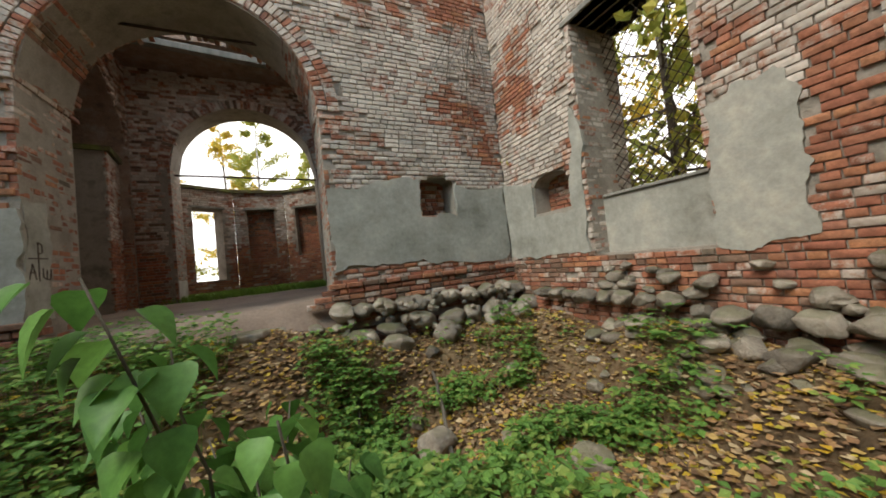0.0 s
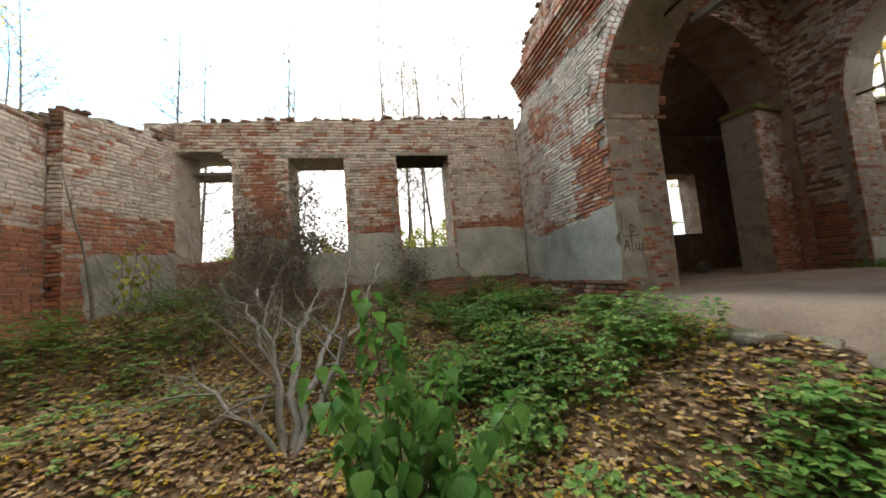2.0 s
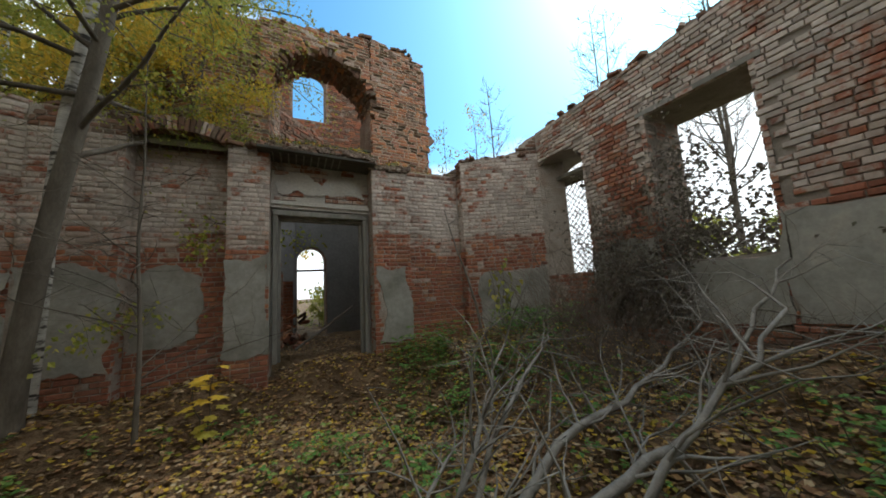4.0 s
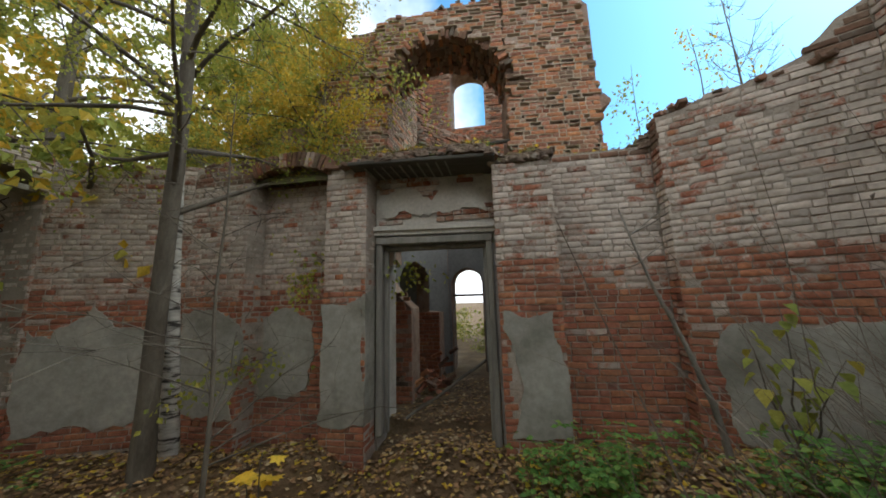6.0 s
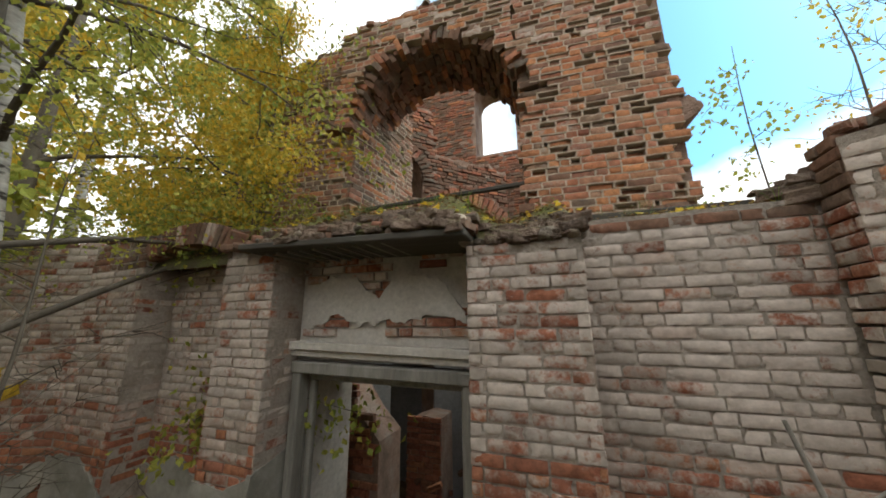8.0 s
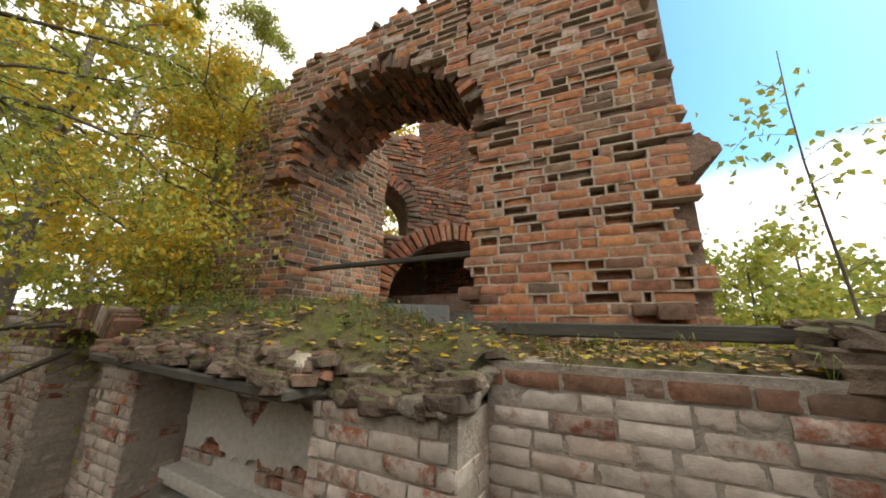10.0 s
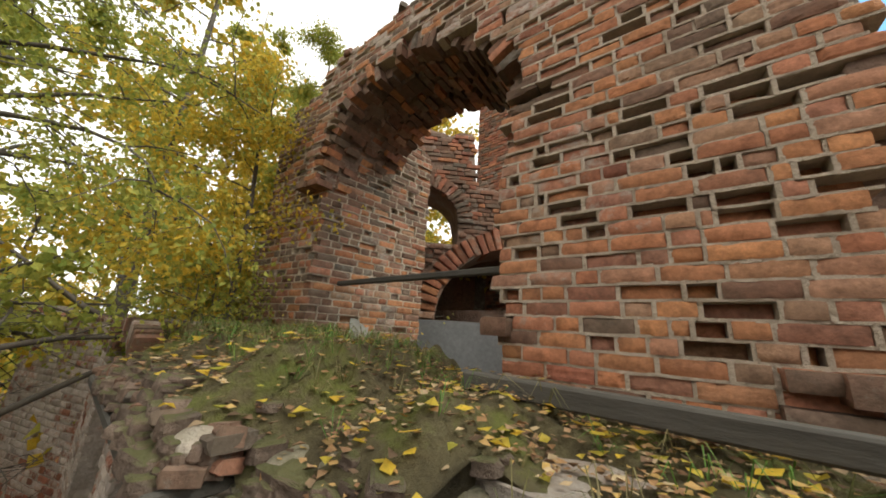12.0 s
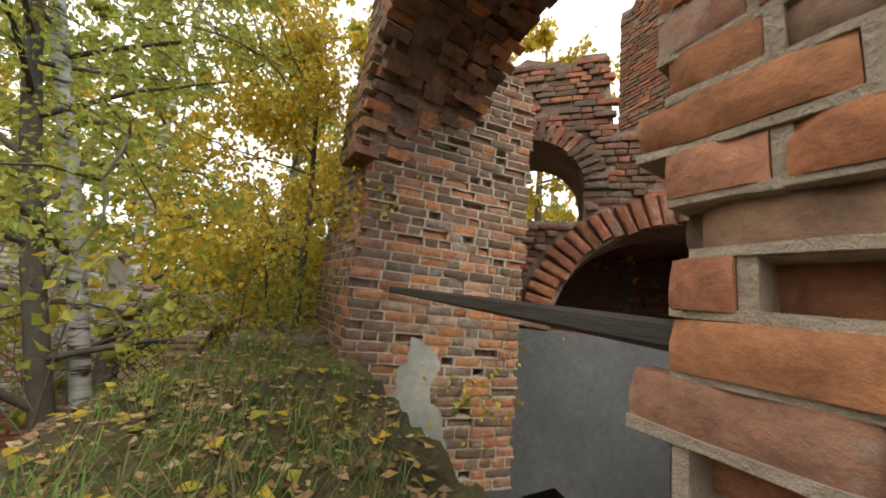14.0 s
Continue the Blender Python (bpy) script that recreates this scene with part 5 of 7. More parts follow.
# ceiling with a hole where joists lie bare
bm = bmesh.new()
bar(bm, (-7.0, 9.1, 5.22), (-4.40, 9.1, 6.6), 7.6, 0.12, bevel=0)
for x0, x1, y0, y1 in ((-4.42, -2.7, 5.45, 10.8), (-2.7, 1.7, 8.6, 10.8), (-2.7, 1.7, 5.5, 6.1), (0.9, 1.7, 6.1, 8.6)):
    bar(bm, (x0, (y0 + y1) / 2, 6.95), (x1, (y0 + y1) / 2, 6.95), y1 - y0, 0.2, bevel=0)
me = bpy.data.meshes.new("ceiling")
bm.to_mesh(me)
bm.free()
me.materials.append(M_CORE)
ceiling = tagged(new("ceiling", me), "broken brick vault over the crossing", "ceiling", kind="structure")
for i, y in enumerate((6.3, 7.1, 7.9)):
    plank("joist", (-3.45, y, 6.5 - 0.1 * i), (1.75, y + 0.5, 6.55 - 0.1 * i), 0.16, 0.14, M_WOOD, "grey timber joist under the broken vault", "joist")
plank("tie_rod", (-2.6, 5.25, 4.75), (0.45, 5.3, 4.85), 0.035, 0.035, M_IRON, "thin iron tie rod across the arch", "tie rod")
plank("tie_rod", (-2.6, 10.35, 4.28), (0.8, 10.35, 4.21), 0.045, 0.045, M_IRON, "thin iron tie rod across the second arch", "tie rod")
# apse: a curved roofless wall
AX, AY, AR = -0.9, 10.2, 2.75
for k in range(7):
    a0, a1 = radians(90 + 33 * (3.5 - k)), radians(90 + 33 * (2.5 - k))
    fr = Face((AX + AR * math.cos(a0), AY + AR * math.sin(a0)), (AX + AR * math.cos(a1), AY + AR * math.sin(a1)))
    mid = fr.len / 2
    hs = [hole(mid - 0.42, mid + 0.42, 1.5 if k == 2 else 2.1, 3.8)] if k in (2, 3, 4) else []
    w = tagged(core("wall_apse", fr, 0.4, lambda u: 4.42 + wave(u + k, 0.04, 3, k), hs, 0.6, M_MORTAR), "roofless whitewashed brick apse wall", "wall")
    lay(w, fr, 0.9, 4.45, lambda u, z, ww: outside(hs, u, z, ww), lambda u, z, r: (0 if r.random() < 0.8 else 1) if z < 2.5 + 0.3 * patch(u, 0, 5, 3) else (2 if r.random() < 0.6 else 1), seed=110 + k)
    if hs and k != 2:
        back = Face(tuple(fr.at(0, 0, -0.22))[:2], tuple(fr.at(fr.len, 0, -0.22))[:2])
        tagged(core("niche_back", back, 1.9, lambda u: 3.9, [], 0.2, M_MORTAR, u0=mid - 0.5, u1=mid + 0.5), "brick filling of the blind window", "niche")
        lay(w, back, 2.0, 3.85, lambda u, z, ww: True, lambda u, z, r: 0 if z < 2.9 or r.random() < 0.4 else 3, u0=mid - 0.45, u1=mid + 0.45, seed=120 + k, name="niche_bricks")
    if hs:
        bm = bmesh.new()
        bar(bm, fr.at(mid - 0.5, 3.85, -0.05), fr.at(mid + 0.5, 3.85, -0.05), 0.14, 0.07)
        part("lintel_board", bm, M_WOOD, w, "grey wooden lintel")
    child("moss_coping", mesh_of("moss_coping", *(lambda v, f: (box(fr, v, f, -0.05, fr.len + 0.05, 4.40, 4.50, 4.40, 4.50, -0.6, 0.07), (v, f))[1])([], []), [M_MOSS]), w, "mossy coping")

# ---- stones and rubble ----
def stone_mesh(seed, n=2):
    bm = bmesh.new()
    bmesh.ops.create_icosphere(bm, subdivisions=n, radius=0.5)
    r = random.Random(seed)
    o = Vector((r.uniform(0, 50), r.uniform(0, 50), r.uniform(0, 50)))
    cuts = []
    for _ in range(11):
        n0 = Vector((r.gauss(0, 1), r.gauss(0, 1), r.gauss(0, 1))).normalized()
        cuts.append((n0, r.uniform(0.28, 0.42)))
    for v in bm.verts:
        p = v.co.copy()
        k = 1 + 0.30 * noise.noise(p * 2.1 + o) + 0.10 * noise.noise(p * 5 + o)
        v.co = p * k
        for n0, d0 in cuts:
            over = v.co.dot(n0) - d0
            if over > 0:
                v.co -= n0 * over * 0.95
        v.co.z = max(v.co.z, -0.36) if r.random() < 0.95 else v.co.z
    me = bpy.data.meshes.new("stone")
    bm.to_mesh(me)
    bm.free()
    me.materials.append(M_STONE)
    me.polygons.foreach_set("use_smooth", [True] * len(me.polygons))
    return me


STONES = [stone_mesh(s, 3) for s in range(9)]
srng = random.Random(17)


def stone(x, y, z, sx, sy, sz, label="rounded grey field stone in the wall footing", group="field stones"):
    ob = new("stone", srng.choice(STONES))
    ob.matrix_basis = pose(x, y, z, srng.uniform(-15, 15), srng.uniform(-15, 15), srng.uniform(0, 360)) @ Matrix.Diagonal((sx, sy, sz, 1))
    return tagged(ob, label, "stone", group)


# footing of the north wall, east of the arch
x = 0.30
while x < 3.3:
    w = srng.uniform(0.24, 0.42)
    stone(x + w / 2, YN - 0.10, 0.80 + srng.uniform(-0.03, 0.03), w, 0.42, srng.uniform(0.22, 0.3))
    x += w * 0.88
x = 0.4
while x < 3.3:
    w = srng.uniform(0.28, 0.52)
    stone(x + w / 2, YN - 0.22 - srng.uniform(0, 0.12), 0.55 + srng.uniform(-0.05, 0.03), w, 0.46, srng.uniform(0.26, 0.36))
    x += w * 0.92
for x, y, s in ((1.05, 4.02, 0.42), (1.75, 4.08, 0.46), (2.5, 4.05, 0.34), (0.75, 4.2, 0.26), (2.95, 4.0, 0.32), (1.4, 3.85, 0.22)):
    stone(x, y, ground_z(x, y) + s * 0.22, s, s * 0.8, s * 0.75, "large rounded boulder lying before the footing")
for i in range(60):
    x = srng.uniform(0.3, 3.3)
    s = srng.uniform(0.07, 0.16)
    stone(x, YN - 0.12 - srng.uniform(0, 0.35), 0.42 + srng.uniform(0, 0.5), s * 1.2, s, s, "small chip of stone wedged in the footing", "stone chips")
for i in range(90):
    x, y = XE - 0.05 - abs(srng.gauss(0, 0.38)), srng.uniform(-1.2, 3.0)
    s = srng.uniform(0.08, 0.24)
    stone(x, y, ground_z(x, y) + s * 0.2, s * 1.2, s, s * 0.75, "mossy broken stone heaped along the wall foot", "fallen stones")
for i in range(34):
    s = srng.uniform(0.12, 0.26)
    stone(XE - 0.02 - srng.uniform(0, 0.05), srng.uniform(0.2, 2.9), srng.uniform(0.62, 1.12), s, s * 1.2, s * 0.7, "grey field stone bedded in the wall foot", "bedded stones")
# threshold of the arch
for i in range(13):
    x = -2.5 + i * 0.24
    s = srng.uniform(0.2, 0.46)
    stone(x, YN - 0.14 - srng.uniform(0, 0.25), 0.72 + srng.uniform(-0.12, 0.05), s * 1.2, s, s * 0.6, "worn field stone at the edge of the threshold")
# footing of the east wall
for i in range(15):
    y = 0.3 + i * 0.25
    for row in range(3 if y < 1.9 else 1):
        s = srng.uniform(0.22, 0.36) if y < 1.8 else srng.uniform(0.2, 0.3)
        stone(XE - 0.08 - row * 0.2 - srng.uniform(0, 0.1), y + 0.1 * (row % 2), (0.66 if y < 1.9 else 0.75) - row * 0.22, s, s * 1.1, s * 0.7, "mossy boulder piled against the wall")
for x, y, s, lab in ((0.95, 2.84, 0.42, "pale yellowish boulder among fallen leaves"), (1.8, 1.9, 0.34, "mossy boulder among herbs"), (0.95, 3.3, 0.20, "mossy stone half sunk in soil"), (2.2, 3.3, 0.22, "angular stone among leaves"), (1.5, 2.5, 0.14, "small mossy stone in leaf litter"), (2.6, 2.5, 0.2, "small mossy stone in leaf litter"), (-1.3, 4.0, 0.3, "flat stone below the threshold")):
    stone(x, y, ground_z(x, y) + s * 0.26, s, s * 0.85, s * 0.8, lab)
stone(-5.1, 9.2, 1.13, 0.50, 0.38, 0.34, "pale stone lying on the earth floor")
# plinth courses of the north wall
vs, fs, idx = [], [], []
for row, (z, d) in enumerate(((1.18, 0.075), (1.10, 0.05), (1.02, 0.06), (0.94, 0.05))):
    for x0, x1 in ((0.36, 3.38), (-5.35, -2.36)):
        u = NU(x0) - 0.1 * row
        while u < NU(x1):
            L = rr.choice((0.205, 0.205, 0.098))
            sv, sf = brick_shape(L, 0.062, 0.14, 0.009, 0, int(u * 91) + row)
            k = len(vs)
            dd = d + rr.uniform(-0.015, 0.01)
            vs += [north.at(u + L / 2 + px, z + pz, dd + py) for px, py, pz in sv]
            fs += [tuple(q + k for q in f) for f in sf]
            idx += [rr.choice((0, 3, 0, 1) if row else (3, 3, 0))] * len(sf)
            u += L + 0.014
child("plinth_courses", mesh_of("plinth_courses", vs, fs, BRICKS, idx), wall_north, "projecting mossy brick plinth")

# ---- wall tops: loose bricks and moss ----
def loose_top(parent, fr, top, u0, u1, depth, count, seed, kinds=(1, 3, 3, 3)):
    r = random.Random(seed)
    vs, fs, idx = [], [], []
    for i in range(count):
        u, d = r.uniform(u0, u1), -r.uniform(0.0, depth)
        sv, sf = brick_shape(r.choice((0.205, 0.12, 0.1, 0.08, 0.06)), r.choice((0.058, 0.05, 0.04)), r.choice((0.12, 0.1, 0.07)), 0.010, 0, i)
        m = Matrix.Rotation(r.gauss(0, 0.5), 3, "Z") @ Matrix.Rotation(r.gauss(0, 0.13), 3, "X") @ Matrix.Rotation(r.gauss(0, 0.13), 3, "Y")
        k = len(vs)
        for p in sv:
            q = m @ Vector((p[0], p[1] + 0.06, p[2]))
            vs.append(fr.at(u + q.x, top(u) + 0.015 + q.z + r.uniform(-0.004, 0.004), d + q.y))
        fs += [tuple(j + k for j in f) for f in sf] + [(k + 3, k + 2, k + 1, k)]
        idx += [r.choice(kinds)] * (len(sf) + 1)
    child("loose_bricks", mesh_of("loose_bricks", vs, fs, BRICKS, idx), parent, "dark weathered loose bricks", "stuff")


loose_top(wall_west, west, w_top, 0, west.len, 0.8, 520, 1)
loose_top(wall_north, north, north_top, 0.0, NU(-1.5), 0.8, 300, 2)
loose_top(wall_east, east, e_top, 0, east.len, 0.8, 170, 3)
for ob, fr, zt, seed in ((pier_2, p2, 4.2, 6), (wall_south_3, s3, 4.42, 7), (chamfer_w, cw, 4.5, 8), (chamfer_e, ce, 4.42, 9)):
    loose_top(ob, fr, lambda u, zt=zt: zt, 0, fr.len, 0.7, int(fr.len * 40), seed, (3, 3, 3, 1))
over_door = Face((-0.4, -3.16), (-2.3, -3.18))
loose_top(wall_door, over_door, lambda u: 4.17 - 0.02 * u, 0.0, 1.85, 0.16, 90, 10, (3,))
loose_top(wall_door, over_door, lambda u: 4.23 - 0.02 * u, 0.1, 1.8, 0.22, 70, 12, (3,))
for i in range(46):
    x, y = srng.uniform(-2.86, -2.2), -3.30 - abs(srng.gauss(0, 0.12))
    s = srng.uniform(0.05, 0.15)
    stone(x, y, 4.07 + s * 0.12 + min(0.16, (-3.30 - y) * 0.5), s * 1.3, s, s * 0.75, "mossy lump of broken masonry on the pilaster", "masonry lumps")
for i in range(9):
    s = srng.uniform(0.10, 0.17)
    stone(-2.84 + srng.uniform(-0.02, 0.03), -3.33 - i * 0.035, 4.08 + i * 0.012, s * 1.2, s, s * 0.8, "mossy lump of broken masonry on the pilaster", "masonry lumps")
for i in range(40):
    x = srng.uniform(-2.2, -0.65)
    s = srng.uniform(0.05, 0.13)
    stone(x, -3.15 - abs(srng.gauss(0, 0.09)), 4.19 + s * 0.15, s * 1.3, s, s * 0.7, "mossy lump of broken masonry over the door niche", "masonry lumps")
LEDGE = ((-4.0, -2.86, -3.596, 4.222, 4.25), (-2.86, -2.2, -3.29, 4.075, 4.33), (-2.2, -0.6, -3.13, 4.18, 4.44), (-0.6, 1.75, -3.33, 4.10, 4.44))


def ledge_z(x, y):
    total, z = 0.0, 0.0
    for x0, x1, edge, lo, hi in LEDGE:
        w = max(0.0, min(1.0, 0.5 + min(x - x0, x1 - x) / 0.36)) ** 2 + 1e-6
        total, z = total + w, z + w * (lo + (hi - lo) * max(0.0, min(1.0, (edge - y) / 0.34)) ** 0.6)
    z /= total
    rough = 0.07 * noise.noise(Vector((x * 3.1, y * 3.1, 9))) + 0.045 * noise.noise(Vector((x * 9, y * 9, 2))) + 0.018 * noise.noise(Vector((x * 27, y * 27, 5)))
    front = [s[2] for s in LEDGE if x < s[1] + 1e-6][0]
    return z + rough * max(0.05, min(1.0, (front - y) / 0.25))


def chunk_mesh(seed):
    """A broken brick with worn corners."""
    bm = bmesh.new()
    bmesh.ops.create_cube(bm, size=1)
    bmesh.ops.bevel(bm, geom=list(bm.edges), offset=0.12, segments=1, affect="EDGES")
    bmesh.ops.subdivide_edges(bm, edges=list(bm.edges), cuts=1, use_grid_fill=True)
    o = Vector((seed * 5.1, seed * 2.3, 7))
    for v in bm.verts:
        v.co *= 1 + 0.35 * noise.noise(v.co * 1.8 + o)
        v.co = Vector((v.co.x * 0.14, v.co.y * 0.10, v.co.z * 0.062))
    me = bpy.data.meshes.new("brick_fragment")
    bm.to_mesh(me)
    bm.free()
    me.materials.append(M_RUBBLE)
    return me


CHUNKS = [chunk_mesh(i) for i in range(9)]


def ledge_rubble(count, seed):
    """Broken bricks bedded in the crumbling edge of the wall top."""
    r = random.Random(seed)
    for i in range(count):
        x = r.uniform(-2.9, -0.7)
        edge = [e[2] for e in LEDGE if x < e[1] + 1e-6][0]
        y = edge + 0.02 - abs(r.gauss(0, 0.075))
        ob = new("brick_fragment", r.choice(CHUNKS))
        k = r.uniform(0.4, 0.95)
        ob.matrix_basis = pose(x, y, ledge_z(x, y) - 0.008, r.gauss(0, 6), r.gauss(0, 6), r.gauss(0, 14)) @ Matrix.Diagonal((k * r.uniform(0.7, 1.3), k, k, 1))
        tagged(ob, "dark broken brick bedded in the wall top", "brick", "wall top rubble")


loose_top(tower_front, TF, lambda u: t_top(u) - 0.05, 1.0, TF.len - 0.1, 0.7, 60, 11)


def mound(name, x0, x1, y0, y1, f, material, label, cat, step=0.06, kind="structure"):
    nx, ny = max(2, int((x1 - x0) / step)), max(2, int((y1 - y0) / step))
    vs = [(x0 + (x1 - x0) * i / nx, y0 + (y1 - y0) * j / ny, f(x0 + (x1 - x0) * i / nx, y0 + (y1 - y0) * j / ny)) for j in range(ny + 1) for i in range(nx + 1)]
    fs = [(j * (nx + 1) + i, j * (nx + 1) + i + 1, (j + 1) * (nx + 1) + i + 1, (j + 1) * (nx + 1) + i) for j in range(ny) for i in range(nx)]
    rim = [j * (nx + 1) for j in range(ny, -1, -1)] + list(range(1, nx + 1)) + [j * (nx + 1) + nx for j in range(1, ny + 1)] + [ny * (nx + 1) + i for i in range(nx - 1, -1, -1)]
    k = len(vs)
    vs += [(vs[q][0], vs[q][1], min(vs[q][2], max(vs[q][2] - 0.3, 4.13))) for q in rim]
    fs += [(rim[i], rim[i + 1], k + i + 1, k + i) for i in range(len(rim) - 1)]
    return tagged(new(name, mesh_of(name, vs, fs, [material], smooth=True)), label, cat, kind=kind)


for x0, x1, edge, lo, hi in LEDGE:
    mound("moss_ledge", x0, x1, -4.35, edge, ledge_z, M_MOSS, "mossy soil and grass on the wall top", "moss", 0.025)


ledge_rubble(150, 71)


for i in range(44):
    ob, s = new("stone", CHUNKS[i % 9]), srng.uniform(0.55, 1.15)
    back = srng.uniform(0, 0.34)
    ob.matrix_basis = pose(-3.93 - srng.uniform(0, 0.36), -3.60 - back, 4.24 + 0.035 * (i // 10) + 0.12 * back, srng.gauss(0, 12), srng.gauss(0, 12), srng.uniform(0, 360)) @ Matrix.Diagonal((s, s, s * srng.uniform(0.8, 1.2), 1))
    tagged(ob, "angular dark stone stacked on the wall top", "stone", "stacked stones")


# ---- leaves ----
def leaf(vs, fs, p, along, up, L, W, fold=0.25):
    """A small leaf folded along its midrib."""
    a = along.normalized()
    s = a.cross(up)
    s = s.normalized() if s.length > 1e-4 else Vector((1, 0, 0))
    n = s.cross(a)
    k = len(vs)
    vs += [p, p + a * L * 0.45 + s * W * 0.5 + n * W * fold, p + a * L, p + a * L * 0.45 - s * W * 0.5 + n * W * fold]
    fs += [(k, k + 1, k + 2), (k, k + 2, k + 3)]


def heart_leaf(vs, fs, p, along, up, L, W, fold=0.22):
    a = along.normalized()
    s = a.cross(up)
    s = s.normalized() if s.length > 1e-4 else Vector((1, 0, 0))
    n = s.cross(a)
    k = len(vs)
    rows = ((0.0, 0.0), (0.03, 0.30), (0.16, 0.47), (0.38, 0.46), (0.62, 0.30), (0.84, 0.12), (1.0, 0.0))
    for t, w in rows:
        c = p + a * L * t - n * L * 0.22 * t * t
        vs.append(c)
        vs.append(c + s * W * w + n * W * w * fold * 1.6)
        vs.append(c - s * W * w + n * W * w * fold * 1.6)
    for i in range(len(rows) - 1):
        b = k + 3 * i
        fs += [(b, b + 1, b + 4, b + 3), (b, b + 3, b + 5, b + 2)]


def maple_leaf(vs, fs, p, along, up, L):
    a = along.normalized()
    s = a.cross(up).normalized()
    n = s.cross(a)
    k = len(vs)
    vs.append(p + a * L * 0.3 + n * L * 0.05)
    outline = ((0, 0), (-0.18, 0.30), (0.12, 0.28), (0.22, 0.55), (0.40, 0.30), (0.60, 0.40), (0.62, 0.16), (1.0, 0))
    pts = [(t, w) for t, w in outline] + [(t, -w) for t, w in reversed(outline[1:-1])]
    for t, w in pts:
        vs.append(p + a * L * t + s * L * w - n * abs(w) * L * 0.25)
    m = len(pts)
    for i in range(m):
        fs.append((k, k + 1 + i, k + 1 + (i + 1) % m))


def rnd_dir(r, flat=0.5):
    a = r.uniform(0, 2 * math.pi)
    return Vector((math.cos(a), math.sin(a), r.gauss(0, flat)))


def scatter_leaves(name, count, place, mat, label, cat, size, seed, sit=0.012, flat=0.25):
    r = random.Random(seed)
    vs, fs = [], []
    n = 0
    while n < count:
        p = place(r)
        n += 1
        if p is None:
            continue
        L = r.uniform(*size)
        up = Vector((r.gauss(0, flat), r.gauss(0, flat), 1))
        leaf(vs, fs, p + Vector((0, 0, sit * r.random())), rnd_dir(r, 0.12), up, L, L * r.uniform(0.55, 0.8), r.uniform(-0.3, 0.3))
    return tagged(new(name, mesh_of(name, vs, fs, [mat])), label, cat, kind="stuff")


def on_floor(r):
    x, y = r.uniform(-5.2, 3.3), r.uniform(-3.4, 4.5)
    if noise.noise(Vector((x * 0.9, y * 0.9, 3))) < -0.35 and r.random() < 0.2:
        return None
    return Vector((x, y, ground_z(x, y) + 0.008))


scatter_leaves("fallen_leaves", 50000, on_floor, M_FALL, "brown and tan fallen leaves covering the soil", "leaves", (0.04, 0.082), 1, 0.045, 0.35)
scatter_leaves("yellow_fallen_leaves", 8500, lambda r: on_floor(r), M_YELLOW, "yellow fallen leaves on the soil", "leaves", (0.04, 0.08), 2, 0.05, 0.4)


def in_doorway(r):
    x, y = r.uniform(-2.15, -0.75), r.uniform(-6.2, -3.3)
    return Vector((x, y, ground_z(x, y) + 0.01))


scatter_leaves("doorway_leaves", 1500, in_doorway, M_FALL, "brown leaves drifted into the doorway", "leaves", (0.035, 0.08), 34, 0.03)


def on_ledge(r):
    x = r.uniform(-4.0, 1.7)
    y = r.uniform(-4.3, [e for a, b, e, *_ in LEDGE if x < b][0] - 0.02)
    return Vector((x, y, ledge_z(x, y) + 0.01))


scatter_leaves("ledge_leaves", 520, on_ledge, M_YELLOW, "yellow leaves fallen on the mossy wall top", "leaves", (0.035, 0.07), 3, 0.03)
scatter_leaves("ledge_litter", 5500, on_ledge, M_FALL, "brown leaf litter on the mossy wall top", "leaves", (0.015, 0.045), 33, 0.02)


def herb_patch(name, count, area, size, seed, mat=M_HERB, high=(0.06, 0.26)):
    r = random.Random(seed)
    vs, fs = [], []
    n = 0
    tries = 0
    while n < count and tries < count * 8:
        tries += 1
        x, y = r.uniform(area[0], area[1]), r.uniform(area[2], area[3])
        rim = min(x - area[0], area[1] - x, y - area[2], area[3] - y) / 0.7
        bare = any((x - a) ** 2 + (y - b) ** 2 < 0.16 for a, b in ((0.95, 2.75), (1.25, 3.75), (1.8, 1.9)))
        if bare or r.random() > rim + 0.1 or noise.noise(Vector((x * 1.3, y * 1.3, seed))) + r.uniform(-0.25, 0.25) < 0.0:
            continue
        n += 1
        g = ground_z(x, y)
        for k in range(r.randint(2, 4)):
            h = r.uniform(*high)
            out = rnd_dir(r, 0) * r.uniform(0.02, 0.12)
            tip = Vector((x, y, g)) + out + Vector((0, 0, h))
            face = rnd_dir(r, 0)
            side = Vector((-face.y, face.x, 0))
            L = r.uniform(*size)
            up = Vector((r.gauss(0, 0.25), r.gauss(0, 0.25), 1))
            for d in (face, face * 0.3 + side, face * 0.3 - side, face * 0.9 + side * 0.8, face * 0.9 - side * 0.8)[: r.choice((3, 3, 5))]:
                leaf(vs, fs, tip + d * 0.012, d + Vector((0, 0, r.uniform(-0.3, 0.1))), up, L, L * 0.62, 0.18)
            b = Vector((x, y, g - 0.01))
            q = len(vs)
            vs += [b, b + Vector((0.004, 0, 0)), tip]
            fs.append((q, q + 1, q + 2))
    return tagged(new(name, mesh_of(name, vs, fs, [mat])), "low green herbs with divided leaves", "herbs", kind="stuff")


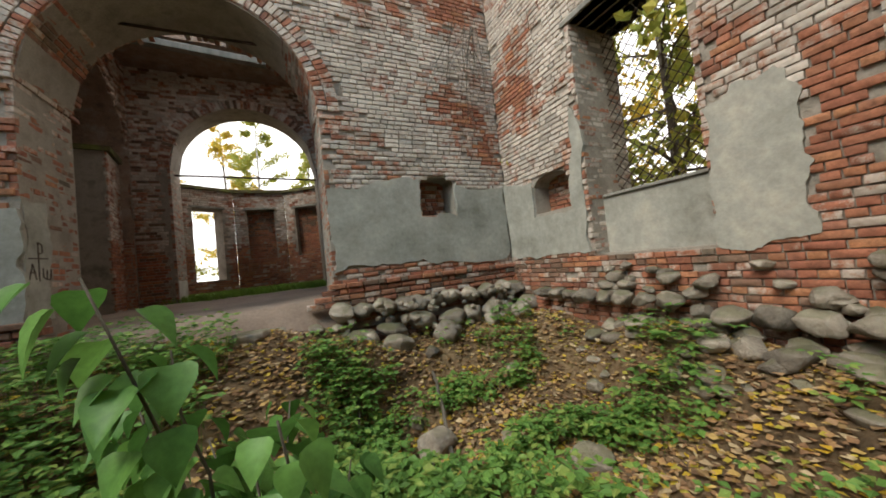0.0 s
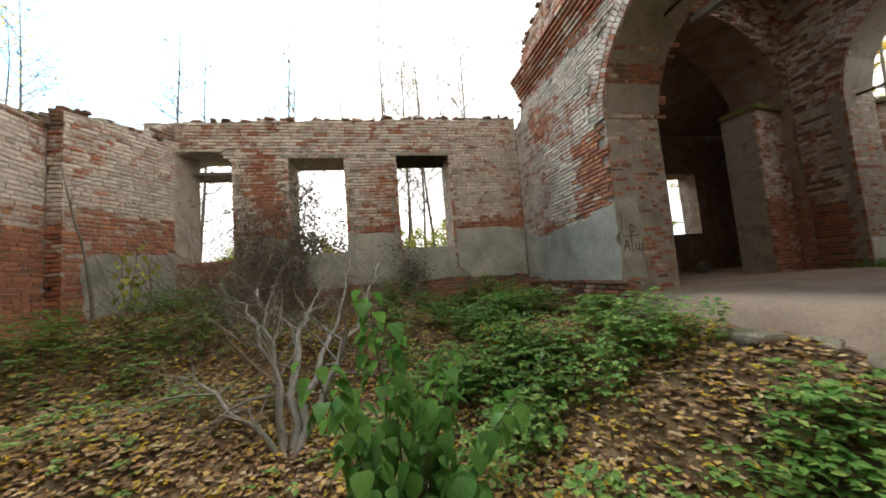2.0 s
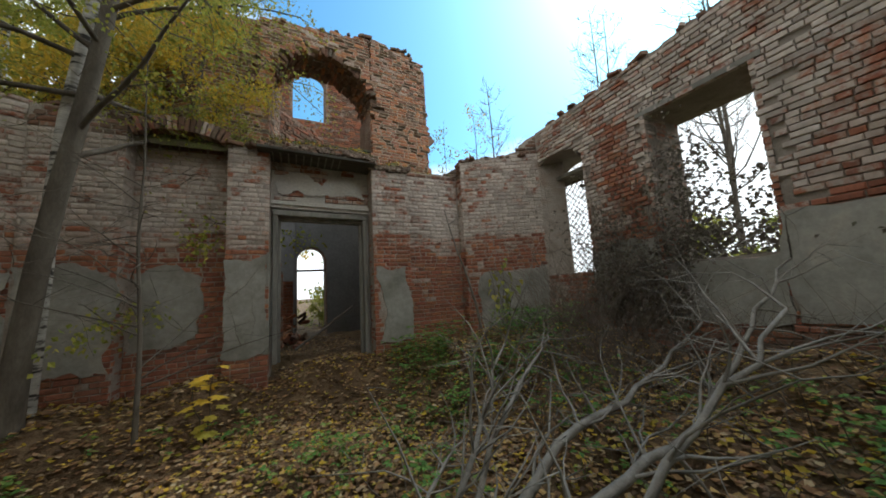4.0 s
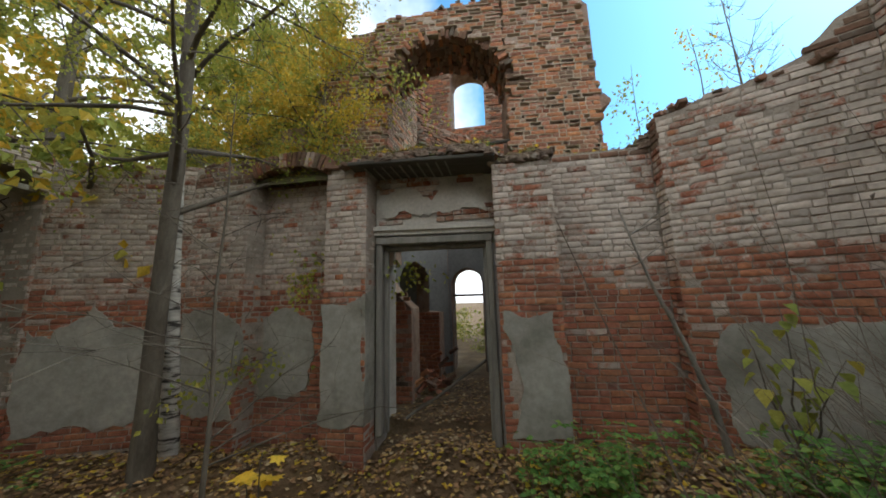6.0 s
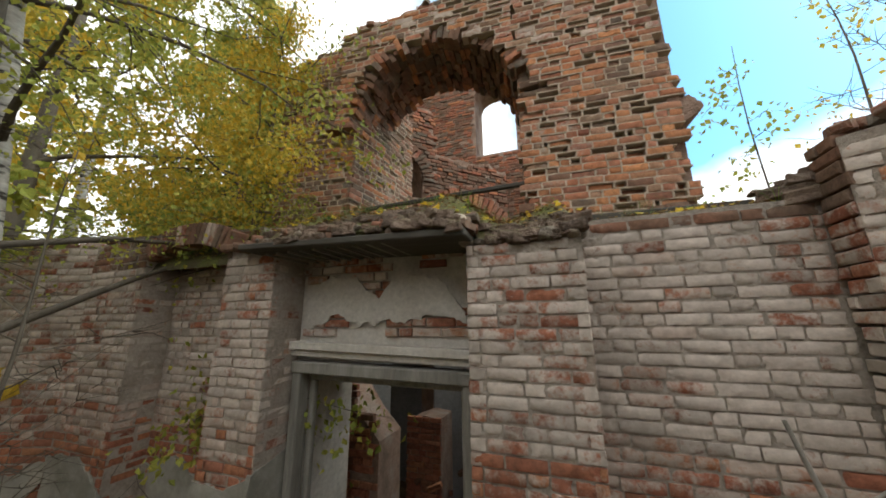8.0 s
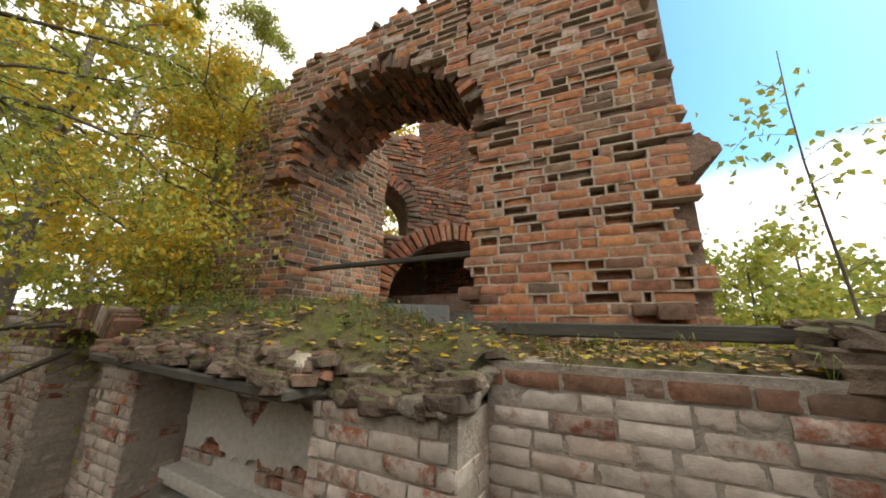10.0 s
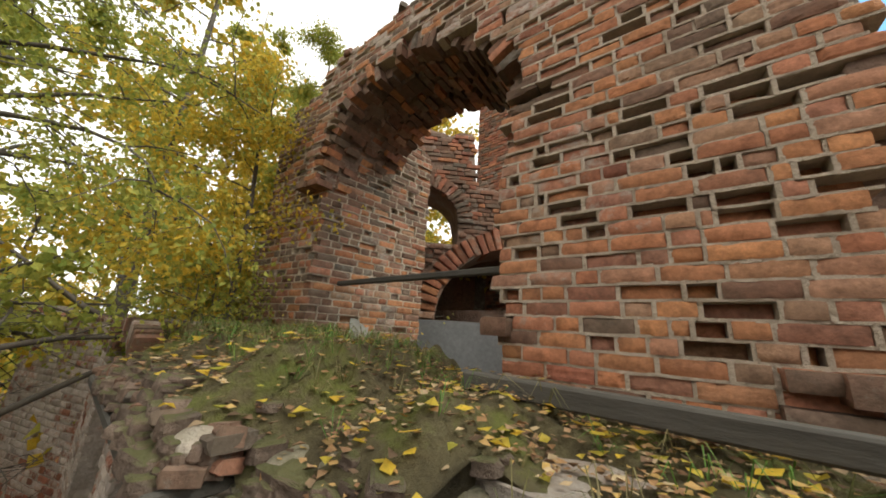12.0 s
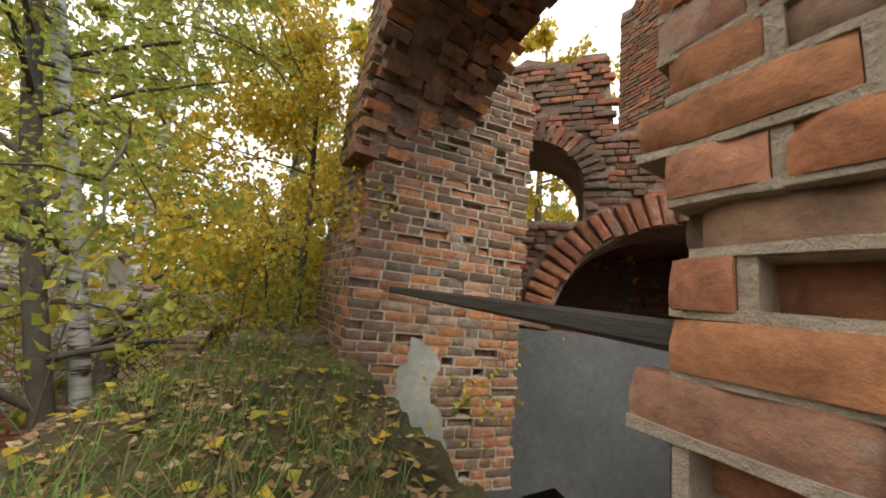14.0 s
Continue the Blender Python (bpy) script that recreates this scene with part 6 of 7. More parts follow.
herb_patch("herbs", 1550, (-5.3, -0.6, 1.2, 4.35), (0.045, 0.085), 3, high=(0.08, 0.40))
herb_patch("herbs", 760, (-0.4, 3.1, 1.3, 4.1), (0.045, 0.09), 4)
herb_patch("herbs", 260, (-4.9, 0.5, -2.9, 1.6), (0.04, 0.07), 5)
herb_patch("herbs", 150, (0.5, 3.1, -2.6, 1.2), (0.04, 0.08), 6)
herb_patch("herbs", 260, (-5.2, -2.2, -3.2, -1.2), (0.04, 0.08), 8, high=(0.1, 0.4))


def grass(name, count, place, size, seed, label="tufts of grass", droop=0.5, mat=M_GRASS, wide=0.0013):
    r = random.Random(seed)
    vs, fs = [], []
    for i in range(count):
        p = place(r)
        for k in range(5):
            d = rnd_dir(r, 0)
            L = r.uniform(*size)
            w = Vector((-d.y, d.x, 0)) * wide
            b = p + d * 0.015
            q = len(vs)
            m = b + d * L * 0.35 + Vector((0, 0, L * 0.55))
            e = b + d * L * (0.5 + droop) + Vector((0, 0, L * (0.75 - droop)))
            vs += [b - w, b + w, m + w, m - w, e]
            fs += [(q, q + 1, q + 2, q + 3), (q + 3, q + 2, q + 4)]
    return tagged(new(name, mesh_of(name, vs, fs, [mat])), label, "grass", kind="stuff")


def ledge_tuft(r):
    x = r.uniform(-2.3, 1.6) if r.random() < 0.95 else r.uniform(-3.9, -2.4)
    y = r.uniform(-4.2, -3.4)
    return Vector((x, y, ledge_z(x, y)))


grass("ledge_grass", 620, ledge_tuft, (0.05, 0.17), 5, "drooping dry grass on the wall top", 0.65)
grass("ledge_turf", 420, ledge_tuft, (0.05, 0.15), 15, "low green grass on the wall top", 0.45, M_HERB)
grass("apse_grass", 3200, lambda r: Vector((r.uniform(-3.0, 1.4), r.uniform(9.9, 12.6), 0.98)), (0.12, 0.34), 6, "fresh green grass in the roofless apse", 0.2, M_FRESH, 0.0045)


# ---- trees ----
def limb(vs, fs, start, direction, length, r0, r, bend=0.25, segs=6, sides=5, grav=0.0, r1=0.2):
    pts, radii = [start.copy()], [r0]
    d = direction.normalized()
    for i in range(segs):
        d = (d + Vector((r.gauss(0, bend), r.gauss(0, bend), r.gauss(0, bend) + grav)) * 0.5).normalized()
        pts.append(pts[-1] + d * length / segs)
        radii.append(r0 * (1 - (i + 1) / segs * (1 - r1)))
    tube_rings(vs, fs, pts, radii, sides)
    return pts


def tree(name, base, height, r0, lean, bark, foliage, label, cat="tree", limbs=16, leaves=4000, size=(0.05, 0.09), spread=0.42, start=0.35, droop=-0.15, seed=1, hang=0.5, twigs=5, twig_r=0.002):
    r = random.Random(seed)
    root = tagged(new(name), label, cat)
    root.location = base
    vs, fs = [], []
    pts, radii = [], []
    for i in range(13):
        t = i / 12
        pts.append(Vector((lean[0] * height * t + 0.06 * noise.noise(Vector((t * 3, seed, 0))) * height * 0.2, lean[1] * height * t + 0.06 * noise.noise(Vector((t * 3, seed, 9))) * height * 0.2, height * t - 0.2 * (i == 0))))
        radii.append(r0 * (1.25 if i == 0 else 1.0) * (1 - 0.86 * t))
    tube_rings(vs, fs, pts, radii, 9)
    child("trunk", mesh_of("trunk", vs, fs, [bark], smooth=True), root)
    vs, fs, spots = [], [], []
    for i in range(limbs):
        t = start + (0.97 - start) * (i + r.random()) / limbs
        k = min(11, int(t * 12))
        p = pts[k].lerp(pts[k + 1], t * 12 - k)
        d = rnd_dir(r, 0) + Vector((0, 0, r.uniform(0.1, 0.8)))
        L = height * spread * (1.15 - t) * r.uniform(0.6, 1.2)
        lp = limb(vs, fs, p, d, L, r0 * (1 - 0.86 * t) * 0.45, r, 0.22, 6, 5, droop * 0.6)
        for q in range(twigs):
            s = lp[r.randint(2, 6)]
            tp = limb(vs, fs, s, rnd_dir(r, 0.3) + (lp[-1] - lp[0]).normalized() * 0.6, L * r.uniform(0.25, 0.5), r0 * 0.07 + twig_r, r, 0.3, 4, 3, droop)
            spots += [(a, b) for a, b in zip(tp, tp[1:])]
        spots += [(a, b) for a, b in zip(lp[3:], lp[4:])]
    child("branchwork", mesh_of("branchwork", vs, fs, [M_BARK], smooth=True), root, kind="stuff")
    if leaves:
        lv, lf = [], []
        for i in range(leaves):
            a, b = r.choice(spots)
            p = a.lerp(b, r.random()) + Vector((r.gauss(0, 0.10), r.gauss(0, 0.10), r.gauss(-0.05, 0.10)))
            L = r.uniform(*size)
            d = rnd_dir(r, 0.4) + Vector((0, 0, -hang * 2))
            leaf(lv, lf, p, d, rnd_dir(r, 0.8), L, L * 0.75, 0.2)
        child("crown", mesh_of("crown", lv, lf, [foliage]), root)
    return root


gz = lambda x, y: Vector((x, y, ground_z(x, y) - 0.05))
tree("birch_tree", gz(1.5, -3.05), 12.0, 0.085, (-0.14, 0.19), M_BIRCH, M_LIME, "white-barked birch with thin yellowing leaves", limbs=26, leaves=26000, size=(0.025, 0.05), spread=0.28, start=0.30, seed=4, droop=-0.35, twigs=8)
tree("young_tree", gz(1.43, -2.70), 9.5, 0.10, (-0.165, 0.135), M_BARK, M_LIME, "grey-barked leaning tree with bare side twigs and yellow-green leaves", limbs=26, leaves=10000, size=(0.03, 0.055), spread=0.30, start=0.26, seed=5, droop=-0.1)
tree("maple_tree", Vector((0.55, -4.05, 3.4)), 3.9, 0.05, (-0.10, 0.06), M_BARK, M_YELLOW, "small maple with bright yellow leaves by the tower", limbs=20, leaves=12000, size=(0.03, 0.06), spread=0.52, start=0.10, seed=6)
tree("maple_tree", Vector((1.5, -4.7, 1.0)), 6.4, 0.06, (0.0, 0.0), M_BARK, M_YELLOW, "slender maple with golden autumn leaves", limbs=22, leaves=12000, size=(0.035, 0.07), spread=0.36, start=0.56, seed=8)
tree("young_tree", Vector((2.3, -5.6, 1.0)), 7.8, 0.07, (-0.03, 0.02), M_BARK, M_LIME, "young tree with dense yellow-green leaves", limbs=24, leaves=22000, size=(0.045, 0.08), spread=0.42, start=0.12, seed=9)
tree("birch_tree", Vector((3.6, -6.2, 0.8)), 11.5, 0.10, (0.01, 0.02), M_BIRCH, M_LIME, "white-barked birch with thin yellowing leaves", limbs=24, leaves=30000, size=(0.045, 0.075), spread=0.34, start=0.25, seed=7, droop=-0.3)

tree("bare_shrub", gz(0.4, -2.4), 4.3, 0.026, (0.03, -0.03), M_BARK, M_YELLOW, "leafless twiggy shrub before the niche", "shrub", limbs=34, leaves=0, spread=0.42, start=0.12, seed=61, droop=0.0, twigs=8, twig_r=0.002)
FAR = [tree("forest_tree", Vector((12, -4, 0.7)), 13.0, 0.14, (0.02, 0.0), M_BIRCH, M_LIME, "tall forest tree with yellow-green leaves", limbs=24, leaves=5200, size=(0.12, 0.2), spread=0.3, start=0.12, seed=21),
       tree("forest_tree", Vector((14, 1, 0.7)), 12.0, 0.15, (-0.02, 0.02), M_BARK, M_YELLOW, "forest tree with golden autumn leaves", limbs=24, leaves=5200, size=(0.12, 0.2), spread=0.34, start=0.08, seed=22),
       tree("forest_tree", Vector((11, -9, 0.7)), 9.0, 0.12, (0.0, 0.02), M_BARK, M_LIME, "forest tree with yellow-green leaves", limbs=20, leaves=4600, size=(0.11, 0.18), spread=0.40, start=0.05, seed=23)]
BARE = [tree("bare_tree", Vector((-11, 1.5, 0.7)), 12.0, 0.075, (0.02, 0.02), M_BARK, M_YELLOW, "thin leafless tree beyond the wall", limbs=34, leaves=120, size=(0.05, 0.08), spread=0.26, start=0.3, seed=31, droop=0.45, twigs=10, twig_r=0.005),
        tree("bare_tree", Vector((-13, -2.5, 0.7)), 13.5, 0.085, (-0.01, 0.01), M_BARK, M_YELLOW, "thin leafless tree beyond the wall", limbs=36, leaves=140, size=(0.05, 0.08), spread=0.24, start=0.3, seed=32, droop=0.45, twigs=10, twig_r=0.005)]
trng = random.Random(9)
for k, (x, y) in enumerate(((4.9, -1.4), (5.3, -3.6), (4.6, -6.6), (6.2, -9.6), (3.0, -9.0), (6.5, 3.4), (8, 1.2), (7.2, 6.0), (9.5, -2), (8.0, -5.2), (6.4, -7.8), (10, -11), (5.0, -11.5), (13, 5), (15, -6), (17, -12), (2.5, -14), (12, 9), (18, 2), (9, 13), (4.5, 19.5), (-1.5, 21.5), (-6.5, 20), (1.5, 25), (-11, 16), (-3.5, 26), (-5.5, -19), (20, -18), (24, -4), (5, 24))):
    copy_thing(FAR[k % 3], pose(x, y, 0.7, 0, 0, trng.uniform(0, 360)) @ Matrix.Scale(trng.uniform(0.8, 1.15), 4))
for k, (x, y, s) in enumerate(((-10, 3.2, 0.9), (-12, 5.5, 1.0), (-9, 4.6, 0.75), (-7.9, 2.6, 0.6), (-8.6, 1.5, 0.65), (-8.2, 3.5, 0.6), (-14, 0, 1.0), (-10.5, -1.6, 0.8), (-12, -5.5, 1.0), (-15, -8, 1.15), (-9.0, 2.2, 0.7), (-16, 3, 1.1), (-8.2, -7.5, 0.8), (-13, 9, 1.1))):
    copy_thing(BARE[k % 2], pose(x, y, 0.6, 0, 0, trng.uniform(0, 360)) @ Matrix.Scale(s, 4))
BUSH = tree("shrub", Vector((-9.5, 2.0, 0.6)), 2.6, 0.04, (0, 0), M_BARK, M_LIME, "yellow-green leafy shrub in the undergrowth", "shrub", limbs=18, leaves=4000, size=(0.05, 0.09), spread=0.55, start=0.08, seed=41)
SPROUT = tree("shrub", Vector((0.0, -3.6, 4.3)), 1.0, 0.008, (0.1, 0), M_BARK, M_LIME, "twiggy shrub with yellow-green leaves on the wall top", "shrub", limbs=14, leaves=520, size=(0.03, 0.06), spread=0.6, start=0.1, seed=43)
for k, (x, y, z, s) in enumerate(((0.35, -3.85, 4.32, 0.8), (0.95, -3.7, 4.35, 0.9), (-0.25, -3.95, 4.38, 0.6), (1.5, -3.95, 4.3, 1.1))):
    copy_thing(SPROUT, pose(x, y, z, 0, 0, trng.uniform(0, 360)) @ Matrix.Scale(s, 4))
for k, (x, y, s) in enumerate(((2.2, -4.6, 0.9), (3.4, -5.4, 1.2), (4.6, -4.2, 1.3), (1.9, -6.9, 1.2), (5.5, -7.0, 1.4), (-9, -0.5, 0.9), (-10, 3.6, 1.1), (-8.5, -3.0, 0.8), (-12, 1.0, 1.3), (-14, -4, 1.4), (-13, 5, 1.5), (-4.6, -10.5, 1.9), (-6.2, -11.5, 2.1), (-5.4, -13.5, 2.6), (-3.4, -12.5, 1.1), (-7.6, -13, 2.4), (-1.9, -9.6, 0.5), (0.4, -13, 1.1), (-9.8, 10.0, 1.3), (-7.3, 1.3, 0.75), (-7.5, 2.4, 0.85), (-7.0, 3.5, 0.8), (-7.4, -1.0, 0.7), (-5.6, -6.8, 0.9), (-7.5, -8.5, 1.2), (-4.8, 17.6, 1.2), (2.6, 17.4, 1.2), (0.0, 18.5, 1.3))):
    copy_thing(BUSH, pose(x, y, 0.6, 0, 0, trng.uniform(0, 360)) @ Matrix.Scale(s, 4))
plank("fallen_log", (4.6, -4.6, 1.3), (7.5, -4.2, 3.6), 0.10, 0.10, M_BIRCH, "slanting fallen birch trunk in the thicket", "log")


# ---- shrubs in the yard ----
def sapling(base, stems, label, seed, big, mat, leaf_kind=heart_leaf, per=16):
    r = random.Random(seed)
    root = tagged(new("sapling"), label, "sapling")
    root.location = base
    for dx, dy, h in stems:
        vs, fs = [], []
        pts = [Vector((0, 0, -0.05))]
        for i in range(1, 8):
            t = i / 7
            pts.append(Vector((dx * t + r.gauss(0, 0.012), dy * t + r.gauss(0, 0.012), h * t)))
        tube_rings(vs, fs, pts, [0.010 * (1 - 0.7 * i / 7) for i in range(8)], 5)
        stem = child("stem", mesh_of("stem", vs, fs, [M_BARK], smooth=True), root)
        lv, lf = [], []
        for i in range(per):
            t = 0.22 + 0.78 * (i + r.random() * 0.5) / per
            k = min(6, int(t * 7))
            p = pts[k].lerp(pts[k + 1], t * 7 - k)
            d = rnd_dir(r, 0)
            tip = p + d * r.uniform(0.03, 0.09) + Vector((0, 0, 0.02))
            L = r.uniform(*big)
            if leaf_kind is maple_leaf:
                maple_leaf(lv, lf, tip, d + Vector((0, 0, -0.2)), Vector((r.gauss(0, 0.2), r.gauss(0, 0.2), 1)), L)
            else:
                leaf_kind(lv, lf, tip, d * 0.6 + Vector((0, 0, -r.uniform(0.3, 1.0))), d * 0.8 + Vector((0, 0, 0.5)), L, L * 0.85)
        child("leaves", mesh_of("leaves", lv, lf, [mat], smooth=True), root)
    return root


sapling(gz(-0.20, 1.33), [(-0.32, -0.17, 1.52), (-0.22, -0.05, 1.3), (0.06, -0.46, 1.18), (0.0, -0.3, 1.0), (-0.44, 0.38, 1.05), (-0.2, 0.3, 0.9), (0.05, 0.6, 0.85), (0.25, -0.2, 0.75), (-0.1, 0.2, 0.85), (-0.3, -0.4, 0.85), (0.3, 0.3, 0.65), (-0.5, 0.1, 0.75), (0.15, 0.1, 0.7)], "leafy green sapling with large drooping heart-shaped leaves", 5, (0.075, 0.15), M_GREEN, per=40)
sapling(gz(-4.35, -2.75), [(0.1, 0.2, 1.3), (0.3, 0.1, 1.1), (-0.1, 0.3, 0.9)], "thin sapling with yellow-green leaves by the corner wall", 6, (0.08, 0.14), M_LIME)
sapling(gz(-0.15, -2.45), [(-0.1, 0.18, 0.95), (0.15, 0.1, 0.8)], "young maple shoot with yellow leaves", 7, (0.14, 0.2), M_YELLOW, maple_leaf, 7)
sapling(gz(-2.48, 2.72), [(0.1, 0.1, 0.45), (-0.1, 0.05, 0.4), (0.1, -0.15, 0.4)], "low shoot with pale yellow leaves among herbs", 8, (0.06, 0.1), M_YELLOW, per=14)

# broken stump beside the sapling
bm = bmesh.new()
bmesh.ops.create_cone(bm, cap_ends=True, segments=12, radius1=0.075, radius2=0.06, depth=0.4)
for v in bm.verts:
    if v.co.z > 0:
        v.co.z += 0.05 * math.sin(v.co.x * 90) + 0.04 * math.cos(v.co.y * 70)
me = bpy.data.meshes.new("stump")
bm.to_mesh(me)
bm.free()
me.materials.append(M_BARK)
stump = tagged(new("stump", me), "short broken dark stump beside the sapling", "stump")
stump.location = gz(-0.20, 1.40) + Vector((0, 0, 0.18))

# dead bush
r = random.Random(12)
dead = tagged(new("dead_bush"), "leafless grey dead bush with crooked limbs", "dead bush")
dead.location = gz(-1.25, 0.42)
for way, rad in (((((-0.45, -0.05, 0.42), (-1.30, -0.22, 0.86), (-2.05, -0.32, 0.95), (-2.75, -0.33, 1.08), (-3.2, -0.2, 1.45)), 0.045)), (((-0.35, 0.1, 0.38), (-1.35, 0.1, 0.72), (-2.3, 0.1, 0.85), (-2.95, 0.18, 1.35), (-3.5, 0.25, 1.7), (-3.8, 0.3, 2.0)), 0.042),
                 (((-0.5, -0.2, 0.5), (-1.2, -0.6, 1.0), (-1.9, -1.0, 1.25), (-2.5, -1.5, 1.3)), 0.028), (((-0.5, 0.25, 0.5), (-1.0, 0.5, 0.95), (-1.5, 0.7, 1.35), (-1.9, 0.8, 1.7)), 0.035),
                 (((-0.2, -0.3, 0.3), (-0.6, -0.8, 0.5), (-1.1, -1.2, 0.55)), 0.03), (((-0.4, -0.15, 0.55), (-0.8, -0.4, 1.05), (-1.2, -0.6, 1.45)), 0.03)):
    vs, fs = [], []
    ends = [Vector((0, 0, -0.1))] + [Vector(p) for p in way]
    lp = [p.lerp(q, t / 3) + Vector((r.gauss(0, 0.03), r.gauss(0, 0.03), r.gauss(0, 0.02))) for p, q in zip(ends, ends[1:]) for t in range(3)] + [ends[-1]]
    lp[0] = ends[0]
    tube_rings(vs, fs, lp, [rad * (1 - 0.8 * i / len(lp)) for i in range(len(lp))], 7)
    for k in range(len(lp) + 3):
        i = r.randint(3, len(lp) - 1)
        tp = limb(vs, fs, lp[i], (lp[i] - lp[i - 1]).normalized() + rnd_dir(r, 0.5) * 0.9, r.uniform(0.35, 1.0), rad * 0.30 * (1 - 0.6 * i / len(lp)) + 0.004, r, 0.35, 5, 4, 0.03)
        for q in range(4):
            limb(vs, fs, tp[r.randint(1, 5)], rnd_dir(r, 0.5), r.uniform(0.15, 0.45), rad * 0.07 + 0.0015, r, 0.3, 3, 3)
    child("limb", mesh_of("limb", vs, fs, [M_DEAD], smooth=True), dead)

# brown stems along the west wall
vs, fs = [], []
for i in range(800):
    x, y = -5.2 + abs(r.gauss(0, 0.9)), r.gauss(-0.9, 0.8) if i % 2 else r.uniform(-2.6, 1.9)
    if x > -2.3:
        continue
    limb(vs, fs, gz(x, y), rnd_dir(r, 0) * 0.7 + Vector((0, 0, 1)), r.uniform(0.4, 1.25) if y > -0.2 or r.random() < 0.5 else r.uniform(1.2, 2.6), 0.0045, r, 0.3, 4, 3, -0.12)
tagged(new("dry_stems", mesh_of("dry_stems", vs, fs, [plain_mat("dry_stem", [(0.3, (0.10, 0.075, 0.055)), (0.7, (0.20, 0.16, 0.125))], 4)])), "tangle of dry brown stems", "dry stems", kind="stuff")

# withered vine on the west wall
vine = tagged(new("vine"), "withered dark vine climbing round the window", "vine")
vs, fs, lv, lf = [], [], [], []
for i in range(80):
    y = r.gauss(-0.9, 0.36) if r.random() < 0.88 else r.gauss(1.85, 0.16)
    top = r.uniform(0.9, 2.9) if y < 0.6 else r.uniform(0.5, 1.2)
    p = Vector((XW + 0.05, y, 1.25))
    lp = limb(vs, fs, p, Vector((0.02, r.gauss(0, 0.25), 1)), top, 0.006, r, 0.22, 6, 3)
    for q in range(62):
        s = lp[r.randint(1, 6)] + Vector((r.uniform(-0.03, 0.12), r.gauss(0, 0.12), r.gauss(0, 0.12)))
        L = r.uniform(0.035, 0.075)
        leaf(lv, lf, s, rnd_dir(r, 0.6) + Vector((0, 0, -0.8)), Vector((1, r.gauss(0, 0.4), 0.3)), L, L * 0.55, 0.3)
for i in range(1500):
    s = Vector((XW - r.uniform(0.0, 0.8), r.choice((r.uniform(-0.56, -0.1), r.uniform(-0.3, 0.5))), r.uniform(2.2, 3.7) if r.random() < 0.6 else r.uniform(2.1, 2.6)))
    if s.y > 0 and s.z > 3.2:
        continue
    L = r.uniform(0.05, 0.09)
    leaf(lv, lf, s, rnd_dir(r, 0.6) + Vector((0, 0, -0.6)), Vector((1, r.gauss(0, 0.4), 0.3)), L, L * 0.6, 0.3)
child("climbing_stem", mesh_of("climbing_stem", vs, fs, [M_BARK]), vine)
child("leaves", mesh_of("leaves", lv, lf, [M_VINE]), vine)

# bare twigs hanging over the north-east corner
twigs = tagged(new("hanging_twigs"), "bare dry twigs hanging down the wall", "twigs")
for i in range(14):
    vs, fs = [], []
    lp = limb(vs, fs, Vector((3.15 - abs(r.gauss(0, 0.35)), YN - 0.12, 5.3)), Vector((-0.25 + r.gauss(0, 0.25), -0.12, -1)), r.uniform(1.2, 2.9), 0.006, r, 0.16, 8, 4, -0.1)
    for q in range(5):
        limb(vs, fs, lp[r.randint(2, 7)], Vector((r.gauss(0, 0.8), -0.1, -0.8)), r.uniform(0.3, 0.8), 0.003, r, 0.2, 4, 3)
    child("twig", mesh_of("twig", vs, fs, [M_BARK]), twigs)

# sticks, a small dead tree, loose things
def stick(a, b, rad, mat, label):
    vs, fs = [], []
    a, b = Vector(a), Vector(b)
    tube_rings(vs, fs, [a.lerp(b, t / 6) + Vector((r.gauss(0, 0.01), r.gauss(0, 0.01), 0)) for t in range(7)], [rad] * 7, 7)
    return tagged(new("stick", mesh_of("stick", vs, fs, [mat], smooth=True)), label, "stick")


stick(gz(-1.95, 3.1) + Vector((0, 0, 0.22)), gz(-1.2, 2.5) + Vector((0, 0, 0.08)), 0.022, M_BIRCH, "pale birch stick lying in the herbs")
stick(gz(1.0, 2.6) + Vector((0, 0, 0.07)), gz(1.25, 3.5) + Vector((0, 0, 0.25)), 0.018, M_BARK, "dark stick lying on the slope")
stick(gz(0.3, 3.0) + Vector((0, 0, 0.06)), gz(0.42, 3.5) + Vector((0, 0, 0.14)), 0.014, M_BARK, "short brown stick on the slope")
stick((-1.05, -3.7, 1.15), (-2.0, -4.1, 1.75), 0.02, M_BARK, "grey pole leaning in the doorway")
small = tagged(new("dead_sapling"), "thin crooked dead sapling by the corner wall", "dead sapling")
vs, fs = [], []
lp = limb(vs, fs, Vector((0, 0, 0)), Vector((0.15, 0.02, 1)), 2.3, 0.03, random.Random(3), 0.12, 9, 6, 0.05)
for q in range(7):
    limb(vs, fs, lp[r.randint(4, 9)], rnd_dir(r, 0.4) + Vector((0, 0, 0.4)), r.uniform(0.2, 0.5), 0.007, r, 0.25, 4, 4)
child("trunk", mesh_of("trunk", vs, fs, [M_DEAD], smooth=True), small)
small.location = gz(-4.0, -2.95)
wallbush = tagged(new("dead_sapling"), "crooked dead sapling against the plaster dado", "dead sapling")
vs, fs = [], []
lp = limb(vs, fs, Vector((0, 0, 0)), Vector((0.02, -0.75, 1)), 1.3, 0.025, random.Random(5), 0.2, 8, 6, 0.02)
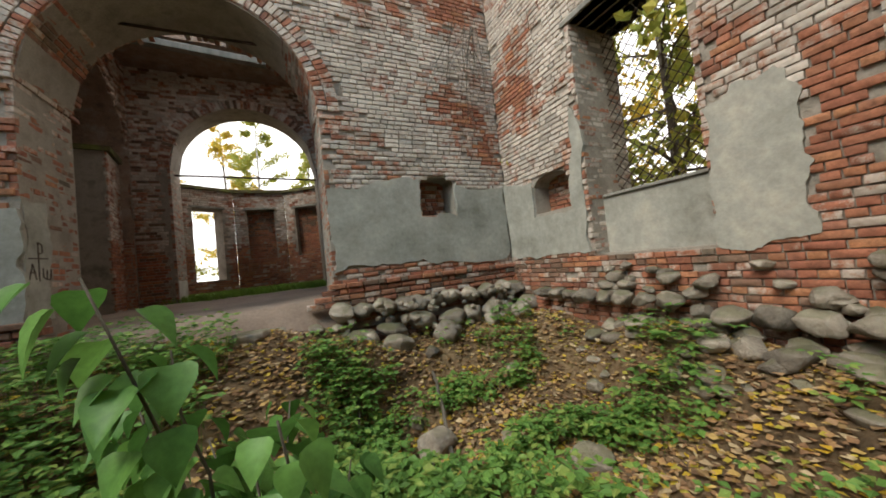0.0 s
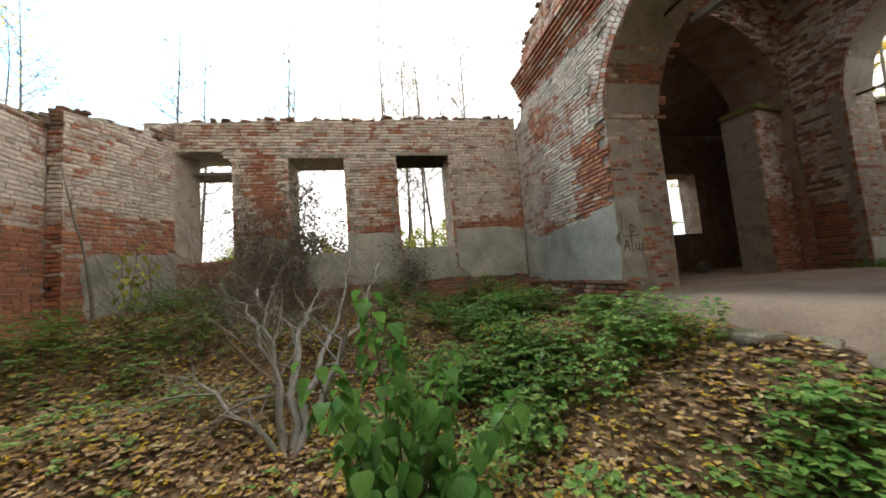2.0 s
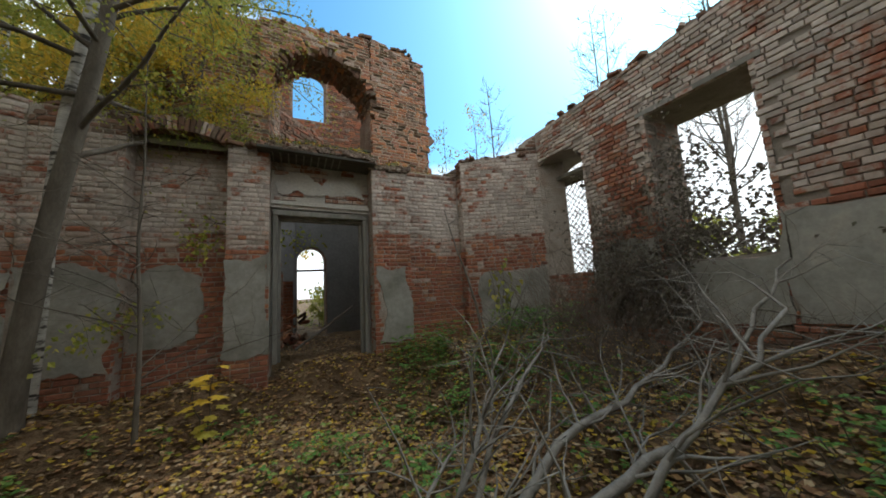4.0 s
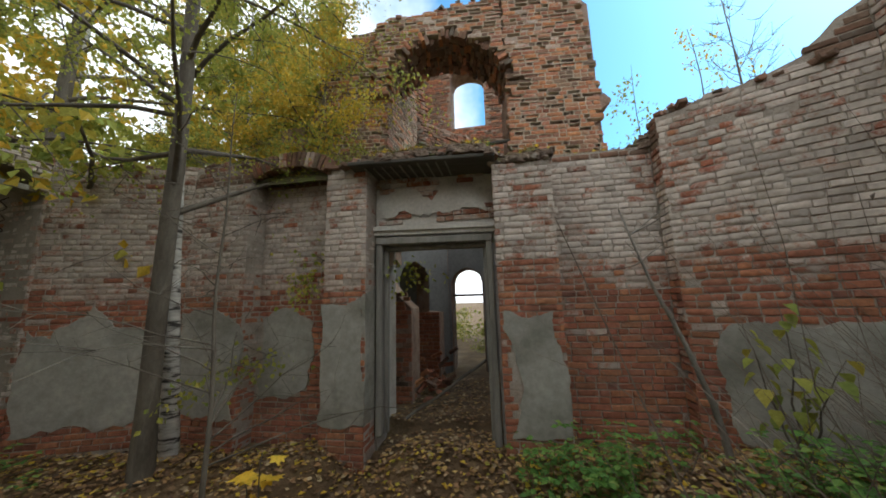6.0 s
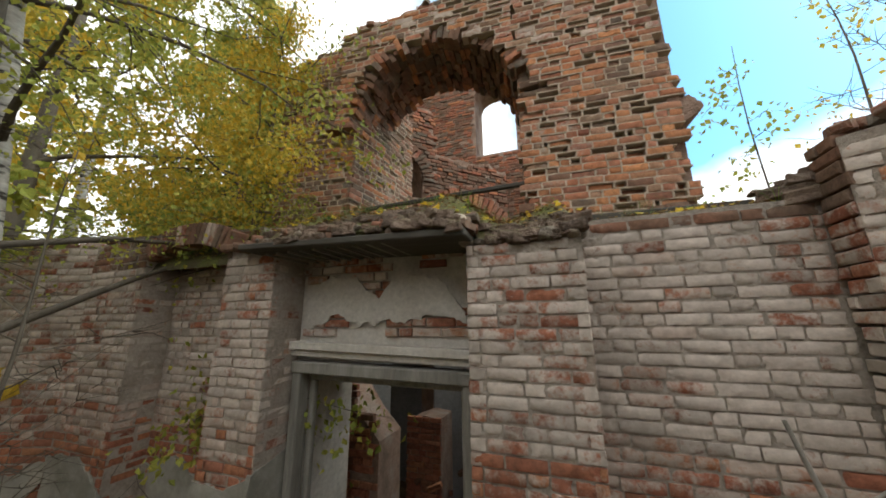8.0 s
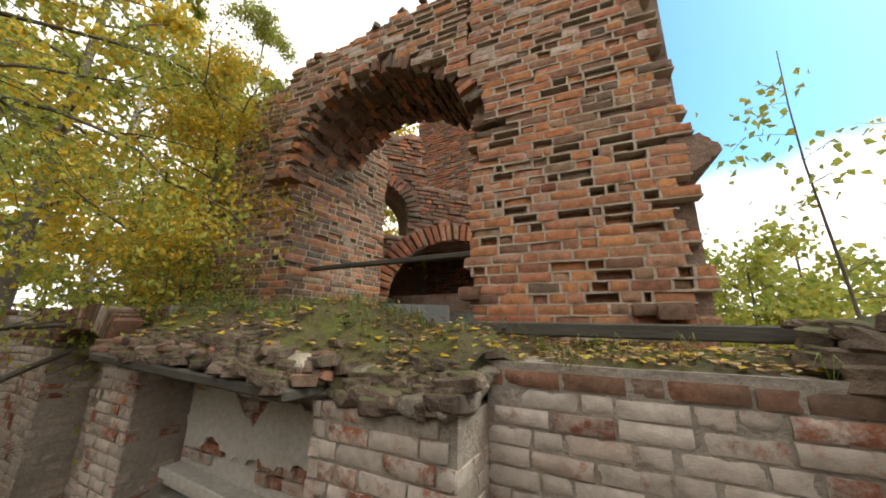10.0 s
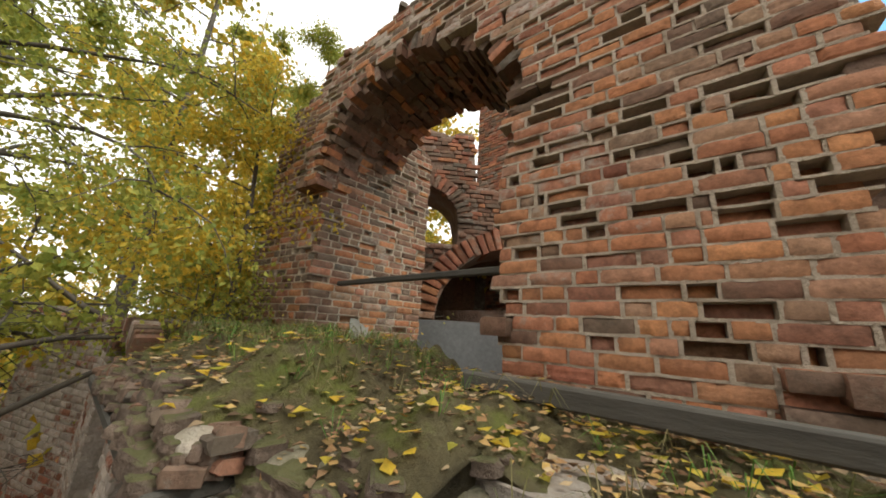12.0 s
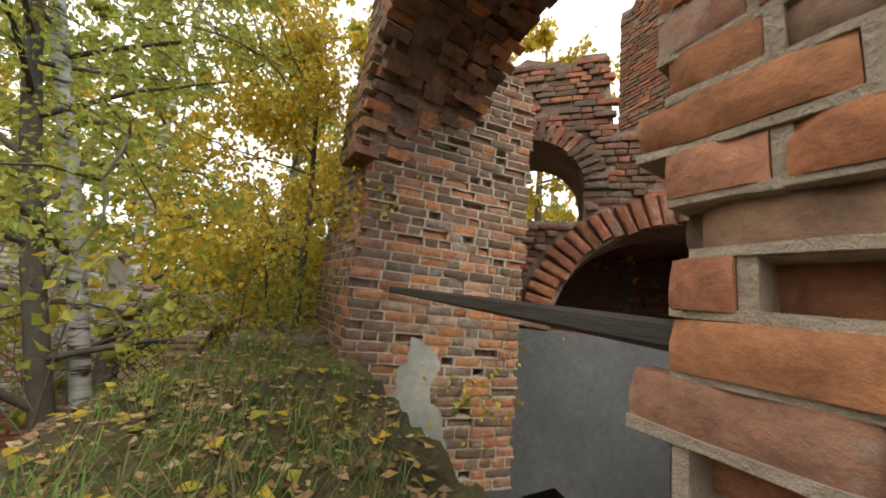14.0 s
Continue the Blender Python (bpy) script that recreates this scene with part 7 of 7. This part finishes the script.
for q in range(9):
    limb(vs, fs, lp[r.randint(2, 8)], rnd_dir(r, 0.4) + Vector((0, 0, 0.4)), r.uniform(0.2, 0.6), 0.006, r, 0.25, 4, 4)
child("trunk", mesh_of("trunk", vs, fs, [M_DEAD], smooth=True), wallbush)
wallbush.location = gz(-5.1, 3.6)
# rubble heap inside the doorway
for i in range(46):
    x, y = r.uniform(-1.25, -0.7), r.uniform(-6.6, -4.6)
    ob = new("loose_brick", shape_mesh(1, r.choice((0, 0, 3, 4)), i % 5))
    ob.matrix_basis = pose(x, y, 1.06 + r.random() ** 2 * 0.5, r.uniform(-60, 60), r.uniform(-40, 40), r.uniform(0, 360))
    tagged(ob, "loose red brick in the rubble heap", "brick", "rubble bricks")
stub = Face((-0.55, -5.9), (-1.05, -5.9))
wall_stub = tagged(core("brick_stub", stub, 0.6, lambda u: 2.25 + 0.1 * math.sin(u * 30), [], 0.5, M_CORE), "stub of a broken red brick wall", "wall stub")
lay(wall_stub, stub, 1.0, 2.3, lambda u, z, w: True, lambda u, z, r: 0, seed=140, jit=0.01)

stub = Face((-0.40, -4.6), (-0.86, -4.6))
stub_top = lambda u: 2.95 - 0.9 * u + 0.12 * math.sin(u * 23)
wall_stub = tagged(core("brick_stub", stub, 0.6, stub_top, [], 0.5, M_CORE), "broken bare red brick pier behind the doorway", "wall stub")
lay(wall_stub, stub, 1.0, 3.0, lambda u, z, w: z < stub_top(u) - 0.03 and u < stub.len - 0.06 + 0.09 * noise.noise(Vector((z * 9, 1, 4))), lambda u, z, r: 0 if r.random() < 0.85 else 3, seed=141, jit=0.014, gone=0.05)

# slender young trees beyond the corner wall
tree("young_tree", Vector((-4.75, -5.2, 1.0)), 5.4, 0.022, (0.02, 0.02), M_BARK, M_LIME, "slender young tree with a few pale leaves", limbs=9, leaves=170, size=(0.05, 0.085), spread=0.16, start=0.65, seed=51, twigs=3)
tree("young_tree", Vector((-6.6, -6.4, 1.0)), 7.0, 0.04, (0.03, 0.0), M_BARK, M_YELLOW, "slender young tree with a few yellow leaves", limbs=14, leaves=260, size=(0.05, 0.09), spread=0.3, start=0.45, seed=52, twigs=5)
